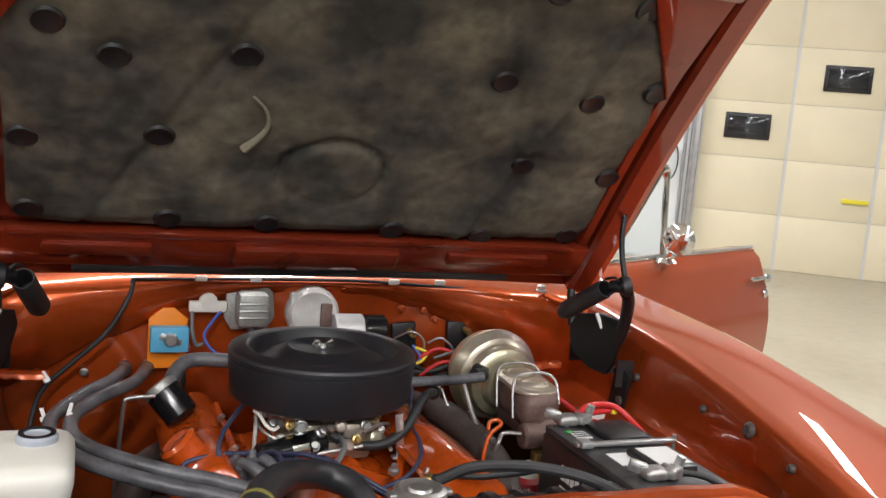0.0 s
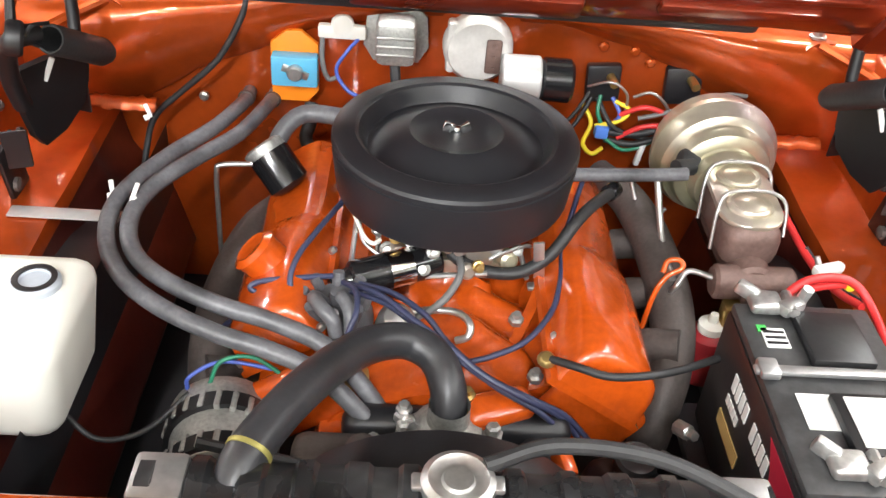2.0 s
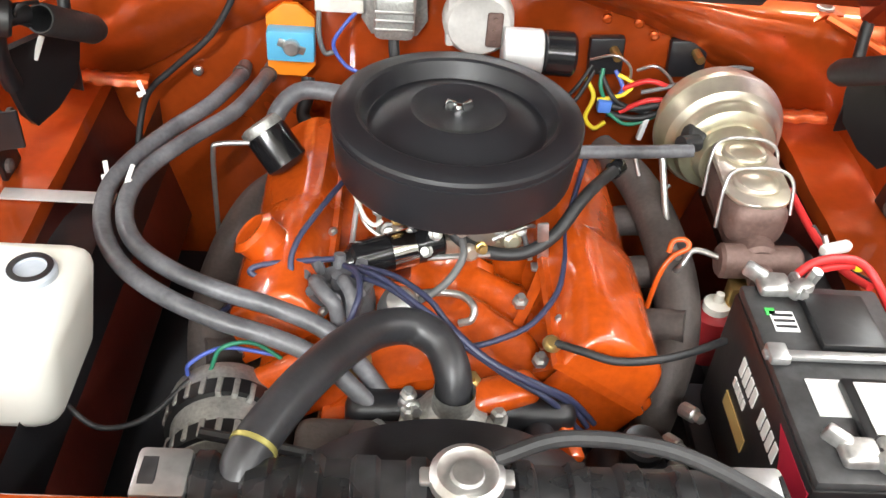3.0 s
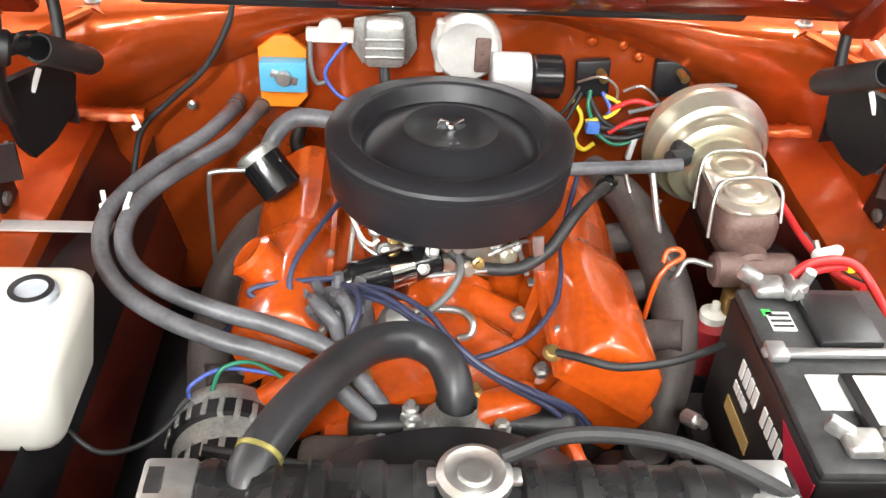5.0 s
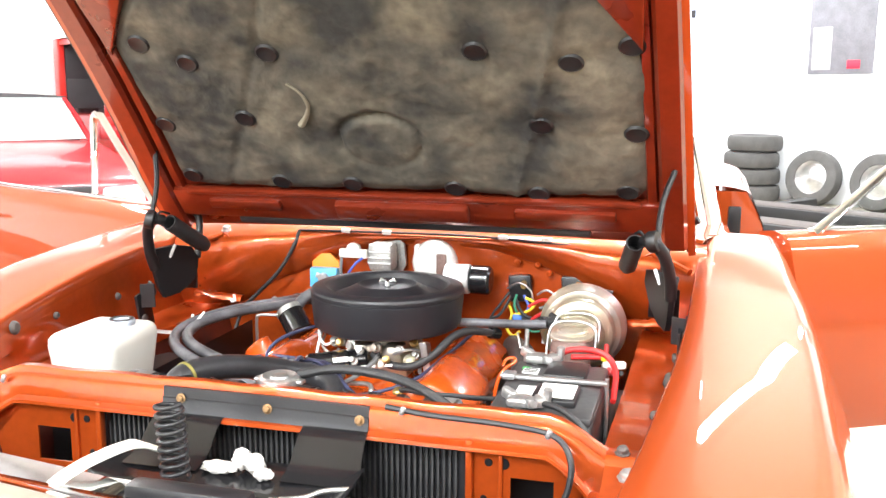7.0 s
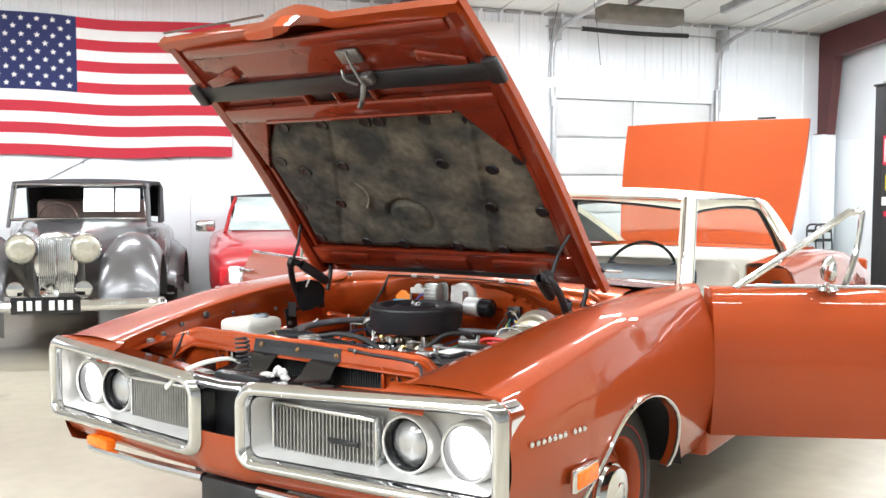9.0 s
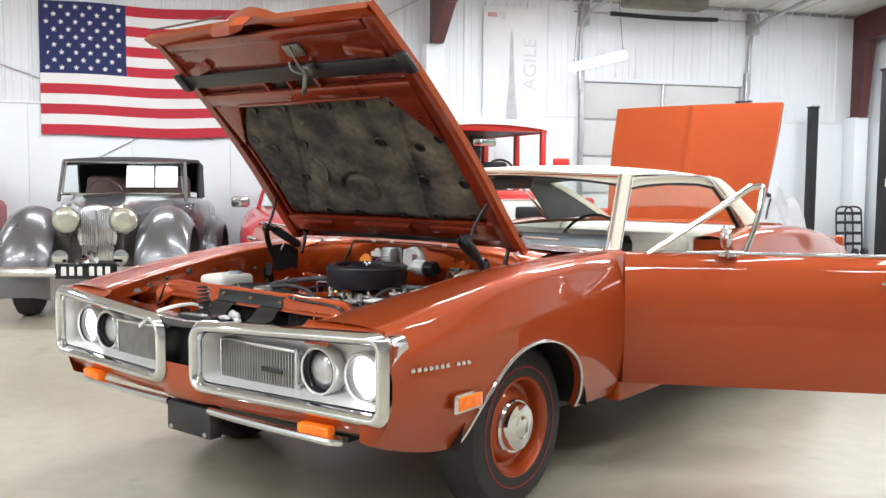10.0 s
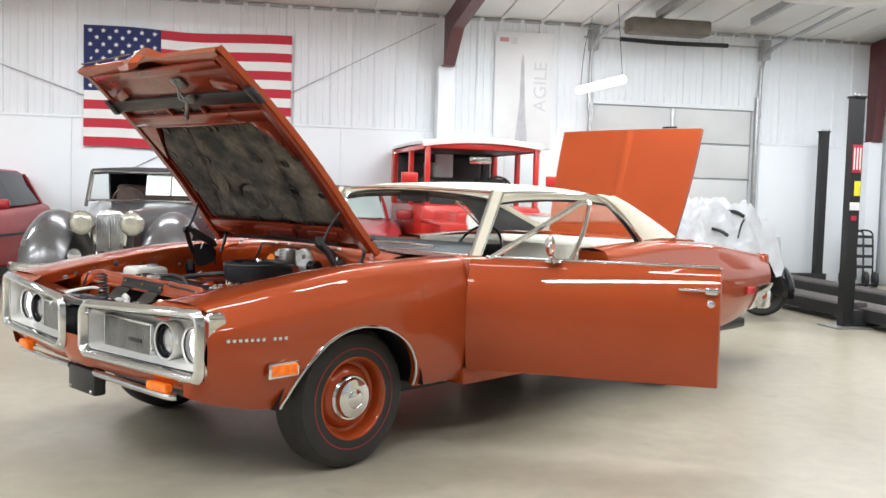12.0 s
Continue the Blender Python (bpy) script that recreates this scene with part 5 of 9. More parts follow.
for side in (1, -1):
    bm = bmesh.new()
    rows = []
    for y in np.linspace(-0.62, 0.44, 24):
        xi = flow(INNER, y) - 0.017
        zt = flow(RIDGE, y) - 0.05
        w = 0.0025 * math.sin(y * 40)
        lx = lerp_table([(-0.62, 0.66), (-0.4, 0.675), (0.0, 0.685), (0.44, 0.69)], y)
        rows.append([(xi, y, zt + 0.012), (xi - 0.004, y, zt - 0.03), (lx + 0.006 + w, y, 0.79), (lx + w, y, 0.755), (lx - 0.012, y, 0.742), (lx - 0.05, y, 0.742), (lx - 0.1, y, 0.738), (lx - 0.11, y, 0.725), (lx - 0.125, y, 0.66), (0.5, y, 0.56), (0.47, y, 0.44)])
    sheet(bm, [r[:8] for r in rows])
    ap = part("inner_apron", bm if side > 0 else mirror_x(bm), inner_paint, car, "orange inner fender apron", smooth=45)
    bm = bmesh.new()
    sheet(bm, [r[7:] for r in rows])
    part("wheelhouse", bm if side > 0 else mirror_x(bm), maroon_shade_paint, ap, "wheelhouse wall, bay shade put into its dark maroon colour", smooth=45)
    bm = bmesh.new()
    sheet(bm, [[(lerp_table([(-0.62, 0.66), (-0.4, 0.675), (0.0, 0.685), (0.44, 0.69)], y) - d, y, 0.747 + 0.0015 * math.sin(y * 31) + (0.004 if d < 0.02 else 0)) for d in (0.004, 0.018, 0.05, 0.095, 0.108)] + [(lerp_table([(-0.62, 0.66), (-0.4, 0.675), (0.0, 0.685), (0.44, 0.69)], y) - 0.114, y, 0.728)] for y in np.linspace(-0.52, 0.4, 20)], 0.003, (0, 0, -1))
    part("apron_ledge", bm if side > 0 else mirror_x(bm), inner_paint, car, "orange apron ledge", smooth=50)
    for y, z, r in ((-0.35, 0.85, 0.014), (-0.2, 0.84, 0.008), (0.05, 0.83, 0.009), (-0.48, 0.83, 0.008), (0.2, 0.83, 0.009)):
        bm = bmesh.new()
        lathe(bm, [(0, 0.008), (r * 0.6, 0.008), (r, 0.004), (r * 1.1, 0)], (side * (flow(INNER, y) - 0.022), y, z), (-side, 0, 0.2), 12)
        part("apron_bolt", bm, iron, ap)
bm = bmesh.new()
box(bm, (0, -0.05, 0.33), (1.0, 0.95, 0.02))
part("splash_tray", bm, satin_black, car)

# radiator support: top rail with a rolled rear flange, stepped lower lip, side panels and corner plates
bm = bmesh.new()
rows = []
for x in np.linspace(-0.57, 0.585, 61):
    e = max(0, abs(x) - 0.49) / 0.09
    z = 0.839 - 0.034 * min(1, e) ** 1.3 - 0.006 * max(0, x)
    y = -0.546 - 0.04 * min(1, e) ** 1.5
    lip = 0.05 + 0.03 * min(1, e)
    w = 0.0012 * math.sin(x * 37)
    rows.append([(x, y + 0.02, z - 0.03), (x, y + 0.02, z - 0.002), (x, y + 0.017, z + 0.001 + w), (x, y + 0.002, z + 0.001 + w), (x, y, z - 0.003), (x, y - 0.001, z - 0.012), (x, y - 0.006, z - 0.016), (x, y - 0.009, z - 0.024), (x, y - 0.012, z - lip), (x, y - 0.019, z - lip - 0.005), (x, y - 0.024, z - lip - 0.006), (x, y - 0.025, z - lip - 0.012), (x, y - 0.018, z - lip - 0.016)])
sheet(bm, rows)
support = part("radiator_support", bm, inner_paint, car, "orange radiator support rail", smooth=30)
bm = bmesh.new()
tube(bm, [(0.22, -0.552, 0.829), (0.3, -0.556, 0.823), (0.42, -0.558, 0.82), (0.5, -0.566, 0.812), (0.53, -0.59, 0.785), (0.528, -0.6, 0.74), (0.51, -0.6, 0.7)], 0.005, 8, 6)
part("rail_harness", bm, rubber, car, "black wiring loom clipped under the rail")
bm = bmesh.new()
tube(bm, [(-0.54, -0.565, 0.82), (-0.545, -0.58, 0.78), (-0.56, -0.6, 0.73), (-0.6, -0.64, 0.69)], 0.004, 8, 5)
part("rail_harness", bm, rubber, car, "black wiring loom clipped under the rail")
for x, y, z in ((0.492, -0.566, 0.814), (0.25, -0.556, 0.826), (-0.51, -0.57, 0.82)):
    part("loom_clip", box(bmesh.new(), (x, y, z), (0.009, 0.008, 0.016), 0.003, pose(0, 0, 0, 0, 25)), galvanised, support, "bright loom clip")
for side in (1, -1):
    # panel beside the core, with a folded edge and a square opening through it
    x0, x1 = 0.345, 0.59
    bm = bmesh.new()
    ox0, ox1, oz0, oz1 = 0.416, 0.486, 0.665, 0.73
    for a, b, c, d in ((x0, ox0, 0.5, 0.79), (ox1, x1, 0.5, 0.79), (ox0, ox1, oz1, 0.79), (ox0, ox1, 0.5, oz0)):
        box(bm, (side * (a + b) / 2 + (0.014 if side > 0 else 0.028), -0.55, (c + d) / 2), (b - a, 0.004, d - c))
    box(bm, (side * (x0 + 0.004) + (0.014 if side > 0 else 0.028), -0.556, 0.645), (0.012, 0.016, 0.29), 0.004)
    box(bm, (side * 0.4 + (0.014 if side > 0 else 0.028), -0.554, 0.645), (0.008, 0.008, 0.28), 0.003)
    panel = part("support_panel", bm, inner_paint, support, "orange side panel with a square opening")
    for x, z, r in ((0.38, 0.752, 0.006), (0.405, 0.752, 0.0085), (0.372, 0.69, 0.005), (0.375, 0.62, 0.006)):
        bm = bmesh.new()
        lathe(bm, [(0, 0.0015), (r, 0.0015), (r * 1.15, 0)], (side * x + (0.014 if side > 0 else 0.028), -0.5525, z), (0, -1, 0), 12)
        part("panel_hole", bm, pad_hole, panel)
bm = bmesh.new()
box(bm, (0.012, -0.515, 0.6), (0.68, 0.03, 0.38), 0.004)
core = part("radiator_core", bm, satin_black, car, "black radiator and condenser core")
part("core_header", box(bmesh.new(), (0.012, -0.531, 0.777), (0.665, 0.012, 0.016), 0.003), dusty_black, core, "dusty core header")
fin = part("core_fin", box(bmesh.new(), (0, -0.534, 0.6), (0.0035, 0.01, 0.34)), dusty_black, core)
for k in range(66):
    f2 = fin if k == 0 else new("core_fin", fin.data)
    f2.parent = core
    f2.location.x = -0.314 + k * 0.01
# latch bracket screwed to the rail, its two legs and the tray in one pressing each
bm = bmesh.new()
sheet(bm, [[(x, y, z - 0.012 * max(0, x)) for x in np.linspace(-0.19, 0.192, 9)] for y, z in ((-0.5535, 0.829), (-0.556, 0.812), (-0.5585, 0.81), (-0.561, 0.795), (-0.564, 0.786))], 0.005, (0, 1, 0))
bracket = part("latch_bracket", bm, satin_black, car, "black latch support bracket")
for x0, x1 in ((-0.195, -0.07), (0.078, 0.192)):
    bm = bmesh.new()
    sheet(bm, [[(x0 + (x1 - x0) * k / 6 + 0.012 * f * (1 if x0 > 0 else -1) * (k / 6 if x0 > 0 else 1 - k / 6), y, z) for k in range(7)] for f, y, z in ((0, -0.564, 0.787), (0.1, -0.574, 0.783), (0.25, -0.588, 0.776), (0.4, -0.602, 0.762), (0.6, -0.618, 0.745), (0.8, -0.64, 0.735), (1, -0.664, 0.73))], 0.004, (0, 0.6, -0.6))
    part("bracket_leg", bm, gloss_black, bracket, smooth=40)
bm = bmesh.new()
sheet(bm, [[(x, y + 0.01 * math.sin(x * 30), z + (0.014 if abs(x) > 0.2 else 0)) for x in np.linspace(-0.235, 0.205, 13)] for y, z in ((-0.612, 0.733), (-0.64, 0.729), (-0.68, 0.724), (-0.705, 0.722), (-0.711, 0.716), (-0.713, 0.69))], 0.004, (0, 0, -1))
part("bracket_tray", bm, gloss_black, bracket, "black pressed latch tray", smooth=40)
bm = bmesh.new()
tube(bm, [(0.1, -0.71, 0.722), (0.14, -0.705, 0.728), (0.165, -0.69, 0.735), (0.2, -0.672, 0.734)], 0.004, 8, 5)
part("tray_edge", bm, steel, bracket, "bright worn tray edge")
for x, y, z in ((-0.153, -0.56, 0.812), (0.011, -0.56, 0.808), (0.177, -0.56, 0.804)):
    bm = bmesh.new()
    lathe(bm, [(0.009, 0), (0.009, 0.0015), (0.006, 0.002), (0.006, 0.006), (0.004, 0.008), (0, 0.008)], (x, y, z), (0, -1, 0.15), 10)
    part("bracket_screw", bm, rusty, bracket, "tarnished screw")
bm = bmesh.new()
turns = 9
tube(bm, [(-0.08 + 0.021 * math.cos(a), -0.705 + 0.021 * math.sin(a) - 0.012 * a / (turns * 6.28), 0.735 + 0.128 * a / (2 * math.pi * turns)) for a in np.linspace(0, 2 * math.pi * turns, turns * 14)], 0.0036, 7, 0)
part("latch_spring", bm, satin_black, bracket, "black coil spring standing on the tray", smooth=60)
bm = bmesh.new()
for k, (px, py, pz, sc) in enumerate(((-0.03, -0.655, 0.742, (0.05, 0.02, 0.012)), (0.005, -0.645, 0.755, (0.024, 0.02, 0.022)), (0.032, -0.65, 0.752, (0.026, 0.018, 0.022)), (0.05, -0.66, 0.74, (0.026, 0.016, 0.012)))):
    made = bmesh.ops.create_icosphere(bm, subdivisions=3, radius=1.0)["verts"]
    for v in made:
        q = v.co * (1 + 0.35 * noise.noise(v.co * 2.3 + Vector((k * 5, 0, 0))))
        v.co = Vector((px + q.x * sc[0] * 0.62, py + q.y * sc[1] * 0.8, pz + q.z * sc[2] * 0.8 - 0.004))
part("latch_catch", bm, pale_cast, bracket, "pale corroded latch catch", smooth=25)
bm = bmesh.new()
rows = []
line = spline([(-0.225, -0.9, 0.715), (-0.212, -0.85, 0.752), (-0.197, -0.81, 0.772), (-0.172, -0.76, 0.784), (-0.148, -0.712, 0.786), (-0.128, -0.69, 0.774)], 6)
for k, p in enumerate(line):
    w = 0.0125 + (0.004 if k > len(line) - 8 else 0)
    rows.append([p + Vector((dx * w, -dx * w * 0.35, dz)) for dx, dz in ((-1, -0.003), (-1, 0.003), (-0.7, 0.0055), (0.7, 0.0055), (1, 0.003), (1, -0.003), (0.7, -0.0055), (-0.7, -0.0055), (-1, -0.003))])
sheet(bm, rows)
for r in (rows[0], rows[-1]):
    bm.faces.new([bm.verts.new(p) for p in r[:-1]])
part("release_lever", bm, white_plastic, car, "white coated hood release lever", smooth=50)
for side in (1, -1):
    # stepped corner plate between the rail, the apron ledge and the fender
    bm = bmesh.new()
    sheet(bm, [[(side * (x + 0.006), y, z) for x in np.linspace(0.578, 0.69, 5)] for y, z in ((-0.56, 0.8), (-0.585, 0.806), (-0.605, 0.806), (-0.612, 0.802), (-0.62, 0.795), (-0.67, 0.785), (-0.73, 0.775), (-0.8, 0.77), (-0.815, 0.74))], 0.004, (0, 0, -1))
    plate_ob = part("corner_plate", bm, inner_paint, car, "orange corner plate with bolts", smooth=25)
    for x, y, z, r, m in ((0.604, -0.596, 0.807, 0.009, iron), (0.652, -0.594, 0.807, 0.009, iron), (0.618, -0.645, 0.79, 0.014, galvanised), (0.633, -0.69, 0.781, 0.006, steel)):
        bm = bmesh.new()
        lathe(bm, [(r * 1.3, 0), (r * 1.3, 0.002), (r, 0.003), (r, 0.009), (r * 0.7, 0.012), (0, 0.012)], (side * (x + 0.004), y, z), (0, -0.15, 1), 8)
        part("plate_bolt", bm, m, plate_ob)

# radiator top tank with ribs, cap and overflow hose
bm = bmesh.new()
sheet(bm, [[(x, -0.52, 0.78), (x, -0.52, 0.8 + h), (x, -0.512, 0.812 + h), (x, -0.495, 0.818 + h), (x, -0.468, 0.816 + h), (x, -0.45, 0.806 + h), (x, -0.445, 0.78 + h), (x, -0.445, 0.74)] for x in np.linspace(-0.31, 0.325, 128) for h in (0.007 * (1 if (x * 19) % 1 < 0.42 else 0),)])
for x in (-0.31, 0.325):
    bm.faces.new([bm.verts.new((x, y, z)) for y, z in ((-0.52, 0.78), (-0.52, 0.8), (-0.512, 0.812), (-0.495, 0.818), (-0.468, 0.816), (-0.45, 0.806), (-0.445, 0.74))])
tank = part("radiator_tank", bm, tank_black, car, "black ribbed radiator top tank", smooth=30)
for x in (-0.29, 0.3):
    bm = bmesh.new()
    box(bm, (x, -0.484, 0.815), (0.055, 0.06, 0.016), 0.007)
    part("tank_bracket", bm, galvanised, tank, "worn metal bracket")
bm = bmesh.new()
lathe(bm, [(0.024, 0.0), (0.024, 0.02), (0.036, 0.021), (0.038, 0.026), (0.037, 0.034), (0.03, 0.038), (0.022, 0.033), (0.017, 0.033), (0.015, 0.037), (0.006, 0.038), (0, 0.037)], (0.003, -0.493, 0.81), (0, 0, 1), 28)
for k in range(2):
    box(bm, (0.003 + (0.036 if k else -0.036), -0.493, 0.838), (0.02, 0.02, 0.008), 0.003)
part("radiator_cap", bm, steel, tank, "zinc radiator cap")
bm = bmesh.new()
tube(bm, [(0.03, -0.475, 0.845), (0.1, -0.455, 0.855), (0.2, -0.46, 0.85), (0.28, -0.49, 0.835), (0.33, -0.5, 0.8), (0.335, -0.49, 0.72)], 0.0085, 10, 8)
part("overflow_hose", bm, rubber, car, "thin grey overflow hose")
bm = bmesh.new()
lathe(bm, [(0.21, 0), (0.222, 0.004), (0.225, 0.05), (0.215, 0.09), (0.205, 0.095), (0.205, 0.005)], (-0.005, -0.44, 0.54), (0, 1, 0), 48, True)
part("fan_shroud", bm, satin_black, car, "black fan shroud")
bm = bmesh.new()
for k in range(7):
    a = 2 * math.pi * k / 7 + 0.3
    d, t = Vector((math.cos(a), 0, math.sin(a))), Vector((-math.sin(a), 0, math.cos(a)))
    sheet(bm, [[Vector((-0.005, -0.38, 0.5)) + d * r + t * w * 0.045 + Vector((0, w * 0.018, 0)) for w in (-1, 0, 1)] for r in (0.05, 0.12, 0.22)], 0.003, (0, 1, 0))
cyl(bm, (-0.005, -0.42, 0.5), (-0.005, -0.34, 0.5), 0.06, 24, bevel=0.008)
part("cooling_fan", bm, iron, car, "grey metal cooling fan")

# ---- engine ----
def engine_part(name, bm, material, label="", smooth=35, parent=None):
    return part(name, bm, material, parent or car, label, smooth)


bm = bmesh.new()
box(bm, (0.0, 0.02, 0.46), (0.34, 0.62, 0.32), 0.03)
prism(bm, [(-0.17, 0.56), (-0.25, 0.635), (-0.17, 0.675), (-0.06, 0.63), (0.06, 0.63), (0.17, 0.675), (0.25, 0.635), (0.17, 0.56)][::-1], (0, 0.3, 0), (1, 0, 0), (0, 0, 1), 0.48)
engine = part("engine", bm, engine_paint, car, "orange painted V8 engine block", smooth=30)
bm = bmesh.new()
rows = []
for y in np.linspace(-0.22, 0.29, 52):
    row = []
    for x in np.linspace(-0.16, 0.16, 44):
        a = abs(x)
        z = 0.652 + 0.028 * math.exp(-(x / 0.07) ** 2) + (0.016 if a < 0.075 and abs(y - 0.1) < 0.11 else 0)
        for k, yr in enumerate((-0.165, -0.055, 0.06, 0.175)):
            run = yr * (0.55 + 2.6 * a) + 0.03 * (1 - a / 0.16)
            z += 0.03 * math.exp(-((y - run) / 0.026) ** 2) * min(1, a / 0.05) * (1 - 0.35 * a / 0.16)
        row.append((x, y, z - 1.1 * max(0, a - 0.118) + 0.0015 * noise.noise((x * 40, y * 40, 2))))
    rows.append(row)
sheet(bm, rows, 0.05, (0, 0, -1))
intake = engine_part("intake_manifold", bm, engine_paint, "orange cast intake manifold", 50)
for side in (1, -1):
    bm = bmesh.new()
    box(bm, (side * 0.2, -0.2, 0.632), (0.14, 0.03, 0.1), 0.012, pose(0, 0, 0, 0, side * 34), 3)
    engine_part("cylinder_head", bm, engine_paint, "orange cylinder head end", 40)
bm = bmesh.new()
sheet(bm, [[(0.1 + dx, -0.105, 0.668), (0.124 + dx, -0.06, 0.69), (0.14 + dx, -0.026, 0.712)] for dx in (-0.008, 0.008)], 0.004, (0, 0, -1))
engine_part("lift_bracket", bm, engine_paint, "orange flat lift bracket", parent=intake)
bm = bmesh.new()
box(bm, (0.07, -0.235, 0.668), (0.1, 0.05, 0.05), 0.016, pose(0, 0, 0, 12, 0, 20), 3)
engine_part("water_crossover", bm, engine_paint, "orange cast water crossover", 40)
for x, y, z, m in ((0.12, -0.2, 0.705, steel), (0.03, -0.235, 0.7, brass), (-0.05, -0.25, 0.685, steel), (0.1, -0.1, 0.715, steel), (-0.1, -0.02, 0.71, brass)):
    bm = bmesh.new()
    lathe(bm, [(0.011, 0), (0.011, 0.008), (0.006, 0.01), (0.006, 0.018), (0, 0.019)], (x, y, z - 0.008), (0, -0.2, 1), 6)
    engine_part("manifold_bolt", bm, m, parent=intake)


def valve_cover(side, xc, y0, y1, zc, width=1.0):
    """A stamped cover, tilted outward, with rounded top and a flange."""
    bm = bmesh.new()
    m = pose(xc, 0, zc, 0, side * 34, 0)
    half = [(0.078, -0.032), (0.078, -0.023), (0.069, -0.02), (0.067, 0.012), (0.063, 0.026), (0.054, 0.037), (0.04, 0.043), (0.015, 0.0455)]
    sect = [(-x * width, z) for x, z in half] + [(x * width, z) for x, z in half[::-1]]
    rows = []
    for f in (0, 0.003, 0.012, 0.02, 0.028, 0.04, 0.2, 0.4, 0.45, 0.49, 0.52, 0.7, 0.96, 0.98, 0.99, 1):
        e = min(f, 1 - f)
        k = 1 - (1 - min(1, e / 0.04)) ** 2.5
        dip = 0.011 if f > 0.5 else 0.007 if f == 0.49 else 0.002 if f == 0.45 else 0
        rows.append([m @ Vector((x, y0 + (y1 - y0) * f, (z if z < -0.01 else (-0.018 + (z + 0.018) * k)) - (dip if z > 0.02 else 0))) for x, z in sect])
    sheet(bm, rows)
    for r in (rows[0], rows[-1]):
        bm.faces.new([bm.verts.new(p) for p in r])
    return engine_part("valve_cover", bm, engine_paint, "glossy orange valve cover", 40), m


cover_r, mr = valve_cover(1, 0.212, -0.232, 0.28, 0.705)
cover_l, ml = valve_cover(-1, -0.23, -0.165, 0.31, 0.7, 0.88)
for cov, m in ((cover_r, mr), (cover_l, ml)):
    for y in (-0.15, 0.02, 0.2):
        for x in (-0.066, 0.066):
            bm = bmesh.new()
            lathe(bm, [(0.007, 0), (0.007, 0.006), (0.004, 0.008), (0, 0.008)], m @ Vector((x, y, -0.02)), m.to_3x3() @ Vector((0, 0, 1)), 6)
            engine_part("cover_bolt", bm, steel, parent=cov)
bm = bmesh.new()
lathe(bm, [(0.034, -0.01), (0.034, 0.02), (0.036, 0.03), (0.026, 0.036), (0.02, 0.034), (0, 0.036)], ml @ Vector((0.0, -0.03, 0.04)), ml.to_3x3() @ Vector((-0.15, 0, 1)), 20)
engine_part("filler_cap", bm, engine_paint, "orange oil filler cap")
bm = bmesh.new()
lathe(bm, [(0.024, 0), (0.024, 0.025), (0.029, 0.027), (0.029, 0.042), (0.025, 0.047), (0.02, 0.045), (0, 0.045)], (0.256, -0.272, 0.592), (0, -0.1, 1), 24)
box(bm, (0.25, -0.28, 0.55), (0.11, 0.11, 0.1), 0.035, segments=3)
engine_part("power_steering_pump", bm, satin_black, "black pump with filler cap")
for side, x0, zz in ((1, 0.345, 0.695), (-1, -0.345, 0.6)):
    bm = bmesh.new()
    tube(bm, [(side * 0.27, 0.3, zz + 0.015), (side * 0.31, 0.22, zz + 0.015), (x0 - side * 0.012, 0.12, zz + 0.005), (x0, 0.0, zz - 0.02), (x0 - side * 0.008, -0.09, zz - 0.06), (x0 - side * 0.035, -0.16, zz - 0.13), (x0 - side * 0.05, -0.18, zz - 0.25)], lambda f: 0.026 + 0.008 * math.sin(math.pi * f), 18, 8)
    manifold = engine_part("exhaust_manifold", bm, iron, "grey-brown cast iron exhaust manifold", 50)
    for y in (0.18, 0.05, -0.07):
        bm = bmesh.new()
        tube(bm, [(side * 0.24, y, zz - 0.08), (side * 0.29, y, zz - 0.05), (x0, y - 0.02, zz - 0.03)], 0.026, 12, 4)
        engine_part("manifold_runner", bm, iron, "", 50, manifold)

# carburettor: stepped casting with linkage and fittings
bm = bmesh.new()
box(bm, (0.005, 0.1, 0.715), (0.16, 0.2, 0.035), 0.008)
box(bm, (0.005, 0.11, 0.75), (0.13, 0.15, 0.05), 0.014)
box(bm, (-0.03, 0.02, 0.745), (0.05, 0.05, 0.05), 0.012)
box(bm, (0.05, 0.02, 0.75), (0.05, 0.06, 0.045), 0.014)
for x, y, z, r in ((-0.07, 0.0, 0.742, 0.012), (0.09, 0.0, 0.74, 0.014), (0.03, -0.025, 0.735, 0.012), (0.0, -0.01, 0.765, 0.009), (-0.085, 0.04, 0.76, 0.01), (0.1, 0.05, 0.755, 0.012)):
    lathe(bm, [(0, -0.014), (r, -0.012), (r, 0.01), (r * 0.6, 0.014), (0, 0.014)], (x, y, z), (0.3, -1, 0.3), 12)
carb = engine_part("carburettor", bm, zinc, "dull gold zinc carburettor")
bm = bmesh.new()
for a, b in (((-0.1, 0.05, 0.74), (-0.1, -0.02, 0.68)), ((0.1, 0.06, 0.76), (0.12, -0.02, 0.72)), ((-0.05, -0.03, 0.72), (0.06, -0.03, 0.735)), ((-0.13, 0.02, 0.79), (-0.14, -0.02, 0.69))):
    cyl(bm, a, b, 0.004, 8)
engine_part("throttle_linkage", bm, steel, parent=carb)
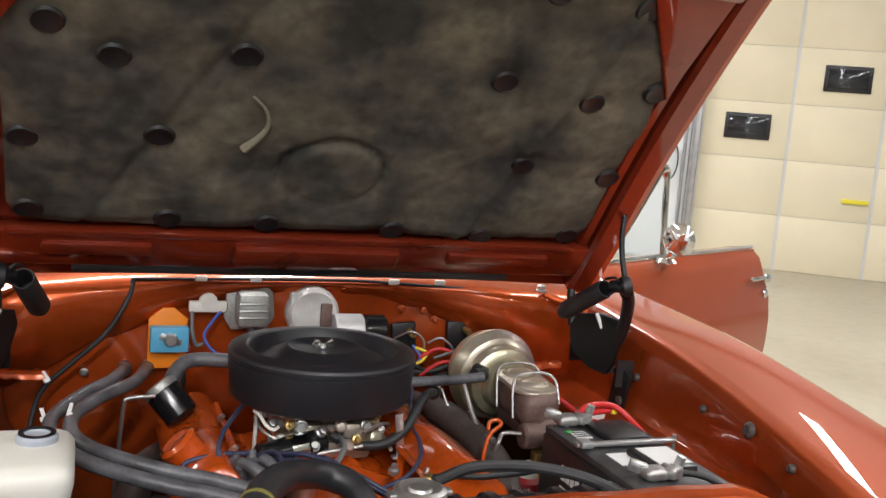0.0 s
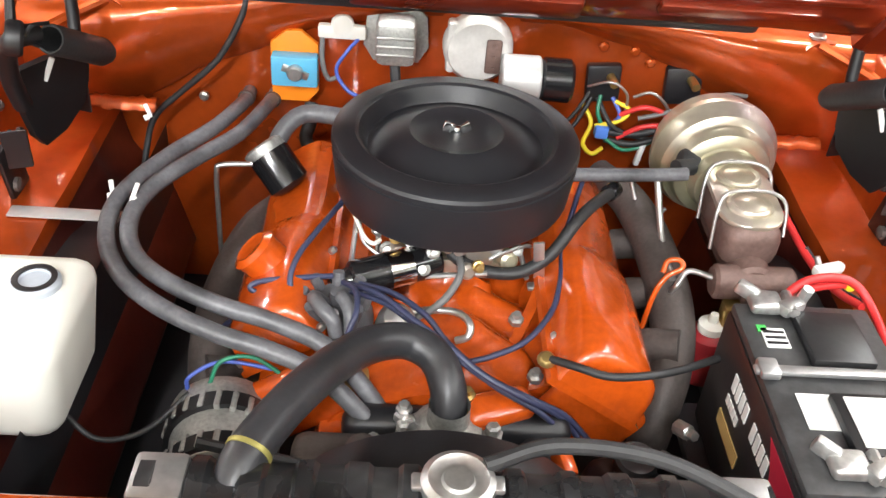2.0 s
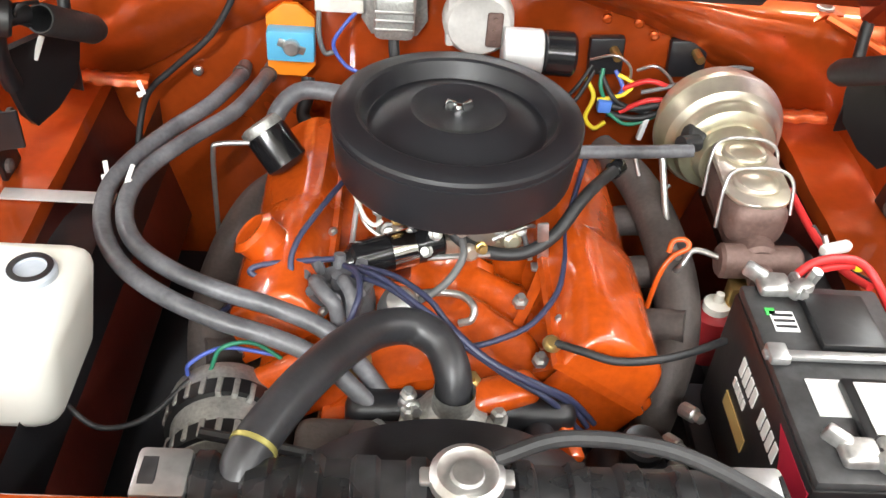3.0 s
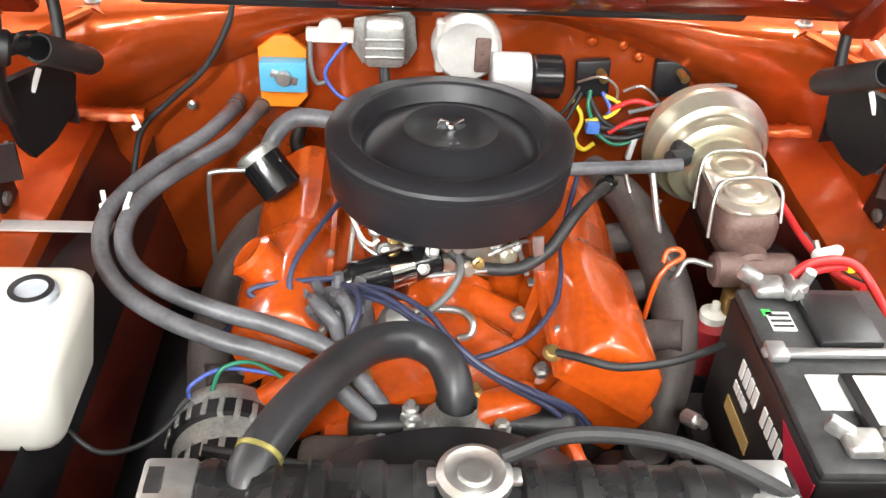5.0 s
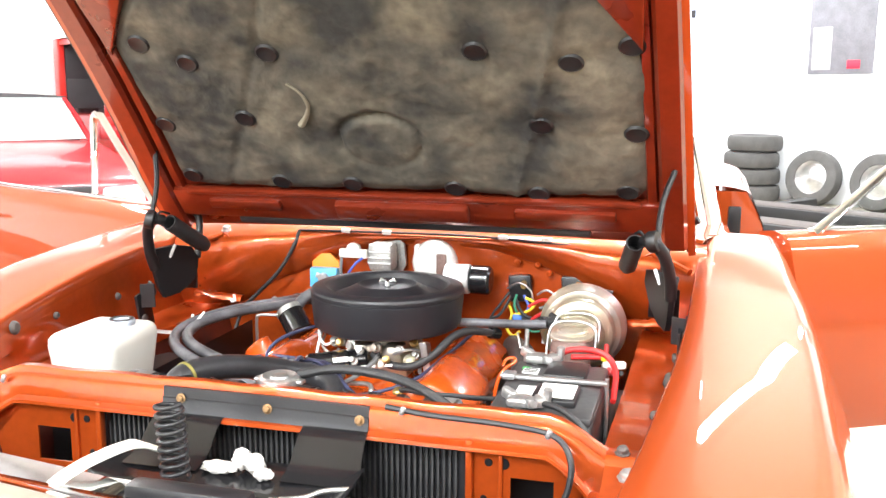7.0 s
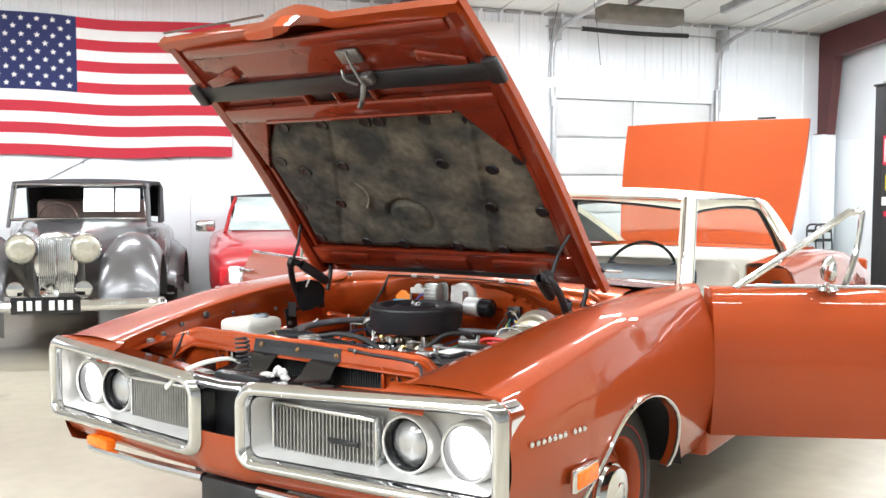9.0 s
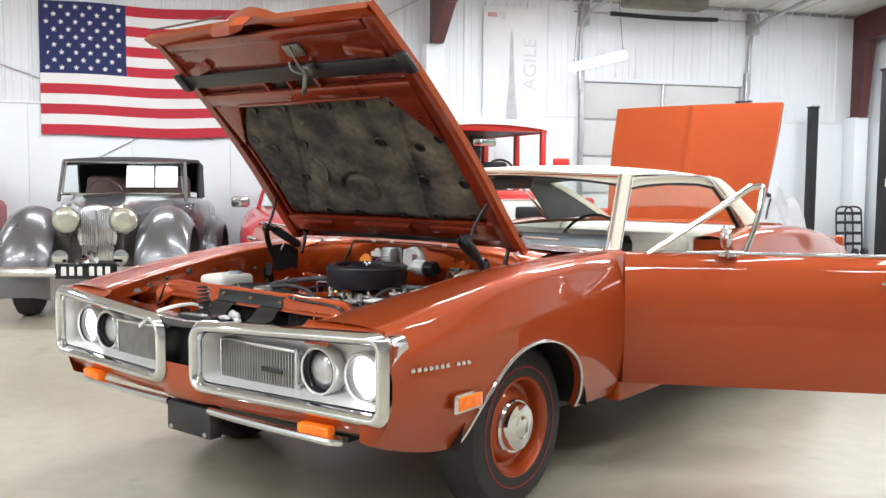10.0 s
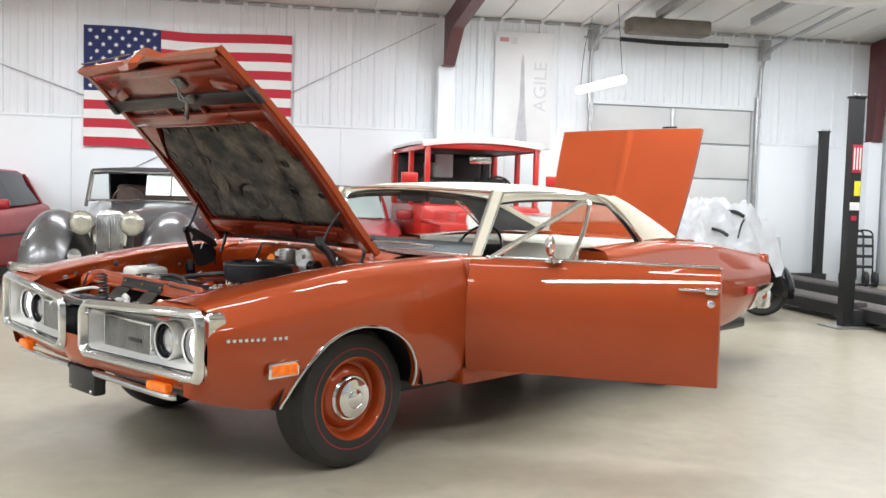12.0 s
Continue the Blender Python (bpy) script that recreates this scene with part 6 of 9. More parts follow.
for k, (x, y, z, r, h, m) in enumerate(((-0.1, 0.03, 0.76, 0.011, 0.02, steel), (-0.075, -0.005, 0.772, 0.009, 0.016, brass), (-0.05, 0.005, 0.765, 0.013, 0.014, steel), (-0.085, 0.015, 0.735, 0.012, 0.022, cast_alu), (-0.02, -0.02, 0.76, 0.01, 0.018, steel), (0.02, -0.015, 0.77, 0.012, 0.02, zinc), (0.07, -0.005, 0.765, 0.011, 0.016, steel), (0.095, 0.02, 0.775, 0.01, 0.02, brass), (0.105, 0.01, 0.75, 0.009, 0.018, cast_alu), (-0.11, 0.06, 0.775, 0.009, 0.02, steel), (0.045, -0.03, 0.748, 0.009, 0.016, brass), (-0.03, -0.028, 0.735, 0.01, 0.02, cast_alu))):
    bm = bmesh.new()
    lathe(bm, [(0, 0), (r, 0), (r, h * 0.4), (r * 0.65, h * 0.5), (r * 0.65, h), (0, h * 1.05)], (x, y, z), (0.25 * math.sin(k * 2.1), -1, 0.4 + 0.3 * math.cos(k * 1.7)), 10)
    engine_part("carburettor_fitting", bm, m, parent=carb)
for pts, m in (([(-0.135, 0.02, 0.792), (-0.128, 0.0, 0.79), (-0.118, -0.012, 0.775), (-0.105, -0.018, 0.768), (-0.095, -0.01, 0.77)], ceramic), ([(-0.13, 0.04, 0.775), (-0.12, 0.0, 0.76), (-0.09, -0.02, 0.748), (-0.05, -0.03, 0.752)], steel), ([(0.06, -0.03, 0.76), (0.09, -0.02, 0.77), (0.115, 0.0, 0.765), (0.125, 0.02, 0.75)], steel)):
    bm = bmesh.new()
    tube(bm, pts, 0.0032, 7, 5)
    engine_part("link_rod", bm, m, parent=carb)
bm = bmesh.new()
box(bm, (0.134, -0.022, 0.75), (0.016, 0.005, 0.085), 0.002, pose(0, 0, 0, 6, -8))
box(bm, (0.134, -0.018, 0.705), (0.022, 0.016, 0.006), 0.002)
engine_part("throttle_bracket", bm, steel, "grey metal bracket")

bm = bmesh.new()
AC = (0.006, 0.1, 0)
lathe(bm, [(0.05, 0.795), (0.15, 0.795), (0.164, 0.796), (0.171, 0.8), (0.1735, 0.806), (0.179, 0.858), (0.1795, 0.872), (0.1775, 0.873), (0.1775, 0.8765), (0.1805, 0.8775), (0.1805, 0.883), (0.178, 0.888), (0.1715, 0.8915), (0.16, 0.893), (0.147, 0.8935), (0.1415, 0.891), (0.1355, 0.882), (0.132, 0.8735), (0.1285, 0.868), (0.1245, 0.868), (0.119, 0.8695), (0.1, 0.8785), (0.084, 0.8865), (0.0735, 0.892), (0.0685, 0.8935), (0.0655, 0.892), (0.058, 0.8865), (0.04, 0.882), (0.02, 0.8805), (0, 0.8805)], AC, (0, 0, 1), 96)
lathe(bm, [(0.05, 0.797), (0.05, 0.776), (0.058, 0.772), (0.058, 0.77), (0.03, 0.77)], AC, (0, 0, 1), 32)
cleaner = engine_part("air_cleaner", bm, crackle_black, "round satin black air cleaner housing", 25)
bm = bmesh.new()
lathe(bm, [(0.008, 0.878), (0.008, 0.89), (0.005, 0.898), (0, 0.9)], AC, (0, 0, 1), 10)
for sx in (-1, 1):
    box(bm, (AC[0] + sx * 0.013, AC[1], 0.897), (0.016, 0.005, 0.016), 0.002, pose(0, 0, 0, 0, sx * -25, 20))
engine_part("wing_nut", bm, chrome, "shiny wing nut", parent=cleaner)

# coil, distributor, fuel filter, breather
bm = bmesh.new()
a, b = Vector((-0.135, -0.05, 0.725)), Vector((-0.01, 0.0, 0.735))
cyl(bm, a, b, 0.027, 24, bevel=0.004)
cyl(bm, a - (b - a).normalized() * 0.03, a, 0.012, 16, 0.02)
coil = engine_part("ignition_coil", bm, gloss_black, "black cylindrical ignition coil")
bm = bmesh.new()
cyl(bm, a.lerp(b, 0.42), a.lerp(b, 0.68), 0.0278, 24)
box(bm, a.lerp(b, 0.55) + Vector((0, 0.0, -0.04)), (0.035, 0.03, 0.06), 0.005)
engine_part("coil_clamp", bm, chrome, "bright coil clamp", parent=coil)
bm = bmesh.new()
lathe(bm, [(0.045, -0.06), (0.052, -0.012), (0.052, 0.01), (0.04, 0.03), (0, 0.035)], (-0.15, -0.1, 0.695), (0, -0.2, 1), 20)
distributor = engine_part("distributor_cap", bm, hose_rubber, "dark grey distributor cap with boots")
for k in range(9):
    a2 = 2 * math.pi * k / 8
    r = 0.03 if k < 8 else 0
    bm = bmesh.new()
    cyl(bm, (-0.15 + r * math.cos(a2), -0.1 + r * math.sin(a2), 0.708), (-0.15 + 1.5 * r * math.cos(a2), -0.105 + 1.5 * r * math.sin(a2), 0.748), 0.012, 10, 0.008)
    engine_part("wire_boot", bm, hose_rubber, parent=distributor)
bm = bmesh.new()
lathe(bm, [(0.02, -0.03), (0.036, -0.02), (0.038, 0.0), (0.036, 0.015), (0.025, 0.024), (0, 0.026)], (-0.135, -0.17, 0.645), (0, -0.3, 1), 18)
engine_part("distributor_body", bm, brass, "tan stained metal body")
bm = bmesh.new()
lathe(bm, [(0, -0.028), (0.024, -0.026), (0.027, -0.01), (0.027, 0.016), (0.02, 0.026), (0.007, 0.03), (0, 0.03)], (-0.068, -0.112, 0.7), (0.2, -0.5, 1), 24)
engine_part("fuel_filter", bm, steel, "silver canister fuel filter")
bm = bmesh.new()
a, b = Vector((-0.29, 0.19, 0.79)), Vector((-0.245, 0.163, 0.738))
lathe(bm, [(0, -0.002), (0.028, -0.002), (0.033, 0.002), (0.034, 0.008), (0.034, (b - a).length - 0.004), (0.031, (b - a).length), (0.02, (b - a).length + 0.006), (0, (b - a).length + 0.006)], a, b - a, 28)
breather = engine_part("breather", bm, gloss_black, "black oil breather canister")
bm = bmesh.new()
lathe(bm, [(0.0345, 0.012), (0.0355, 0.006), (0.034, -0.002), (0.026, -0.0055), (0.017, -0.006), (0, -0.006)], a, b - a, 28)
engine_part("breather_cap", bm, cast_alu, "grey metal breather top", 40, breather)
bm = bmesh.new()
tube(bm, [(-0.275, 0.185, 0.78), (-0.262, 0.205, 0.81), (-0.24, 0.225, 0.828), (-0.21, 0.232, 0.832), (-0.15, 0.22, 0.832)], 0.0145, 14, 8)
engine_part("breather_hose", bm, hose_rubber, "grey breather hose", 60)
bm = bmesh.new()
prism(bm, [(-0.068, -0.012), (-0.045, -0.03), (0.03, -0.036), (0.066, -0.022), (0.072, 0.004), (0.05, 0.022), (-0.03, 0.034), (-0.062, 0.014)], (0.006, -0.27, 0.652), (1, 0, 0), (0, 1, 0.15), 0.016, 0.003)
lathe(bm, [(0.046, 0), (0.044, 0.012), (0.0275, 0.022), (0.0265, 0.05)], (0.006, -0.268, 0.662), (0, 0, 1), 24)
for k in (-0.055, 0.058):
    lathe(bm, [(0.01, 0), (0.01, 0.012), (0.006, 0.015), (0, 0.015)], (0.006 + k, -0.272, 0.667), (0, 0, 1), 6)
thermostat = engine_part("thermostat_housing", bm, cast_alu, "cast metal thermostat housing")
hose = [(-0.222, -0.488, 0.79), (-0.21, -0.45, 0.815), (-0.178, -0.375, 0.812), (-0.138, -0.29, 0.79), (-0.098, -0.225, 0.765), (-0.052, -0.198, 0.75), (-0.014, -0.212, 0.738), (0.004, -0.245, 0.715), (0.006, -0.268, 0.68)]
bm = bmesh.new()
tube(bm, hose, 0.0238, 20, 8)
engine_part("radiator_hose", bm, top_hose_rubber, "thick dark rubber radiator hose", 60)
for p, d in ((Vector((-0.208, -0.446, 0.816)), (0.3, 0.88, 0.2)), (Vector(hose[-1]) + Vector((0, 0.004, 0.012)), (0, 0.3, 1))):
    bm = bmesh.new()
    lathe(bm, [(0.0232, -0.003), (0.0254, -0.0025), (0.0254, 0.0025), (0.0232, 0.003)], p, d, 24)
    engine_part("hose_clamp", bm, mat("yellow_clamp", (0.34, 0.3, 0.09), 0.4, 0.5, vary=0.25), "yellow zinc hose clamp")
for path in ([(-0.345, 0.4, 0.775), (-0.347, 0.36, 0.778), (-0.376, 0.25, 0.787), (-0.42, 0.165, 0.79), (-0.46, 0.09, 0.785), (-0.478, 0.024, 0.78), (-0.468, -0.052, 0.775), (-0.429, -0.122, 0.77), (-0.369, -0.168, 0.76), (-0.295, -0.195, 0.745), (-0.225, -0.207, 0.73), (-0.165, -0.222, 0.71), (-0.1, -0.25, 0.66), (-0.05, -0.28, 0.6)],
             [(-0.3, 0.4, 0.775), (-0.303, 0.36, 0.78), (-0.333, 0.23, 0.79), (-0.383, 0.14, 0.795), (-0.427, 0.072, 0.79), (-0.445, 0.013, 0.785), (-0.438, -0.048, 0.78), (-0.408, -0.098, 0.775), (-0.355, -0.132, 0.765), (-0.29, -0.15, 0.75), (-0.217, -0.162, 0.735), (-0.15, -0.185, 0.715), (-0.09, -0.22, 0.66), (-0.04, -0.26, 0.6)]):
    bm = bmesh.new()
    tube(bm, path, 0.0123, 14, 8)
    engine_part("heater_hose", bm, hose_rubber, "grey heater hose running to the firewall", 60)
    bm = bmesh.new()
    lathe(bm, [(0.0125, -0.004), (0.0148, -0.003), (0.0148, 0.003), (0.0125, 0.004)], Vector(path[0]) + Vector((-0.002, -0.03, 0.002)), (0.1, 1, 0), 14)
    engine_part("hose_clamp", bm, iron)


def wire(name, points, r, material, label="", parent=None):
    bm = bmesh.new()
    tube(bm, points, r, 7, 7)
    return part(name, bm, material, parent or car, label, 60)


for pts in ([(-0.158, -0.067, 0.745), (-0.209, -0.085, 0.752), (-0.256, -0.087, 0.744), (-0.267, -0.093, 0.735), (-0.234, -0.098, 0.725), (-0.202, -0.097, 0.71), (-0.19, -0.1, 0.68)],
            [(-0.142, -0.08, 0.745), (-0.123, -0.119, 0.765), (-0.118, -0.158, 0.765), (-0.125, -0.179, 0.75), (-0.135, -0.185, 0.72), (-0.14, -0.18, 0.68)],
            [(-0.134, -0.082, 0.745), (-0.087, -0.125, 0.762), (-0.043, -0.174, 0.765), (0.001, -0.202, 0.75), (0.045, -0.23, 0.73), (0.096, -0.247, 0.71), (0.153, -0.241, 0.67), (0.19, -0.24, 0.62)],
            [(-0.119, -0.081, 0.745), (-0.073, -0.11, 0.755), (-0.028, -0.152, 0.755), (0.003, -0.182, 0.735), (0.054, -0.22, 0.715), (0.112, -0.241, 0.7), (0.16, -0.239, 0.67), (0.2, -0.235, 0.62)],
            [(-0.13, -0.095, 0.742), (-0.08, -0.13, 0.752), (-0.03, -0.178, 0.75), (0.02, -0.215, 0.735), (0.07, -0.238, 0.712), (0.13, -0.25, 0.68), (0.18, -0.25, 0.62)],
            [(0.216, 0.161, 0.79), (0.195, 0.098, 0.77), (0.172, 0.018, 0.755), (0.162, -0.053, 0.75), (0.145, -0.113, 0.74), (0.107, -0.165, 0.73), (0.063, -0.186, 0.72), (0.03, -0.195, 0.715)],
            [(-0.15, 0.06, 0.79), (-0.165, 0.02, 0.792), (-0.185, -0.03, 0.79), (-0.204, -0.07, 0.78), (-0.212, -0.1, 0.76), (-0.2, -0.125, 0.73), (-0.185, -0.13, 0.7)],
            [(-0.175, -0.12, 0.72), (-0.22, -0.14, 0.735), (-0.27, -0.13, 0.72), (-0.31, -0.09, 0.66), (-0.315, -0.06, 0.62)]):
    wire("ignition_wire", pts, 0.0042, wire_navy, "navy ignition wire")
for pts, r in (([(-0.16, -0.105, 0.72), (-0.178, -0.115, 0.745), (-0.168, -0.14, 0.752), (-0.15, -0.155, 0.74), (-0.145, -0.16, 0.72)], 0.0105), ([(-0.13, -0.1, 0.725), (-0.14, -0.12, 0.752), (-0.128, -0.145, 0.75), (-0.125, -0.16, 0.725)], 0.01), ([(-0.18, -0.125, 0.715), (-0.205, -0.135, 0.722), (-0.215, -0.15, 0.705), (-0.205, -0.16, 0.685)], 0.0095)):
    wire("wire_boot", pts, r, hose_rubber, "grey rubber wire boot")
wire("vacuum_hose", [(0.017, 0.0, 0.75), (0.021, -0.045, 0.745), (0.005, -0.076, 0.73), (-0.017, -0.092, 0.715), (-0.045, -0.1, 0.7)], 0.0055, wire_grey)
wire("crankcase_hose", [(0.005, -0.006, 0.752), (0.03, -0.017, 0.738), (0.071, -0.025, 0.732), (0.111, -0.026, 0.738), (0.15, -0.014, 0.762), (0.185, 0.02, 0.796), (0.215, 0.06, 0.802), (0.254, 0.124, 0.785)], 0.0095, rubber, "black rubber hose")
bm = bmesh.new()
cyl(bm, (0.248, 0.118, 0.786), (0.265, 0.146, 0.778), 0.0135, 14, bevel=0.003)
part("hose_elbow", bm, gloss_black, car, "black hose elbow")
wire("booster_hose", [(0.15, 0.14, 0.8), (0.24, 0.145, 0.803), (0.31, 0.15, 0.804), (0.375, 0.155, 0.807)], 0.011, hose_rubber, "grey vacuum hose to the brake booster")
wire("ground_cable", [(0.135, -0.208, 0.74), (0.163, -0.23, 0.75), (0.203, -0.247, 0.752), (0.254, -0.24, 0.75), (0.304, -0.217, 0.742), (0.36, -0.185, 0.735)], 0.0055, rubber)
bm = bmesh.new()
lathe(bm, [(0, 0.008), (0.008, 0.007), (0.012, 0.003), (0.013, 0)], (0.13, -0.205, 0.736), (0, -0.3, 1), 12)
part("cable_lug", bm, brass, car)
wire("fuel_line", [(-0.05, -0.085, 0.7), (-0.016, -0.079, 0.702), (0.019, -0.086, 0.705), (0.036, -0.106, 0.704), (0.034, -0.12, 0.692), (0.018, -0.118, 0.682)], 0.0055, steel, "bare metal fuel line")
wire("dipstick", [(0.29, -0.06, 0.64), (0.302, -0.045, 0.72), (0.317, -0.036, 0.75), (0.337, -0.033, 0.765), (0.334, -0.024, 0.772), (0.318, -0.022, 0.768), (0.311, -0.033, 0.755)], 0.0042, engine_paint, "orange dipstick with looped handle")
wire("dipstick_tube", [(-0.368, 0.175, 0.55), (-0.36, 0.15, 0.7), (-0.355, 0.14, 0.77), (-0.347, 0.14, 0.784), (-0.3, 0.145, 0.786)], 0.004, steel)
bm = bmesh.new()
box(bm, (-0.11, -0.33, 0.6), (0.03, 0.02, 0.2), 0.008, pose(0, 0, 0, 0, 28))
box(bm, (-0.06, -0.35, 0.6), (0.02, 0.02, 0.16), 0.006, pose(0, 0, 0, 0, -30))
engine_part("accessory_bracket", bm, iron)

# water pump, pulleys and belts at the front of the engine
bm = bmesh.new()
box(bm, (-0.07, -0.3, 0.595), (0.24, 0.07, 0.13), 0.02, segments=3)
box(bm, (0.09, -0.31, 0.58), (0.12, 0.06, 0.1), 0.02, segments=3)
cyl(bm, (-0.1, -0.3, 0.66), (-0.1, -0.34, 0.68), 0.022, 16, bevel=0.004)
engine_part("water_pump", bm, iron, "dark cast water pump")
bm = bmesh.new()
box(bm, (0.02, -0.245, 0.6), (0.3, 0.05, 0.14), 0.02, segments=3)
cyl(bm, (0.12, -0.27, 0.64), (0.12, -0.3, 0.645), 0.02, 14, bevel=0.003)
engine_part("timing_cover", bm, satin_black, "black timing cover")
bm = bmesh.new()
box(bm, (0.155, -0.285, 0.635), (0.022, 0.06, 0.03), 0.004, pose(0, 0, 0, 0, 20, 10))
engine_part("pump_bracket", bm, engine_paint, "small orange pump bracket")
for k, (x, y, z) in enumerate(((0.3, -0.24, 0.6), (0.318, -0.22, 0.64), (0.31, -0.26, 0.57), (-0.02, -0.29, 0.65), (-0.09, -0.285, 0.66), (-0.055, -0.25, 0.668))):
    bm = bmesh.new()
    cyl(bm, (x, y, z), (x + 0.012, y - 0.02, z + 0.008), 0.011, 10, bevel=0.002)
    lathe(bm, [(0.007, 0), (0.007, 0.012), (0, 0.013)], (x + 0.012, y - 0.02, z + 0.008), (0.4, -1, 0.5), 6)
    engine_part("pipe_fitting", bm, brass if k == 3 else steel, "bare metal pipe fitting")
for x, z, rad in ((0.0, 0.575, 0.075), (0.2, 0.6, 0.06), (-0.17, 0.64, 0.045)):
    bm = bmesh.new()
    lathe(bm, [(0, 0), (rad * 0.8, 0), (rad, 0.004), (rad, 0.01), (rad * 0.88, 0.016), (rad, 0.022), (rad, 0.028), (rad * 0.7, 0.03), (rad * 0.6, 0.02), (0, 0.02)], (x, -0.345, z), (0, -1, 0), 32)
    engine_part("belt_pulley", bm, iron, "dark steel belt pulley")
for pts in ([(0.0, -0.361, 0.65), (0.2, -0.361, 0.66), (0.262, -0.361, 0.6), (0.2, -0.361, 0.54), (0.0, -0.361, 0.5), (-0.075, -0.361, 0.575), (0.0, -0.361, 0.65)], [(-0.29, -0.35, 0.715), (-0.17, -0.355, 0.69), (0.0, -0.37, 0.655), (0.076, -0.37, 0.58), (0.0, -0.37, 0.5), (-0.29, -0.35, 0.58)]):
    bm = bmesh.new()
    tube(bm, pts, 0.007, 8, 6)
    engine_part("drive_belt", bm, rubber, "black rubber drive belt")

# alternator with slotted end
bm = bmesh.new()
C = Vector((-0.285, -0.262, 0.6))
lathe(bm, [(0, -0.075), (0.05, -0.075), (0.068, -0.068), (0.074, -0.05), (0.072, -0.02), (0.068, -0.015), (0.068, 0.03), (0.072, 0.035), (0.068, 0.06), (0.05, 0.068), (0, 0.07)], C, (0.15, -1, 0), 36)
alternator = engine_part("alternator", bm, cast_alu, "bare aluminium alternator")
for dy in (-0.045, 0.022):
    bm = bmesh.new()
    lathe(bm, [(0.06, -0.013), (0.0755, -0.012), (0.0755, 0.012), (0.06, 0.013)], C + Vector((-0.15 * dy, dy, 0)), (0.15, -1, 0), 36)
    engine_part("cooling_slot", bm, pad_hole, parent=alternator)
    for k in range(22):
        a2 = 2 * math.pi * k / 22
        bm = bmesh.new()
        box(bm, C + Vector((0.07 * math.sin(a2) - 0.15 * dy, dy, 0.07 * math.cos(a2))), (0.008, 0.028, 0.014), 0.002, pose(0, 0, 0, 0, math.degrees(a2)))
        engine_part("cooling_fin", bm, cast_alu, parent=alternator)
bm = bmesh.new()
lathe(bm, [(0.02, 0), (0.062, 0), (0.062, 0.01), (0.05, 0.012), (0.045, 0.02), (0.05, 0.028), (0.062, 0.03), (0.062, 0.036), (0, 0.036)], C + Vector((0.012, -0.08, 0)), (0.15, -1, 0), 30)
engine_part("pulley", bm, iron, parent=alternator)
wire("alternator_wire", [C + Vector((-0.02, 0.05, 0.07)), (-0.29, -0.2, 0.7), (-0.25, -0.19, 0.7), (-0.2, -0.2, 0.67)], 0.003, wire_green)
wire("alternator_wire", [C + Vector((-0.05, 0.05, 0.06)), (-0.33, -0.21, 0.68), (-0.29, -0.19, 0.69), (-0.22, -0.19, 0.68)], 0.003, wire_blue)
wire("alternator_wire", [(-0.33, -0.22, 0.66), (-0.38, -0.26, 0.63), (-0.44, -0.27, 0.62), (-0.49, -0.25, 0.65)], 0.004, rubber)

# ---- on the firewall ----
bm = bmesh.new()
prism(bm, [(-0.04, -0.062), (0.022, -0.062), (0.04, -0.04), (0.04, 0.045), (0.012, 0.068), (-0.012, 0.068), (-0.04, 0.045)], (-0.262, 0.385, 0.838), (1, 0, 0), (0, 0, 1), 0.012, 0.002)
module = part("ignition_module", bm, module_orange, car, "orange ignition module with a blue heat sink")
bm = bmesh.new()
box(bm, (-0.26, 0.36, 0.843), (0.078, 0.028, 0.054), 0.004)
part("heat_sink", bm, module_blue, module, "light blue heat sink")
bm = bmesh.new()
lathe(bm, [(0.014, 0), (0.014, 0.008), (0.011, 0.012), (0, 0.012)], (-0.258, 0.346, 0.845), (0, -1, 0), 16)
box(bm, (-0.258, 0.345, 0.845), (0.046, 0.004, 0.014), 0.0015, pose(0, 0, 0, 0, 20))
part("transistor", bm, steel, module)
wire("module_lead", [(-0.235, 0.37, 0.775), (-0.235, 0.35, 0.75), (-0.24, 0.33, 0.72), (-0.2, 0.3, 0.7)], 0.012, rubber, "black connector lead", module)
bm = bmesh.new()
box(bm, (-0.182, 0.375, 0.91), (0.08, 0.016, 0.024), 0.004)
lathe(bm, [(0.02, -0.006), (0.02, 0.006), (0.014, 0.009), (0, 0.009)], (-0.182, 0.375, 0.92), (0, -1, 0), 12)
ballast = part("ballast_resistor", bm, ceramic, car, "white ceramic ballast resistor")
wire("ballast_wire", [(-0.215, 0.37, 0.9), (-0.214, 0.36, 0.86), (-0.205, 0.36, 0.83), (-0.19, 0.36, 0.832)], 0.0045, wire_grey, "", ballast)
wire("ballast_wire", [(-0.155, 0.37, 0.9), (-0.175, 0.355, 0.88), (-0.19, 0.35, 0.85), (-0.17, 0.34, 0.82), (-0.14, 0.33, 0.81)], 0.0035, wire_blue, "", ballast)
bm = bmesh.new()
prism(bm, [(-0.038, -0.048), (0.038, -0.048), (0.055, -0.02), (0.05, 0.035), (0.036, 0.048), (-0.036, 0.048), (-0.05, 0.035), (-0.055, -0.02)], (-0.092, 0.395, 0.905), (1, 0, 0), (0, 0, 1), 0.012, 0.002)
box(bm, (-0.092, 0.355, 0.91), (0.066, 0.06, 0.075), 0.012)
regulator = part("voltage_regulator", bm, cast_alu, car, "ribbed grey metal control box")
for z in (0.895, 0.91, 0.925):
    part("rib", box(bmesh.new(), (-0.092, 0.324, z), (0.062, 0.004, 0.004), 0.001), steel, regulator)
bm = bmesh.new()
tube(bm, [(-0.092, 0.345, 0.868), (-0.09, 0.335, 0.85), (-0.085, 0.33, 0.82)], 0.009, 10)
part("regulator_plug", bm, rubber, regulator)
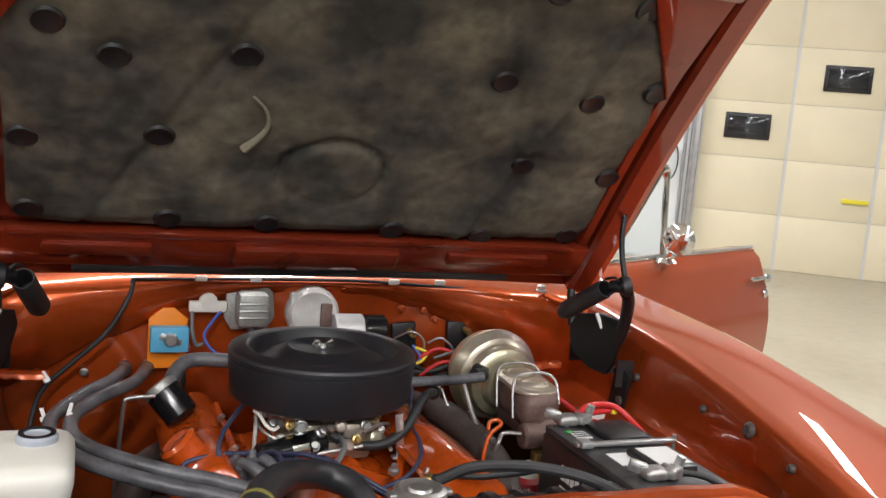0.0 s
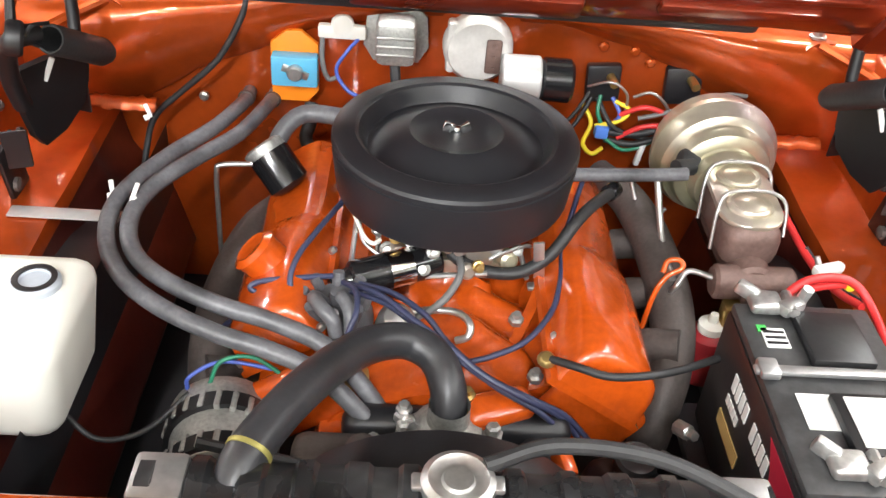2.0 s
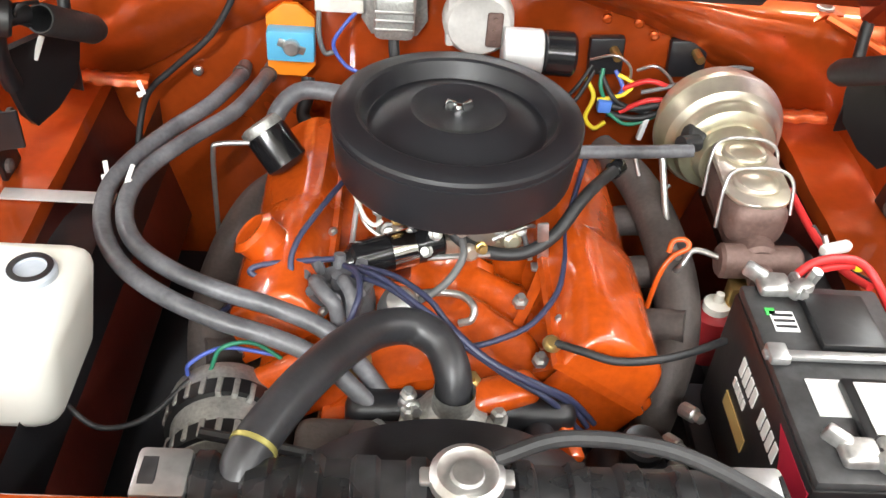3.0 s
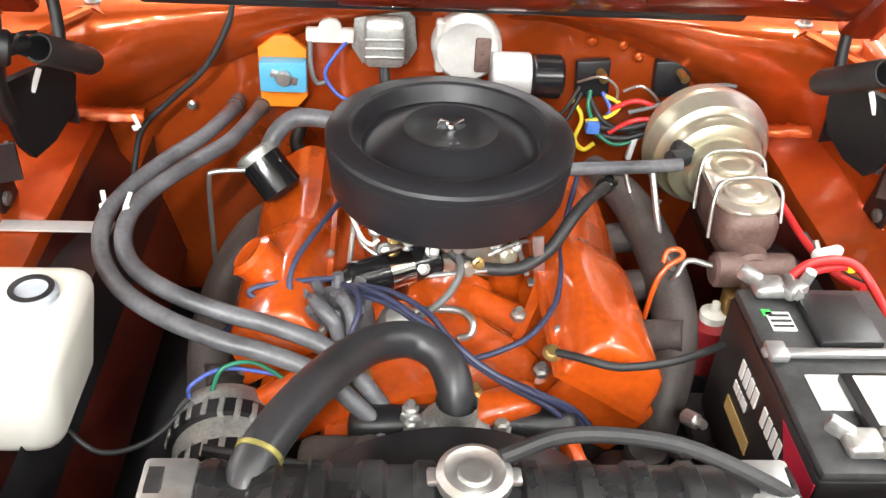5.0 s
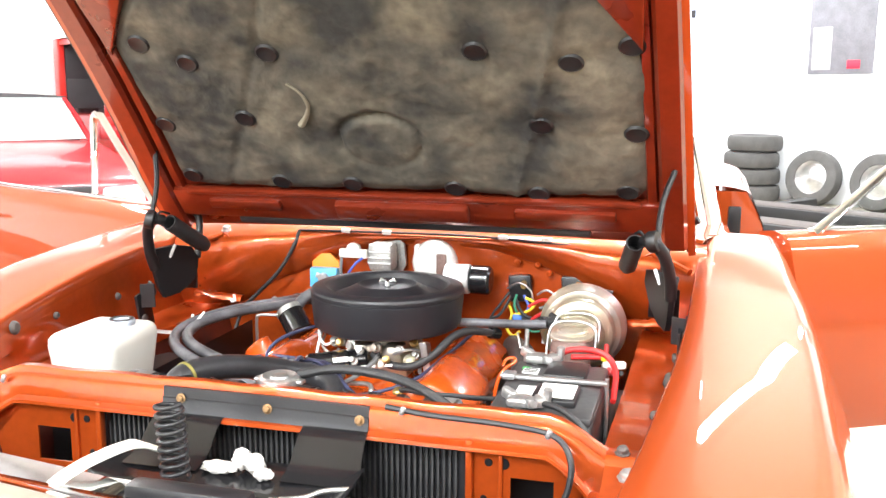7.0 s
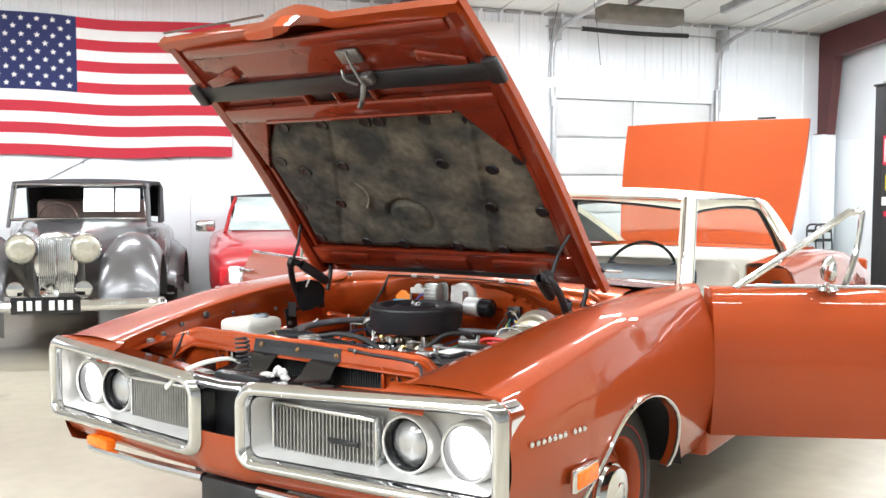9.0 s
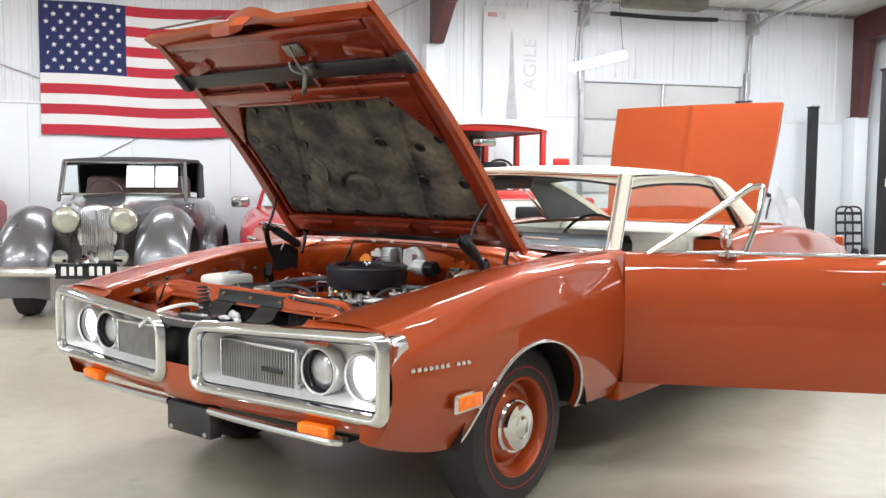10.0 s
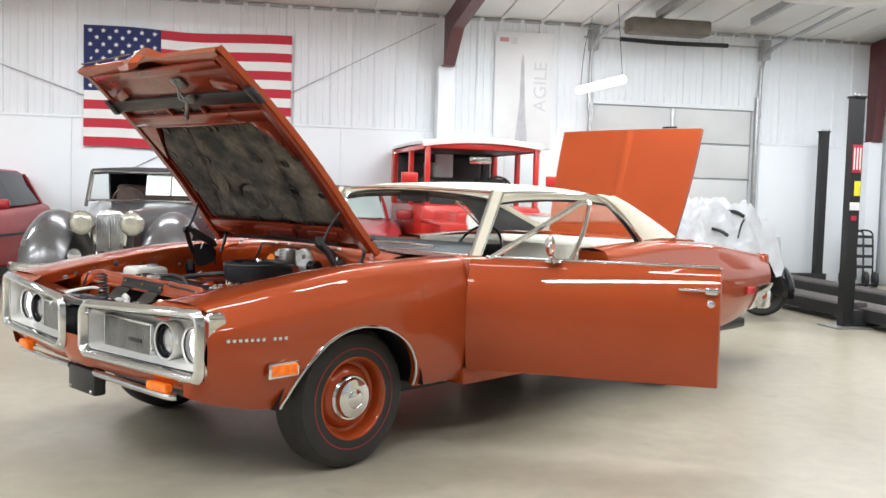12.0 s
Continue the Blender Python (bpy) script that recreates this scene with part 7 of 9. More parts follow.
bm = bmesh.new()
lathe(bm, [(0.058, -0.02), (0.06, 0.0), (0.058, 0.024), (0.05, 0.034), (0.03, 0.036), (0, 0.036)], (0.045, 0.385, 0.898), (0, -1, 0), 32, squash=(1, 1.0))
box(bm, (0.0, 0.37, 0.9), (0.016, 0.03, 0.09), 0.006)
motor = part("wiper_motor", bm, pale_cast, car, "pale cast wiper motor with a round cover")
bm = bmesh.new()
box(bm, (0.07, 0.345, 0.895), (0.026, 0.006, 0.06), 0.004)
for z in (0.875, 0.895, 0.915):
    cyl(bm, (0.07, 0.345, z), (0.07, 0.338, z), 0.004, 8)
part("terminal_block", bm, brown_cast, motor)
bm = bmesh.new()
cyl(bm, (0.085, 0.335, 0.866), (0.15, 0.335, 0.866), 0.038, 28, bevel=0.003)
part("motor_case", bm, bright_strap, motor, "bright steel motor case")
bm = bmesh.new()
cyl(bm, (0.15, 0.335, 0.866), (0.205, 0.335, 0.865), 0.037, 28, bevel=0.006)
part("motor_cap", bm, gloss_black, motor, "black motor end cap")
for x, z, w, h in ((0.27, 0.838, 0.06, 0.07), (0.41, 0.842, 0.065, 0.07)):
    bm = bmesh.new()
    box(bm, (x, 0.395, z), (w, 0.02, h), 0.006, pose(0, 0, 0, 0, -4))
    pl = part("junction_plate", bm, satin_black, car, "black junction plate on the firewall")
    bm = bmesh.new()
    cyl(bm, (x + 0.01, 0.385, z + 0.015), (x + 0.014, 0.36, z + 0.012), 0.008, 10)
    part("stud", bm, brass, pl)
for k, (pts, r, m) in enumerate([
        ([(0.24, 0.38, 0.8), (0.255, 0.36, 0.775), (0.245, 0.35, 0.74), (0.262, 0.345, 0.722), (0.28, 0.345, 0.735)], 0.0042, wire_yellow),
        ([(0.29, 0.36, 0.82), (0.315, 0.35, 0.81), (0.3, 0.345, 0.79), (0.26, 0.35, 0.775)], 0.004, wire_yellow),
        ([(0.3, 0.35, 0.8), (0.34, 0.34, 0.822), (0.39, 0.335, 0.812), (0.44, 0.33, 0.83), (0.49, 0.335, 0.842), (0.53, 0.34, 0.82)], 0.0048, wire_red),
        ([(0.3, 0.34, 0.76), (0.34, 0.33, 0.79), (0.4, 0.325, 0.8), (0.47, 0.33, 0.825)], 0.0048, wire_red),
        ([(0.28, 0.35, 0.765), (0.33, 0.335, 0.772), (0.39, 0.33, 0.795), (0.45, 0.33, 0.82)], 0.007, rubber),
        ([(0.28, 0.35, 0.75), (0.33, 0.335, 0.752), (0.38, 0.33, 0.775), (0.42, 0.335, 0.79)], 0.006, rubber),
        ([(0.24, 0.37, 0.84), (0.275, 0.35, 0.86), (0.305, 0.35, 0.84), (0.31, 0.355, 0.8)], 0.0025, steel),
        ([(0.32, 0.36, 0.83), (0.345, 0.35, 0.845), (0.37, 0.35, 0.83), (0.385, 0.35, 0.81)], 0.003, steel),
        ([(0.25, 0.37, 0.82), (0.235, 0.36, 0.79), (0.22, 0.35, 0.77), (0.2, 0.35, 0.765)], 0.004, rubber),
        ([(0.265, 0.37, 0.825), (0.262, 0.355, 0.8), (0.275, 0.35, 0.775), (0.29, 0.35, 0.77)], 0.004, wire_green),
        ([(0.285, 0.365, 0.825), (0.3, 0.35, 0.8), (0.29, 0.35, 0.78), (0.285, 0.35, 0.765)], 0.004, wire_blue),
        ([(0.245, 0.37, 0.83), (0.225, 0.355, 0.8), (0.21, 0.35, 0.78), (0.195, 0.35, 0.75)], 0.0035, rubber),
        ([(0.26, 0.37, 0.82), (0.28, 0.345, 0.79), (0.3, 0.34, 0.775), (0.345, 0.34, 0.762), (0.4, 0.335, 0.765)], 0.0045, rubber),
        ([(0.33, 0.34, 0.8), (0.37, 0.335, 0.815), (0.42, 0.335, 0.835), (0.47, 0.34, 0.855), (0.51, 0.35, 0.85)], 0.0042, wire_grey),
        ([(0.28, 0.345, 0.755), (0.31, 0.335, 0.74), (0.34, 0.335, 0.745), (0.37, 0.335, 0.765)], 0.0035, wire_green)]):
    wire("harness_wire", pts, r, m, "", car)
bm = bmesh.new()
box(bm, (0.272, 0.345, 0.768), (0.024, 0.02, 0.022), 0.004)
part("wire_connector", bm, mat("blue_connector", (0.08, 0.2, 0.6), 0.4), car, "small blue connector")
bm = bmesh.new()
box(bm, (0.345, 0.335, 0.735), (0.01, 0.012, 0.05), 0.003, pose(0, 0, 0, 0, 8))
part("wire_connector", bm, label_white, car, "small white connector")
wire("washer_tube", [(-0.335, 0.37, 0.968), (-0.1, 0.366, 0.972), (0.15, 0.37, 0.972), (0.4, 0.366, 0.96)], 0.0035, rubber, "thin black washer tube", car)
wire("washer_tube", [(-0.335, 0.37, 0.968), (-0.345, 0.355, 0.93), (-0.385, 0.345, 0.86), (-0.45, 0.35, 0.795), (-0.5, 0.35, 0.745), (-0.52, 0.34, 0.69), (-0.53, 0.3, 0.6)], 0.0055, rubber, "thin black washer tube", car)
for x in (-0.2, -0.085, 0.228, 0.34):
    part("tube_clip", box(bmesh.new(), (x, 0.366, 0.972), (0.026, 0.008, 0.012), 0.003), label_white, car, "white tube clip")
for x, z in ((-0.425, 0.765), (0.26, 0.905), (0.315, 0.9), (0.345, 0.88)):
    bm = bmesh.new()
    lathe(bm, [(0.009, 0), (0.009, 0.006), (0.005, 0.009), (0, 0.009)], (x, 0.395, z), (0, -1, 0), 8)
    part("firewall_bolt", bm, steel if x < 0 else inner_paint, car)

for x, y, z, r in ((-0.494, 0.288, 0.787, 35), (-0.49, 0.06, 0.785, 20), (-0.447, 0.03, 0.802, -15)):
    bm = bmesh.new()
    box(bm, (x, y, z), (0.007, 0.026, 0.003), 0.0012, pose(0, 0, 0, 35, 0, r))
    box(bm, (x, y - 0.012, z - 0.006), (0.009, 0.01, 0.005), 0.002, pose(0, 0, 0, 35, 0, r))
    part("hose_clip", bm, label_white, car, "small white plastic clip")
for side in (1, -1):
    bm = bmesh.new()
    rows = []
    for k in range(17):
        f = k / 16
        c = Vector((side * (0.5 + 0.13 * f) + 0.01, 0.33 - 0.02 * f, 0.775 + 0.012 * f))
        rows.append([c + Vector((0, -0.016 * math.cos(a), 0.012 * math.sin(a))) * (1 + 0.5 * noise.noise((f * 14, a * 2, side))) for a in np.linspace(-0.3, math.pi, 7)])
    sheet(bm, rows)
    part("seam_sealer", bm, inner_paint, car, "lumpy painted seam sealer", smooth=60)

# brake booster and master cylinder
bm = bmesh.new()
B = (0.448, 0.322, 0.782)
lathe(bm, [(0.935 * r, 0.86 * h) for r, h in ((0, 0.0), (0.06, 0.0), (0.085, 0.006), (0.1, 0.016), (0.107, 0.04), (0.11, 0.056), (0.1125, 0.058), (0.1125, 0.07), (0.11, 0.073), (0.107, 0.088), (0.1, 0.104), (0.09, 0.11), (0.0875, 0.114), (0.087, 0.128), (0.082, 0.14), (0.072, 0.147), (0.064, 0.149), (0.061, 0.153), (0.0605, 0.163), (0.054, 0.175), (0.04, 0.18), (0, 0.182))], B, (0, -1, -0.03), 64)
booster = part("brake_booster", bm, zinc, car, "gold zinc plated brake booster", smooth=30)
bm = bmesh.new()
cyl(bm, (0.372, 0.2, 0.81), (0.405, 0.2, 0.8), 0.017, 14, bevel=0.004)
cyl(bm, (0.36, 0.17, 0.807), (0.39, 0.185, 0.803), 0.014, 14)
part("check_valve", bm, rubber, booster)
bm = bmesh.new()
box(bm, (0.447, 0.085, 0.775), (0.088, 0.168, 0.075), 0.026, segments=4)
cyl(bm, (0.39, -0.02, 0.735), (0.51, -0.02, 0.735), 0.026, 18, bevel=0.005)
cyl(bm, (0.447, 0.16, 0.735), (0.447, -0.03, 0.735), 0.033, 20, bevel=0.006)
cyl(bm, (0.447, -0.03, 0.73), (0.447, -0.055, 0.728), 0.02, 16, bevel=0.004)
master = part("master_cylinder", bm, brown_cast, car, "brown cast iron brake master cylinder")
bm = bmesh.new()
prism(bm, rounded(0.096, 0.158, 0.04, 7), (0.447, 0.09, 0.808), (1, 0, 0), (0, 1, 0.06), 0.009, 0.003)
lid_ob = part("reservoir_lid", bm, zinc, master, "zinc plated reservoir lid")
for y in (0.132, 0.06):
    bm = bmesh.new()
    lathe(bm, [(0.036, -0.002), (0.035, 0.005), (0.031, 0.008), (0.025, 0.0065), (0.02, 0.009), (0, 0.011)], (0.447, y, 0.8165 + 0.06 * (y - 0.09)), (0, -0.06, 1), 28, squash=(1, 0.8))
    part("lid_dome", bm, zinc, lid_ob)
for y in (0.142, 0.062):
    wire("bail_wire", [(0.394, y - 0.03, 0.755), (0.397, y - 0.012, 0.81), (0.408, y, 0.834), (0.44, y + 0.004, 0.84), (0.478, y + 0.003, 0.838), (0.499, y - 0.004, 0.822), (0.5, y - 0.025, 0.78)], 0.003, steel, "", master)
wire("brake_line", [(0.395, -0.02, 0.74), (0.36, 0.0, 0.735), (0.34, -0.02, 0.72), (0.335, 0.02, 0.66)], 0.0045, steel, "", master)
wire("brake_line", [(0.5, -0.02, 0.735), (0.53, -0.02, 0.735), (0.535, -0.03, 0.77), (0.53, -0.02, 0.79)], 0.0045, steel, "", master)
wire("brake_line", [(0.46, -0.05, 0.725), (0.51, -0.05, 0.72), (0.53, -0.03, 0.73)], 0.0045, steel, "", master)
wire("brake_line", [(0.33, 0.16, 0.8), (0.34, 0.08, 0.72), (0.34, 0.0, 0.72)], 0.0055, steel, "", master)
wire("brake_line", [(0.3, 0.2, 0.77), (0.315, 0.18, 0.73), (0.34, 0.16, 0.72), (0.36, 0.17, 0.73)], 0.003, steel, "", master)
bm = bmesh.new()
box(bm, (0.43, -0.04, 0.69), (0.04, 0.03, 0.04), 0.006)
cyl(bm, (0.425, -0.05, 0.67), (0.42, -0.06, 0.62), 0.012, 10)
part("brass_fitting", bm, brass, master, "brass line fitting")
for pts, m, r in (([(0.52, 0.1, 0.78), (0.53, 0.0, 0.77), (0.545, -0.07, 0.77), (0.555, -0.13, 0.79)], wire_red, 0.006), ([(0.43, -0.15, 0.81), (0.47, -0.13, 0.83), (0.53, -0.12, 0.825), (0.56, -0.15, 0.8), (0.565, -0.25, 0.77)], wire_red, 0.0062), ([(0.47, -0.13, 0.815), (0.5, -0.12, 0.815), (0.53, -0.115, 0.815)], wire_red, 0.006), ([(0.53, 0.02, 0.775), (0.555, -0.02, 0.75), (0.56, -0.08, 0.77), (0.57, -0.13, 0.79)], rubber, 0.005)):
    wire("battery_lead", pts, r, m, "", car)
part("lead_clip", box(bmesh.new(), (0.548, -0.03, 0.775), (0.05, 0.016, 0.016), 0.005, pose(0, 0, 0, 0, 0, 20)), label_white, car)
part("lead_tape", box(bmesh.new(), (0.535, -0.115, 0.815), (0.014, 0.016, 0.016), 0.005), wire_yellow, car)
bm = bmesh.new()
lathe(bm, [(0.032, -0.06), (0.034, 0.0), (0.03, 0.02), (0.02, 0.028)], (0.4, -0.045, 0.635), (0, 0, 1), 24)
canister = part("starter_relay", bm, canister_red, car, "red painted canister behind the battery")
bm = bmesh.new()
lathe(bm, [(0.02, 0.026), (0.02, 0.04), (0.008, 0.045), (0.006, 0.058), (0, 0.059)], (0.4, -0.045, 0.635), (0, 0, 1), 16)
part("canister_cap", bm, white_plastic, canister)

# ---- battery ----
BX0, BX1, BY0, BY1, BZ = 0.365, 0.55, -0.465, -0.15, 0.805
bm = bmesh.new()
box(bm, ((BX0 + BX1) / 2, (BY0 + BY1) / 2, BZ - 0.11), (BX1 - BX0, BY1 - BY0, 0.2), 0.01)
battery = part("battery", bm, battery_black, car, "black car battery with labels and hold-down bar")
bm = bmesh.new()
box(bm, ((BX0 + BX1) / 2, (BY0 + BY1) / 2, BZ - 0.006), (BX1 - BX0 - 0.006, BY1 - BY0 - 0.006, 0.016), 0.006)
part("lid", bm, dusty_black, battery, "dusty dark grey battery lid")
for y in (-0.225, -0.37):
    bm = bmesh.new()
    box(bm, (0.475, y, BZ + 0.008), (0.08, 0.095, 0.014), 0.005)
    part("vent_cover", bm, battery_black, battery, "raised black vent cover")
for x, y, w, d, m in ((0.425, -0.345, 0.05, 0.055, label_white), (0.405, -0.222, 0.03, 0.035, label_white), (0.392, -0.205, 0.012, 0.012, label_green)):
    part("top_label", box(bmesh.new(), (x, y, BZ + 0.0032), (w, d, 0.0016)), m, battery, "paper label" if m is label_white else "small green sticker")
part("top_label", box(bmesh.new(), (0.478, -0.37, BZ + 0.0165), (0.062, 0.075, 0.0016)), label_white, battery, "white label on the vent cover")
for k in range(3):
    part("label_print", box(bmesh.new(), (0.405, -0.212 - 0.01 * k, BZ + 0.0046), (0.026, 0.004, 0.0008)), satin_black, battery)
bm = bmesh.new()
box(bm, (0.458, -0.287, BZ + 0.01), (0.2, 0.014, 0.008), 0.003)
box(bm, (0.375, -0.287, BZ + 0.012), (0.025, 0.03, 0.012), 0.004)
cyl(bm, (0.556, -0.287, BZ + 0.02), (0.556, -0.287, 0.65), 0.004, 8)
part("hold_down_bar", bm, galvanised, battery, "bare metal hold-down bar")
for x, y in ((0.405, -0.165), (0.42, -0.43)):
    bm = bmesh.new()
    lathe(bm, [(0.011, 0), (0.011, 0.02), (0, 0.021)], (x, y, BZ), (0, 0, 1), 14)
    box(bm, (x, y, BZ + 0.013), (0.042, 0.036, 0.018), 0.007, segments=3)
    box(bm, (x + 0.03, y - 0.01, BZ + 0.016), (0.036, 0.022, 0.018), 0.006, pose(0, 0, 0, 0, 0, 30))
    box(bm, (x - 0.02, y + 0.016, BZ + 0.018), (0.03, 0.014, 0.02), 0.004, pose(0, 0, 0, 0, 12, -35))
    cyl(bm, (x + 0.03, y + 0.016, BZ + 0.016), (x + 0.03, y - 0.026, BZ + 0.018), 0.007, 8)
    cyl(bm, (x + 0.046, y + 0.004, BZ + 0.012), (x + 0.05, y, BZ + 0.038), 0.008, 6)
    part("terminal_clamp", bm, lead, battery, "grey lead terminal clamp")
wire("battery_cable", [(0.44, -0.43, BZ + 0.015), (0.5, -0.46, BZ + 0.012), (0.55, -0.49, 0.78), (0.56, -0.5, 0.7)], 0.0055, rubber, "", battery)
# side print on the inboard face: plain bars in the print's colours
for y, z, h, d, m in [(-0.245 - 0.0165 * k, 0.748, 0.026, 0.0115, label_white) for k in range(9) if k != 4] + [(-0.24 - 0.0095 * k, 0.716, 0.014, 0.007, label_white) for k in range(5)] + [(-0.271, 0.678, 0.022, 0.084, label_gold)]:
    part("side_print", box(bmesh.new(), (BX0 - 0.001, y, z), (0.0016, d, h)), m, battery, "plain printed bar")
bm = bmesh.new()
prism(bm, [(-0.46, 0.62), (-0.46, 0.785), (-0.365, 0.785), (-0.39, 0.755), (-0.415, 0.7), (-0.43, 0.62)], (BX0 - 0.0006, 0, 0), (0, 1, 0), (0, 0, 1), 0.002)
part("side_print", bm, label_red, battery, "dark red printed field")
bm = bmesh.new()
box(bm, (0.46, -0.31, 0.585), (0.24, 0.36, 0.02), 0.004)
part("battery_tray", bm, satin_black, car)

# ---- washer bottle ----
bm = bmesh.new()
box(bm, (-0.515, -0.26, 0.755), (0.17, 0.2, 0.175), 0.03, segments=3)
for v in bm.verts:
    k = (v.co.z - 0.67) / 0.175
    v.co.x += -0.03 * (1 - k) if v.co.x > -0.51 else 0
    v.co.y += 0.035 * (1 - k) if v.co.y < -0.26 else 0
bottle = part("washer_bottle", bm, white_plastic, car, "milky white washer fluid bottle", smooth=60)
bm = bmesh.new()
lathe(bm, [(0.028, -0.004), (0.029, 0.008), (0.026, 0.012), (0.019, 0.012), (0.017, 0.009), (0, 0.009)], (-0.487, -0.235, 0.842), (0, 0, 1), 28)
part("bottle_cap", bm, mat("pale_grey_cap", (0.42, 0.46, 0.52), 0.45), bottle, "pale grey cap")
bm = bmesh.new()
lathe(bm, [(0.0185, 0.0), (0.0185, 0.0035), (0.0255, 0.0035), (0.0255, 0.0)], (-0.487, -0.235, 0.852), (0, 0, 1), 28)
part("cap_ring", bm, satin_black, bottle, "dark cap ring")
bm = bmesh.new()
box(bm, (-0.555, 0.035, 0.752), (0.16, 0.026, 0.003), 0.001)
strap = part("support_strap", bm, bright_strap, car, "bare metal strap across the apron")

# ---- hood hinges and stays ----
for side in (1, -1):
    def mx(x, y, z):
        return (side * x + (0.052 if side > 0 else 0.0), y, z)
    bm = bmesh.new()
    # leaning gusset plate with a folded back flange
    edge = [(0.607, 0.085, 0.945), (0.6, 0.06, 0.9), (0.596, 0.085, 0.82), (0.592, 0.112, 0.788), (0.575, 0.17, 0.795), (0.556, 0.225, 0.828), (0.548, 0.235, 0.87), (0.541, 0.225, 0.905), (0.545, 0.19, 0.945), (0.57, 0.135, 0.955)]
    edge = [(x, 0.1 + 0.72 * (y - 0.1), 0.95 + 0.8 * (z - 0.95)) for x, y, z in edge]
    low, high = [bm.verts.new(mx(*p)) for p in edge], [bm.verts.new(mx(p[0] + 0.012, p[1] + 0.006, p[2])) for p in edge]
    bm.faces.new(low), bm.faces.new(high[::-1])
    for a in range(len(edge)):
        b = (a + 1) % len(edge)
        bm.faces.new((low[a], low[b], high[b], high[a]))
    sheet(bm, [[mx(0.607, 0.082, z), mx(0.64, 0.07, z)] for z in (0.86, 0.83, 0.8)], 0.004, (0, 1, 0))
    sheet(bm, [[mx(0.552, 0.196, z), mx(0.62, 0.23, z - 0.01)] for z in (0.9, 0.86, 0.83)], 0.004, (0, 1, 0))
    hinge = part("hood_hinge", bm, hinge_black, car, "black spring-loaded hood hinge", smooth=30)
    part("wall_plate", box(bmesh.new(), mx(0.642 if side < 0 else 0.625, 0.09, 0.79), (0.008, 0.06, 0.1), 0.003, pose(0, 0, 0, 12)), hinge_black, hinge)
    a, b = Vector(mx(0.526, 0.033, 1.027)), Vector(mx(0.502, 0.165, 0.947))
    bm = bmesh.new()
    lathe(bm, [(0.0, 0.06), (0.0155, 0.06), (0.016, 0.0), (0.0185, -0.001), (0.02, 0.004), (0.02, (b - a).length - 0.02), (0.015, (b - a).length - 0.004), (0.004, (b - a).length + 0.008), (0.0, (b - a).length + 0.008)], a, b - a, 28)
    part("spring_sleeve", bm, rubber, hinge, "black spring sleeve with an open end", smooth=40)
    bm = bmesh.new()
    tube(bm, [a + Vector((0.0, 0.004, 0.02)), a + Vector((-side * -0.012, -0.02, 0.026)), a + Vector((-side * -0.024, -0.014, 0.004)), a + Vector((-side * -0.012, 0.0, -0.012))], 0.0028, 8, 5)
    part("wire_hook", bm, hinge_black, hinge)
    bm = bmesh.new()
    tube(bm, [mx(0.603, 0.085, 0.9), mx(0.6, 0.06, 0.95), mx(0.587, 0.035, 1.0), mx(0.569, 0.02, 1.028), mx(0.556, 0.024, 1.034), mx(0.545, 0.04, 1.03)], 0.0135, 12, 6)
    part("hinge_arm", bm, hinge_black, hinge, smooth=50)
    bm = bmesh.new()
    lathe(bm, [(0, 0), (0.021, 0), (0.023, 0.004), (0.023, 0.018), (0.02, 0.022), (0, 0.022)], mx(0.574, 0.012, 1.036), (-side * 0.9, 0.3, -0.2), 20)
    part("pivot", bm, hinge_black, hinge)
    bm = bmesh.new()
    tube(bm, [mx(0.572, 0.025, 1.03), mx(0.578, 0.07, 1.11), mx(0.606, 0.115, 1.19)], 0.0065, 8, 3)
    part("stay_rod", bm, hinge_black, hinge, "black stay rod up to the hood")
    bm = bmesh.new()
    tube(bm, [mx(0.655, 0.27, 1.05), mx(0.6, 0.285, 1.015), mx(0.588, 0.283, 0.995), mx(0.583, 0.27, 0.95), mx(0.58, 0.25, 0.9)], 0.0095, 10, 5)
    part("hinge_link", bm, hinge_black, hinge, smooth=50)
    for y, z in ((0.078, 0.77), (0.12, 0.83)):
        bm = bmesh.new()
        lathe(bm, [(0.011, 0), (0.011, 0.006), (0.006, 0.009), (0, 0.009)], mx(0.637 if side < 0 else 0.62, y, z), (-side, 0, 0), 8)
        part("hinge_bolt", bm, iron, hinge)
    bm = bmesh.new()
    box(bm, mx(0.572, 0.118, 0.94), (0.008, 0.004, 0.036), 0.001, pose(0, 0, 0, -12, side * -22))
    part("hinge_tag", bm, label_white, hinge, "small white paper tag")
    bm = bmesh.new()
    sheet(bm, [[mx(0.53, 0.34, 0.945), mx(0.55, 0.35, 0.953), mx(0.585, 0.36, 0.95)], [mx(0.535, 0.37, 0.95), mx(0.555, 0.375, 0.957), mx(0.6, 0.385, 0.952)], [mx(0.545, 0.4, 0.952), mx(0.57, 0.405, 0.956), mx(0.62, 0.41, 0.95)]], 0.008, (0, 0, -1))
    tube(bm, [mx(0.555, 0.35, 0.95), mx(0.6, 0.32, 0.935), mx(0.64, 0.29, 0.92)], 0.009, 8, 4)
    foot = part("hinge_foot", bm, inner_paint, hinge, "orange hinge foot with a bolt")
    bm = bmesh.new()
    lathe(bm, [(0.015, 0), (0.015, 0.004), (0.011, 0.005), (0.011, 0.014), (0.006, 0.017), (0, 0.017)], mx(0.556, 0.373, 0.954), (0, 0, 1), 10)
    part("foot_bolt", bm, steel, foot, "bare metal bolt")


# ---- the flag ----
FS0, FS1, FZ0, FZ1, FQ = -2.2, 0.5, 1.74, 3.32, WALL_Q - 0.06
flag = thing("flag", "large hanging stars and stripes cloth flag on the wall", "flag", ROOM)


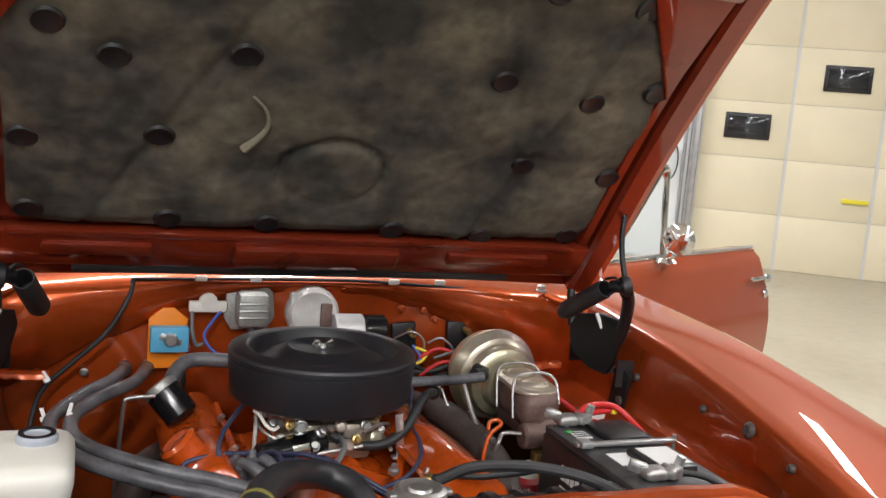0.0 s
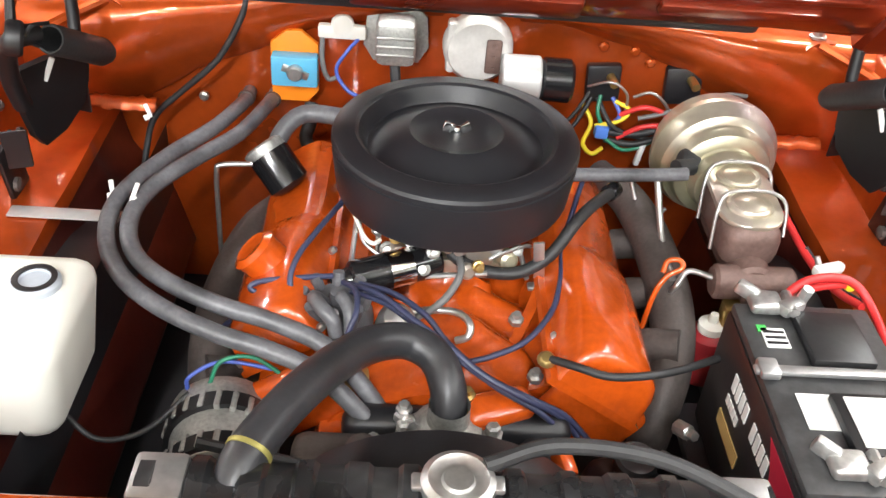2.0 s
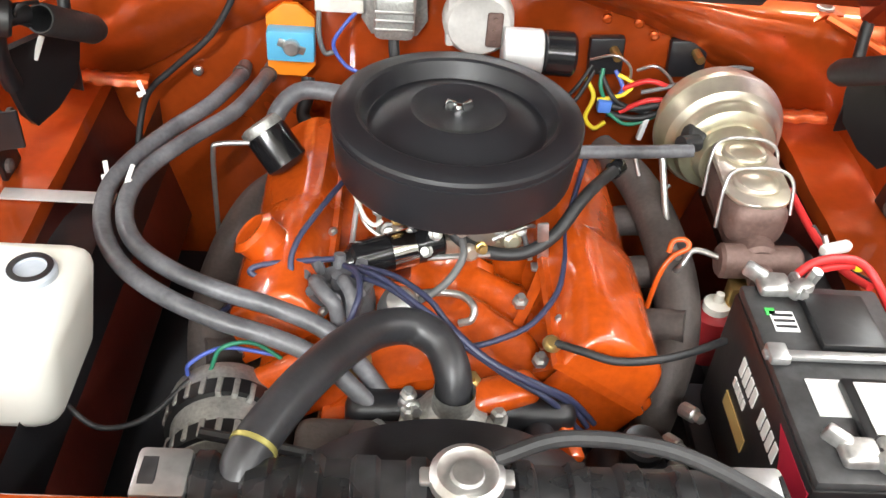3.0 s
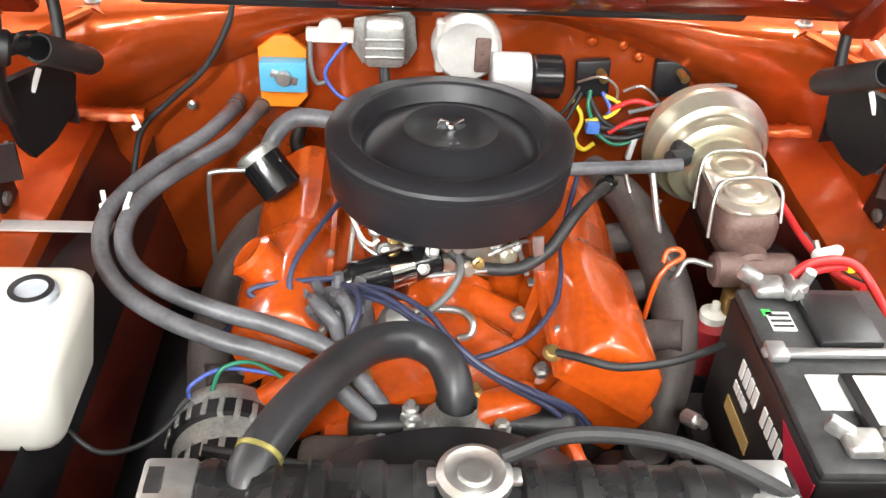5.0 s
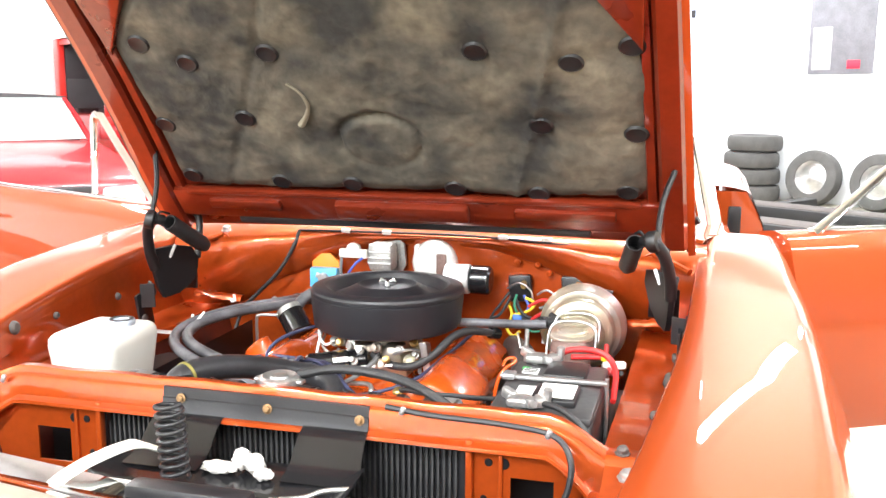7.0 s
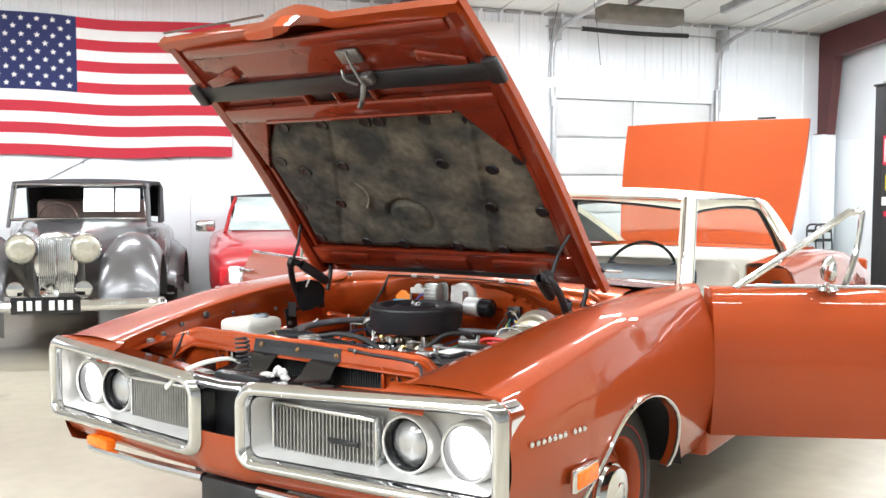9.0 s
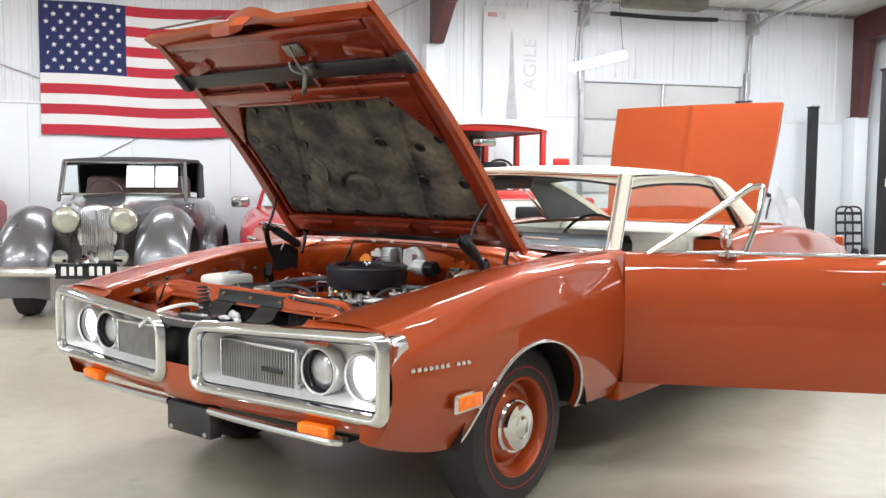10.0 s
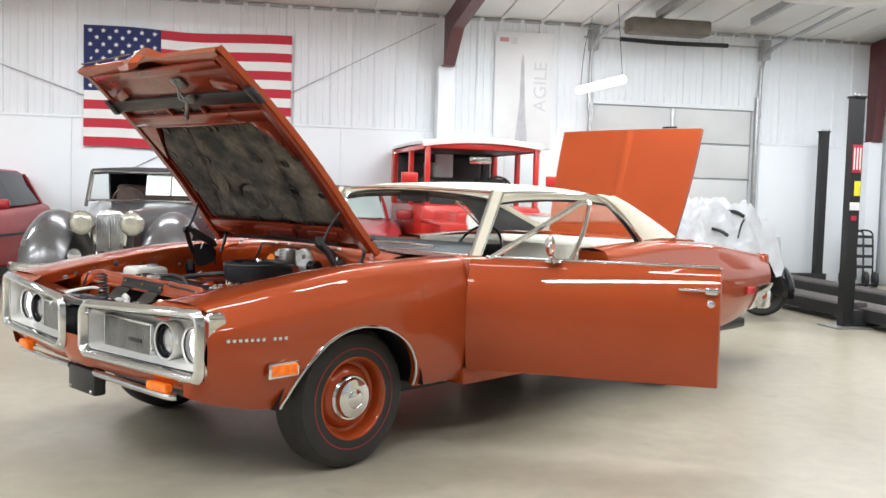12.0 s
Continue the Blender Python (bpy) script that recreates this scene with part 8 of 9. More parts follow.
def cloth(s, z):
    """A point of the slightly wavy cloth."""
    f = (s - FS0) / (FS1 - FS0)
    return (s, FQ + 0.012 * math.sin(f * 17) + 0.01 * math.sin(f * 7 + z * 3), z + 0.03 * math.sin(f * math.pi) * -0.5 + 0.012 * math.sin(f * 9))


CS, CZ = FS0 + 0.98, FZ0 + (FZ1 - FZ0) * 6 / 13
for k in range(13):
    z1, z0 = FZ1 - (FZ1 - FZ0) * k / 13, FZ1 - (FZ1 - FZ0) * (k + 1) / 13
    a = CS if k < 7 else FS0
    bm = bmesh.new()
    sheet(bm, [[cloth(s, z) for s in np.linspace(a, FS1, 40)] for z in (z0, z1)], 0.003, (0, 1, 0))
    part("stripe", bm, flag_white if k % 2 else flag_red, flag, smooth=60)
bm = bmesh.new()
sheet(bm, [[cloth(s, z) for s in np.linspace(FS0, CS, 18)] for z in (CZ, FZ1)], 0.003, (0, 1, 0))
canton = part("canton", bm, flag_blue, flag, "navy canton with white stars", smooth=60)
for r in range(9):
    for c in range(6 if r % 2 == 0 else 5):
        s = FS0 + (CS - FS0) * ((c + 0.5) / 6 if r % 2 == 0 else (c + 1) / 6)
        z = FZ1 - (FZ1 - CZ) * (r + 0.75) / 9.5
        x, q, zz = cloth(s, z)
        bm = bmesh.new()
        prism(bm, [((0.036 if i % 2 == 0 else 0.0145) * math.sin(i * math.pi / 5), (0.036 if i % 2 == 0 else 0.0145) * math.cos(i * math.pi / 5)) for i in range(10)][::-1], (x, q - 0.001, zz), (1, 0, 0), (0, 0, 1), 0.003)
        part("star", bm, flag_white, canton)

# ---- bracing rods, hanging lamp, lights, opener, banner ----
for a, b in (((-5.9, 4.6 - 0.3), (-0.2, 1.7)), ((-1.6, 1.45), (2.5, 3.62))):
    bm = bmesh.new()
    tube(bm, [(a[0], WALL_Q - 0.025, min(a[1], 3.7)), (b[0], WALL_Q - 0.025, b[1])], 0.006, 6, 1)
    rod = tagged(mesh_object("brace_rod", bm, galvanised), "thin steel wind brace rod across the wall", "brace rod", "wind braces")
    rod.matrix_world = ROOM
for s, q, watts in STRIPS:
    light = thing("strip_light", "long white ceiling strip light", "ceiling light", ROOM @ pose(s, q, ceiling_z(q) - 0.3), "ceiling strip lights")
    part("housing", box(bmesh.new(), (0, 0, 0.0), (2.45, 0.24, 0.08), 0.015), roof_paint, light)
    bm = bmesh.new()
    for x in (-1.0, 1.0):
        cyl(bm, (x, 0, 0.03), (x, 0, 0.28), 0.006, 6)
    part("hanger", bm, galvanised, light)
tube_light = thing("hanging_tube_light", "glowing white tube light hanging before the wall", "tube light", ROOM)
bm = bmesh.new()
cyl(bm, (4.48, 7.75, 2.74), (4.75, 6.72, 2.8), 0.055, 16, bevel=0.02)
part("tube", bm, mat("lit_tube", (0.95, 0.95, 0.95), 0.4, emit=6.0, emit_color=(1, 1, 1)), tube_light)
for pts in ([(4.5, 7.7, 2.8), (4.52, 7.65, 3.3), (4.6, 7.6, 3.76)], [(4.74, 6.76, 2.85), (4.7, 6.8, 3.4), (4.7, 6.9, 3.8)]):
    part("cord", tube(bmesh.new(), pts, 0.004, 6), lift_black, tube_light)
opener = thing("door_opener", "dusty beige overhead door opener under the roof", "door opener", ROOM)
part("case", box(bmesh.new(), (5.5, 7.1, 3.57), (1.15, 0.3, 0.2), 0.03), mat("dusty_beige", (0.12, 0.105, 0.08), 0.6, vary=0.2), opener)
bm = bmesh.new()
for s in (5.35, 6.75):
    box(bm, (s, 5.6, 3.72 + 0.17), (0.08, 3.0, 0.1), 0.01, pose(0, 0, 0, -6.3))
part("rail", bm, galvanised, opener)
banner = thing("wall_banner", "faded pale banner with a tall grey tower shape", "banner", ROOM)
part("sheet", box(bmesh.new(), (3.8, WALL_Q - 0.045, 2.75), (0.86, 0.006, 1.66), 0.002), mat("pale_banner", (0.8, 0.8, 0.8), 0.6, vary=0.04, scale=2), banner)
bm = bmesh.new()
prism(bm, [(-0.09, 1.95), (0.1, 1.95), (0.045, 2.6), (0.02, 3.2), (0.0, 3.28), (-0.02, 3.18), (-0.03, 2.6)], (3.78, WALL_Q - 0.049, 0), (1, 0, 0), (0, 0, 1), 0.002)
part("tower_print", bm, mat("grey_print", (0.5, 0.5, 0.52), 0.6, vary=0.15, scale=6), banner)
part("red_print", box(bmesh.new(), (3.5, WALL_Q - 0.05, 3.46), (0.13, 0.002, 0.06)), mat("faded_red_print", (0.62, 0.3, 0.3), 0.6), banner, "faded red printed bar")
part("grey_text_bar", box(bmesh.new(), (3.64, WALL_Q - 0.05, 3.45), (0.1, 0.002, 0.09)), mat("pale_grey_print", (0.68, 0.67, 0.68), 0.6), banner)
word = bpy.data.curves.new("banner_word", "FONT")
word.body, word.size, word.extrude = "AGILE", 0.27, 0.001
word.align_x, word.align_y = "LEFT", "CENTER"
wo = new("banner_word", word)
wo.data.materials.append(mat("pale_grey_letters", (0.66, 0.66, 0.68), 0.6, vary=0.04))
wo.parent = banner
wo.matrix_local = pose(4.06, WALL_Q - 0.051, 2.45, 90, -90, 0)

# ---- the four-post lift ----
lift = thing("car_lift", "black steel four-post car lift with warning labels", "car lift", ROOM)
for s, q, h, near in ((6.0, 3.6, 2.32, True), (8.43, 7.85, 2.3, False)):
    bm = bmesh.new()
    prism(bm, [(-0.06, -0.05), (0.06, -0.05), (0.06, 0.05), (0.03, 0.05), (0.03, 0.035), (0.045, 0.035), (0.045, -0.035), (-0.045, -0.035), (-0.045, 0.035), (-0.03, 0.035), (-0.03, 0.05), (-0.06, 0.05)], (s, q, 0.012), (1, 0, 0), (0, 1, 0), h, 0.004)
    post = part("post", bm, lift_black, lift)
    part("base_plate", box(bmesh.new(), (s, q, 0.008), (0.4, 0.34, 0.016), 0.004), galvanised, post)
    part("top_cap", box(bmesh.new(), (s, q, h + 0.02), (0.15, 0.13, 0.02), 0.004), lift_black, post)
    for ds, dq in ((-0.05, -0.04), (0.05, -0.04), (0.05, 0.04)):
        bm = bmesh.new()
        cyl(bm, (s + ds, q + dq, h + 0.03), (s + ds, q + dq, h + 0.055), 0.012, 8)
        part("cap_bolt", bm, chrome, post)
    if near:
        face = pose(s, q, 0)
        for z, hh, w, m, lab in ((1.72, 0.28, 0.19, label_red, "red warning label"), (1.42, 0.15, 0.07, label_yellow, "yellow label"), (1.24, 0.08, 0.12, label_white, "white label"), (1.12, 0.05, 0.06, label_red, "small red label")):
            bm = bmesh.new()
            box(bm, (0.02 if m is label_yellow else 0, -0.053, z), (min(w, 0.11), 0.004, hh), 0.001)
            bmesh.ops.transform(bm, matrix=face, verts=bm.verts)
            part("label_plate", bm, m, post, lab)
        for dx in (-0.033, 0.0, 0.033):
            bm = bmesh.new()
            box(bm, (dx, -0.056, 1.72), (0.016, 0.003, 0.22), 0.001)
            bmesh.ops.transform(bm, matrix=face, verts=bm.verts)
            part("label_print", bm, label_white, post)
        bm = bmesh.new()
        box(bm, (s + 0.22, q + 0.12, 0.18), (0.16, 0.14, 0.14), 0.03)
        cyl(bm, (s + 0.12, q + 0.1, 0.12), (s + 0.5, q - 0.05, 0.06), 0.03, 10)
        part("pulley_housing", bm, iron, post)
for a, b in (((7.55, 8.0), (7.55, 2.2)), ((6.4, 8.0), (6.4, 2.2))):
    d = Vector((b[0] - a[0], b[1] - a[1], 0))
    mid = Vector(((a[0] + b[0]) / 2, (a[1] + b[1]) / 2, 0.13))
    bm = bmesh.new()
    m = pose(0, 0, 0, 0, 0, math.degrees(math.atan2(d.y, d.x)))
    box(bm, mid, (d.length, 0.48, 0.13), 0.01, m)
    run = part("runway", bm, lift_black, lift, "black steel runway")
    bm = bmesh.new()
    box(bm, mid + Vector((0, 0, 0.067)), (d.length - 0.1, 0.36, 0.006), 0.001, m)
    part("tread_plate", bm, iron, run, "dull dark tread plate")
for q in (3.6, 7.85):
    part("cross_beam", box(bmesh.new(), (7.3, q, 0.1), (2.5, 0.14, 0.16), 0.01), lift_black, lift)

# ---- tyres, wheels and hand trucks along the walls ----
def tyre_profile():
    return [(0.2, -0.09), (0.27, -0.1), (0.315, -0.085), (0.33, -0.05), (0.332, 0), (0.33, 0.05), (0.315, 0.085), (0.27, 0.1), (0.2, 0.09), (0.19, 0.05), (0.19, -0.05)]


def loose_tyre(m, label, group, rim=False):
    bm = bmesh.new()
    lathe(bm, tyre_profile(), (0, 0, 0), (0, 0, 1), 40, True)
    t = mesh_object("tyre", bm, tyre_rubber_dusty, 40)
    t.matrix_world = m
    tagged(t, label, "tyre", group)
    if rim:
        bm = bmesh.new()
        lathe(bm, [(0.2, 0.08), (0.185, 0.06), (0.17, 0.01), (0.08, 0.03), (0.05, 0.05), (0, 0.05)], (0, 0, 0), (0, 0, 1), 32)
        part("rim", bm, steel, t)
    return t


tyre_rubber_dusty = mat("dusty_tyre", (0.07, 0.068, 0.065), 0.75, vary=0.2, scale=10, grain=90, bump=0.1)
for k in range(4):
    loose_tyre(ROOM @ pose(9.2 + 0.012 * (k % 2), 4.75 + 0.015 * (k % 3), 0.105 + 0.205 * k), "dusty grey tyre lying in a stack", "stacked tyres")
for s, q, r in ((9.3, 4.0, True), (9.3, 3.2, True)):
    loose_tyre(ROOM @ pose(s, q, 0.33, 0, -80, 0), "wheel with dusty tyre leaning on the wall", "leaning wheels", r)
seat = thing("shop_stool", "black and red shop stool by the wall", "stool", ROOM @ pose(9.0, 2.55, 0))
bm = bmesh.new()
box(bm, (0, 0, 0.28), (0.5, 0.55, 0.5), 0.12, segments=3)
part("body", bm, satin_black, seat)
part("cushion", box(bmesh.new(), (-0.05, 0, 0.56), (0.3, 0.34, 0.08), 0.03, segments=3), label_red, seat, "red cushion")
for k, s in enumerate((8.98, 9.14)):
    truck = thing("hand_truck", "black tubular hand truck leaning on the wall", "hand truck", ROOM @ pose(s, 7.7, 0, -9, 0, -20), "hand trucks")
    bm = bmesh.new()
    tube(bm, [(-0.12, 0, 0.1), (-0.12, 0, 0.7), (-0.1, 0, 0.83), (0, 0, 0.86), (0.1, 0, 0.83), (0.12, 0, 0.7), (0.12, 0, 0.1)], 0.014, 8, 6)
    part("tubular_frame", bm, lift_black, truck)
    for z in (0.3, 0.46, 0.62, 0.76):
        part("cross_bar", box(bmesh.new(), (0, 0, z), (0.23, 0.02, 0.045), 0.006), lift_black, truck)
    part("toe_plate", box(bmesh.new(), (0, -0.1, 0.02), (0.3, 0.24, 0.012), 0.003), lift_black, truck)
    for x in (-0.17, 0.17):
        bm = bmesh.new()
        lathe(bm, [(0.06, -0.03), (0.11, -0.03), (0.12, 0), (0.11, 0.03), (0.06, 0.03)], (x, 0.06, 0.12), (1, 0, 0), 20, True)
        part("truck_wheel", bm, rubber, truck)
board = thing("notice_board", "dark grey notice board on the wall with papers", "notice board", ROOM @ pose(WALL_S - 0.02, 0, 0))
part("board", box(bmesh.new(), (0, 3.92, 2.05), (0.03, 0.8, 1.0), 0.006), mat("slate_board", (0.16, 0.16, 0.18), 0.5, vary=0.15), board)
part("paper", box(bmesh.new(), (-0.018, 4.15, 1.85), (0.004, 0.24, 0.5), 0.001), mat("grey_paper", (0.4, 0.4, 0.42), 0.6), board)
part("red_tag", box(bmesh.new(), (-0.018, 3.75, 1.66), (0.006, 0.16, 0.1), 0.002), label_red, board)
board2 = thing("wall_poster", "grey and blue poster high on the wall", "poster", ROOM @ pose(WALL_S - 0.02, 0, 0))
part("sheet", box(bmesh.new(), (0, 6.1, 2.5), (0.01, 0.5, 0.9), 0.002), mat("blue_grey_poster", (0.35, 0.4, 0.5), 0.5, vary=0.3, scale=5), board2)
for k in range(4):
    part("print_block", box(bmesh.new(), (-0.008, 5.95 + 0.1 * (k % 2), 2.2 + 0.16 * k), (0.004, 0.16, 0.1), 0.001), satin_black if k % 2 else label_white, board2)
hose_reel = thing("coiled_cable", "coiled dark cable hanging beside the big door", "cable", ROOM @ pose(WALL_S - 0.06, 0, 0))
bm = bmesh.new()
for k in range(4):
    tube(bm, [(0.0 - 0.012 * k, -0.45 + 0.09 * math.cos(a), 1.15 + 0.22 * math.sin(a)) for a in np.linspace(0, 2 * math.pi, 20)], 0.009, 6, 0, cap=False)
part("coil", bm, rubber, hose_reel)
bm = bmesh.new()
for q, r in ((-0.6, 0.02), (-0.68, 0.03)):
    cyl(bm, (0.02, q, 0.0), (0.02, q, 2.8), r, 10)
tagged(mesh_object("conduit", bm, galvanised), "grey steel conduits beside the big door", "conduit").matrix_world = ROOM @ pose(WALL_S - 0.06, 0, 0)

# ---- covered vehicle behind the coupe ----
cov = thing("covered_motorcycle", "dark motorcycle under a crumpled white dust cover", "motorcycle", pose(-0.98, 7.0, 0, 0, 0, 12))
bm = bmesh.new()
rows = []
for j in range(26):
    f = j / 25
    row = []
    for i in range(64):
        a = 2 * math.pi * i / 64
        fold = 1 + 0.05 * math.sin(a * 9 + f * 5) * f + 0.22 * (0.4 - abs(noise.noise((math.cos(a) * 2.4, math.sin(a) * 2.4, f * 2.5))))
        r = (0.12 + 0.88 * f ** 0.6) * fold
        top = 1.15 + 0.12 * noise.noise((math.cos(a) * 2.2 * f, math.sin(a) * 2.2 * f, 5)) - 0.16 * max(0, math.cos(a)) * f
        ridge = 0.28 * (0.25 - abs(noise.noise((math.cos(a) * 3.2 * (f + 0.2), math.sin(a) * 3.2 * (f + 0.2), f * 3)))) + 0.12 * noise.noise((math.cos(a) * 4.5 * (f + 0.2), math.sin(a) * 4.5 * (f + 0.2), f * 4))
        row.append((0.74 * r * math.cos(a), 0.44 * r * math.sin(a), top - 0.46 * f ** 2.6 + 1.25 * ridge * (1 - 0.3 * f)))
    rows.append(row + [row[0]])
sheet(bm, rows)
bm.faces.new([bm.verts.new(p) for p in rows[0][:-1]])
bmesh.ops.remove_doubles(bm, verts=bm.verts, dist=0.0005)
part("dust_cover", bm, cover_cloth, cov, "crumpled white dust cover", smooth=70)
# dark tube added where the cover has a dark patch
bm = bmesh.new()
tube(bm, [(0.16, -0.22, 1.14), (0.26, -0.27, 1.14), (0.36, -0.26, 1.09)], 0.02, 10, 4)
part("cover_dark_tube", bm, satin_black, cov, "black tube added for a dark patch on the cover")
bm = bmesh.new()
tube(bm, [(0.36, -0.28, 1.06), (0.35, -0.36, 0.98), (0.34, -0.42, 0.86)], 0.011, 8, 4)
tube(bm, [(0.06, -0.42, 0.95), (0.16, -0.43, 0.93), (0.24, -0.43, 0.88)], 0.018, 8, 4)
part("tie_strap", bm, satin_black, cov, "dark tie strap")
for x in (-0.6, 0.52):
    bm = bmesh.new()
    lathe(bm, [(0.18, -0.06), (0.25, -0.07), (0.285, -0.03), (0.285, 0.03), (0.25, 0.07), (0.18, 0.06), (0.16, 0)], (x, 0, 0.285), (0, 1, 0), 36, True)
    t = part("tyre", bm, tyre_rubber, cov, "black tyre")
    bm = bmesh.new()
    lathe(bm, [(0.18, 0.02), (0.06, 0.04), (0, 0.04)], (x, 0, 0.285), (0, -1, 0), 24)
    part("rim", bm, satin_black, t)
    bm = bmesh.new()
    sheet(bm, [[(x + (r * 0.32) * math.cos(a), y, 0.3 + (r * 0.32) * math.sin(a)) for y, r in ((-0.125, 0.15), (-0.125, 0.75), (-0.115, 0.95), (-0.06, 1.06), (0, 1.09), (0.06, 1.06), (0.115, 0.95), (0.12, 0.75))] for a in np.linspace(-0.25, math.pi + 0.1, 22)])
    part("mudguard", bm, gloss_black, cov, "rounded black mudguard", smooth=60)
bm = bmesh.new()
box(bm, (0.02, 0, 0.5), (1.2, 0.42, 0.6), 0.12, segments=3)
cyl(bm, (0.52, -0.12, 0.31), (0.4, -0.1, 0.8), 0.03, 10)
cyl(bm, (0.52, 0.12, 0.31), (0.4, 0.1, 0.8), 0.03, 10)
part("frame", bm, gloss_black, cov, "dark frame and engine")


# ---- other cars ----
def simple_wheel(parent, x, y, r, side, rim_mat, name="wheel"):
    bm = bmesh.new()
    lathe(bm, [(r * 0.6, -0.085), (r * 0.85, -0.095), (r * 0.98, -0.07), (r, 0), (r * 0.98, 0.07), (r * 0.85, 0.095), (r * 0.6, 0.085)], (x, y, r), (side, 0, 0), 36, True)
    w = part(name, bm, tyre_rubber, parent, "black tyre")
    bm = bmesh.new()
    lathe(bm, [(r * 0.62, 0.08), (r * 0.58, 0.06), (r * 0.5, 0.03), (r * 0.2, 0.06), (0, 0.065)], (x, y, r), (side, 0, 0), 30)
    part("rim", bm, rim_mat, w)


def hull(parent, name, stations, material, n=9, label="", smooth=50):
    """Body shell from stations (y, half width, sill z, waist z, top z): closed tube of rounded sections."""
    bm = bmesh.new()
    rows = []
    for y, w, z0, zw, z1 in stations:
        half = [(0.82 * w, z0), (0.95 * w, z0 + 0.06), (w, z0 + (zw - z0) * 0.45), (w, zw - 0.05), (0.965 * w, zw), (0.9 * w, zw + (z1 - zw) * 0.45), (0.78 * w, zw + (z1 - zw) * 0.8), (0.5 * w, z1 - 0.004), (0, z1)]
        rows.append([(x, y, z) for x, z in half] + [(-x, y, z) for x, z in half[-2::-1]])
    sheet(bm, rows)
    for r in (rows[0], rows[-1]):
        bm.faces.new([bm.verts.new(p) for p in r])
    bmesh.ops.remove_doubles(bm, verts=bm.verts, dist=0.0005)
    return part(name, bm, material, parent, label, smooth)


def greenhouse(parent, rows, material, label=""):
    """Glass house from (y, half width, z) rings, as frame posts and a roof."""
    bm = bmesh.new()
    sheet(bm, [[(x * w, y, z - 0.03 * abs(x) ** 2) for x in np.linspace(-1, 1, 9)] for y, w, z in rows], 0.03, (0, 0, -1))
    return part("roof", bm, material, parent, label, 50)


def vintage_car(m):
    c = thing("vintage_car", "dark grey prewar drophead car with chrome grille and lamps", "car", m)
    hull(c, "body", [(-0.08, 0.2, 0.42, 0.88, 0.98), (0.15, 0.3, 0.42, 0.9, 1.0), (0.45, 0.4, 0.4, 0.94, 1.04), (0.95, 0.56, 0.36, 1.0, 1.08), (1.25, 0.66, 0.34, 1.01, 1.07), (2.2, 0.72, 0.34, 0.98, 1.02), (3.2, 0.7, 0.36, 0.9, 0.98), (3.7, 0.55, 0.45, 0.7, 0.75)], old_grey, label="dark grey body")
    for side in (1, -1):
        bm = bmesh.new()
        rows = []
        for a in np.linspace(-0.25, math.pi * 0.95, 22):
            y, z = -0.02 - 0.5 * math.cos(a), 0.36 + 0.63 * math.sin(a)
            if a < 0:
                y, z = -0.52, 0.36 + a * 0.5
            rows.append([(side * (0.58 + 0.235 * f), y * (1 - 0.12 * abs(f) ** 2), z - 0.17 * abs(f) ** 2.6 * max(0.2, math.sin(max(a, 0)))) for f in (-1, -0.9, -0.75, -0.5, -0.2, 0, 0.2, 0.5, 0.75, 0.9, 1)])
        rows.append([(side * (0.6 + 0.235 * f), 1.1, 0.36) for f in (-1, -0.9, -0.75, -0.5, -0.2, 0, 0.2, 0.5, 0.75, 0.9, 1)])
        sheet(bm, rows, 0.015, (0, 0.2, -1))
        part("front_wing", bm, old_grey, c, "rounded dark grey wing", smooth=70)
        bm = bmesh.new()
        lathe(bm, [(0.0, 0.12), (0.06, 0.1), (0.105, 0.05), (0.118, 0.0), (0.122, -0.01), (0.116, -0.018)], (side * 0.244, -0.3, 0.873), (0, 1, 0), 28)
        lamp_ = part("headlight", bm, chrome, c, "large chrome headlight")
        bm = bmesh.new()
        lathe(bm, [(0.116, 0.0), (0.1, 0.018), (0.06, 0.03), (0, 0.034)], (side * 0.244, -0.31, 0.873), (0, -1, 0), 28)
        part("lamp_lens", bm, mat("yellowed_lamp_lens", (0.55, 0.53, 0.44), 0.15, 0.4, 0.1, 30, 90, 0.02, 0.6), lamp_)
        bm = bmesh.new()
        lathe(bm, [(0, 0.07), (0.05, 0.05), (0.068, 0), (0.06, -0.01), (0, -0.018)], (side * 0.25, -0.5, 0.56), (0, 1, 0), 22)
        cyl(bm, (side * 0.25, -0.48, 0.5), (side * 0.25, -0.46, 0.4), 0.012, 8)
        part("fog_lamp", bm, chrome, c, "small chrome fog lamp")
        bm = bmesh.new()
        lathe(bm, [(0, 0.1), (0.02, 0.09), (0.026, 0.05), (0.015, 0.02), (0.02, 0)], (side * 0.63, -0.12, 0.8), (0, 0, 1), 12)
        part("side_lamp", bm, chrome, c)
        simple_wheel(c, side * 0.63, 0, 0.33, side, steel)
        simple_wheel(c, side * 0.65, 2.75, 0.33, side, steel)
        bm = bmesh.new()
        rows = [[(side * (0.66 + 0.2 * f), 2.75 - 0.55 * math.cos(a), 0.36 + 0.44 * math.sin(a) - 0.12 * f * f) for f in (-1, -0.5, 0, 0.5, 1)] for a in np.linspace(0, math.pi, 14)]
        sheet(bm, rows, 0.015, (0, 0, -1))
        part("rear_wing", bm, old_grey, c, smooth=70)
        bm = bmesh.new()
        tube(bm, [(side * 0.62, 1.0, 1.0), (side * 0.605, 1.08, 1.22), (side * 0.59, 1.13, 1.4)], 0.02, 8, 3)
        part("screen_post", bm, old_grey, c)
    bm = bmesh.new()
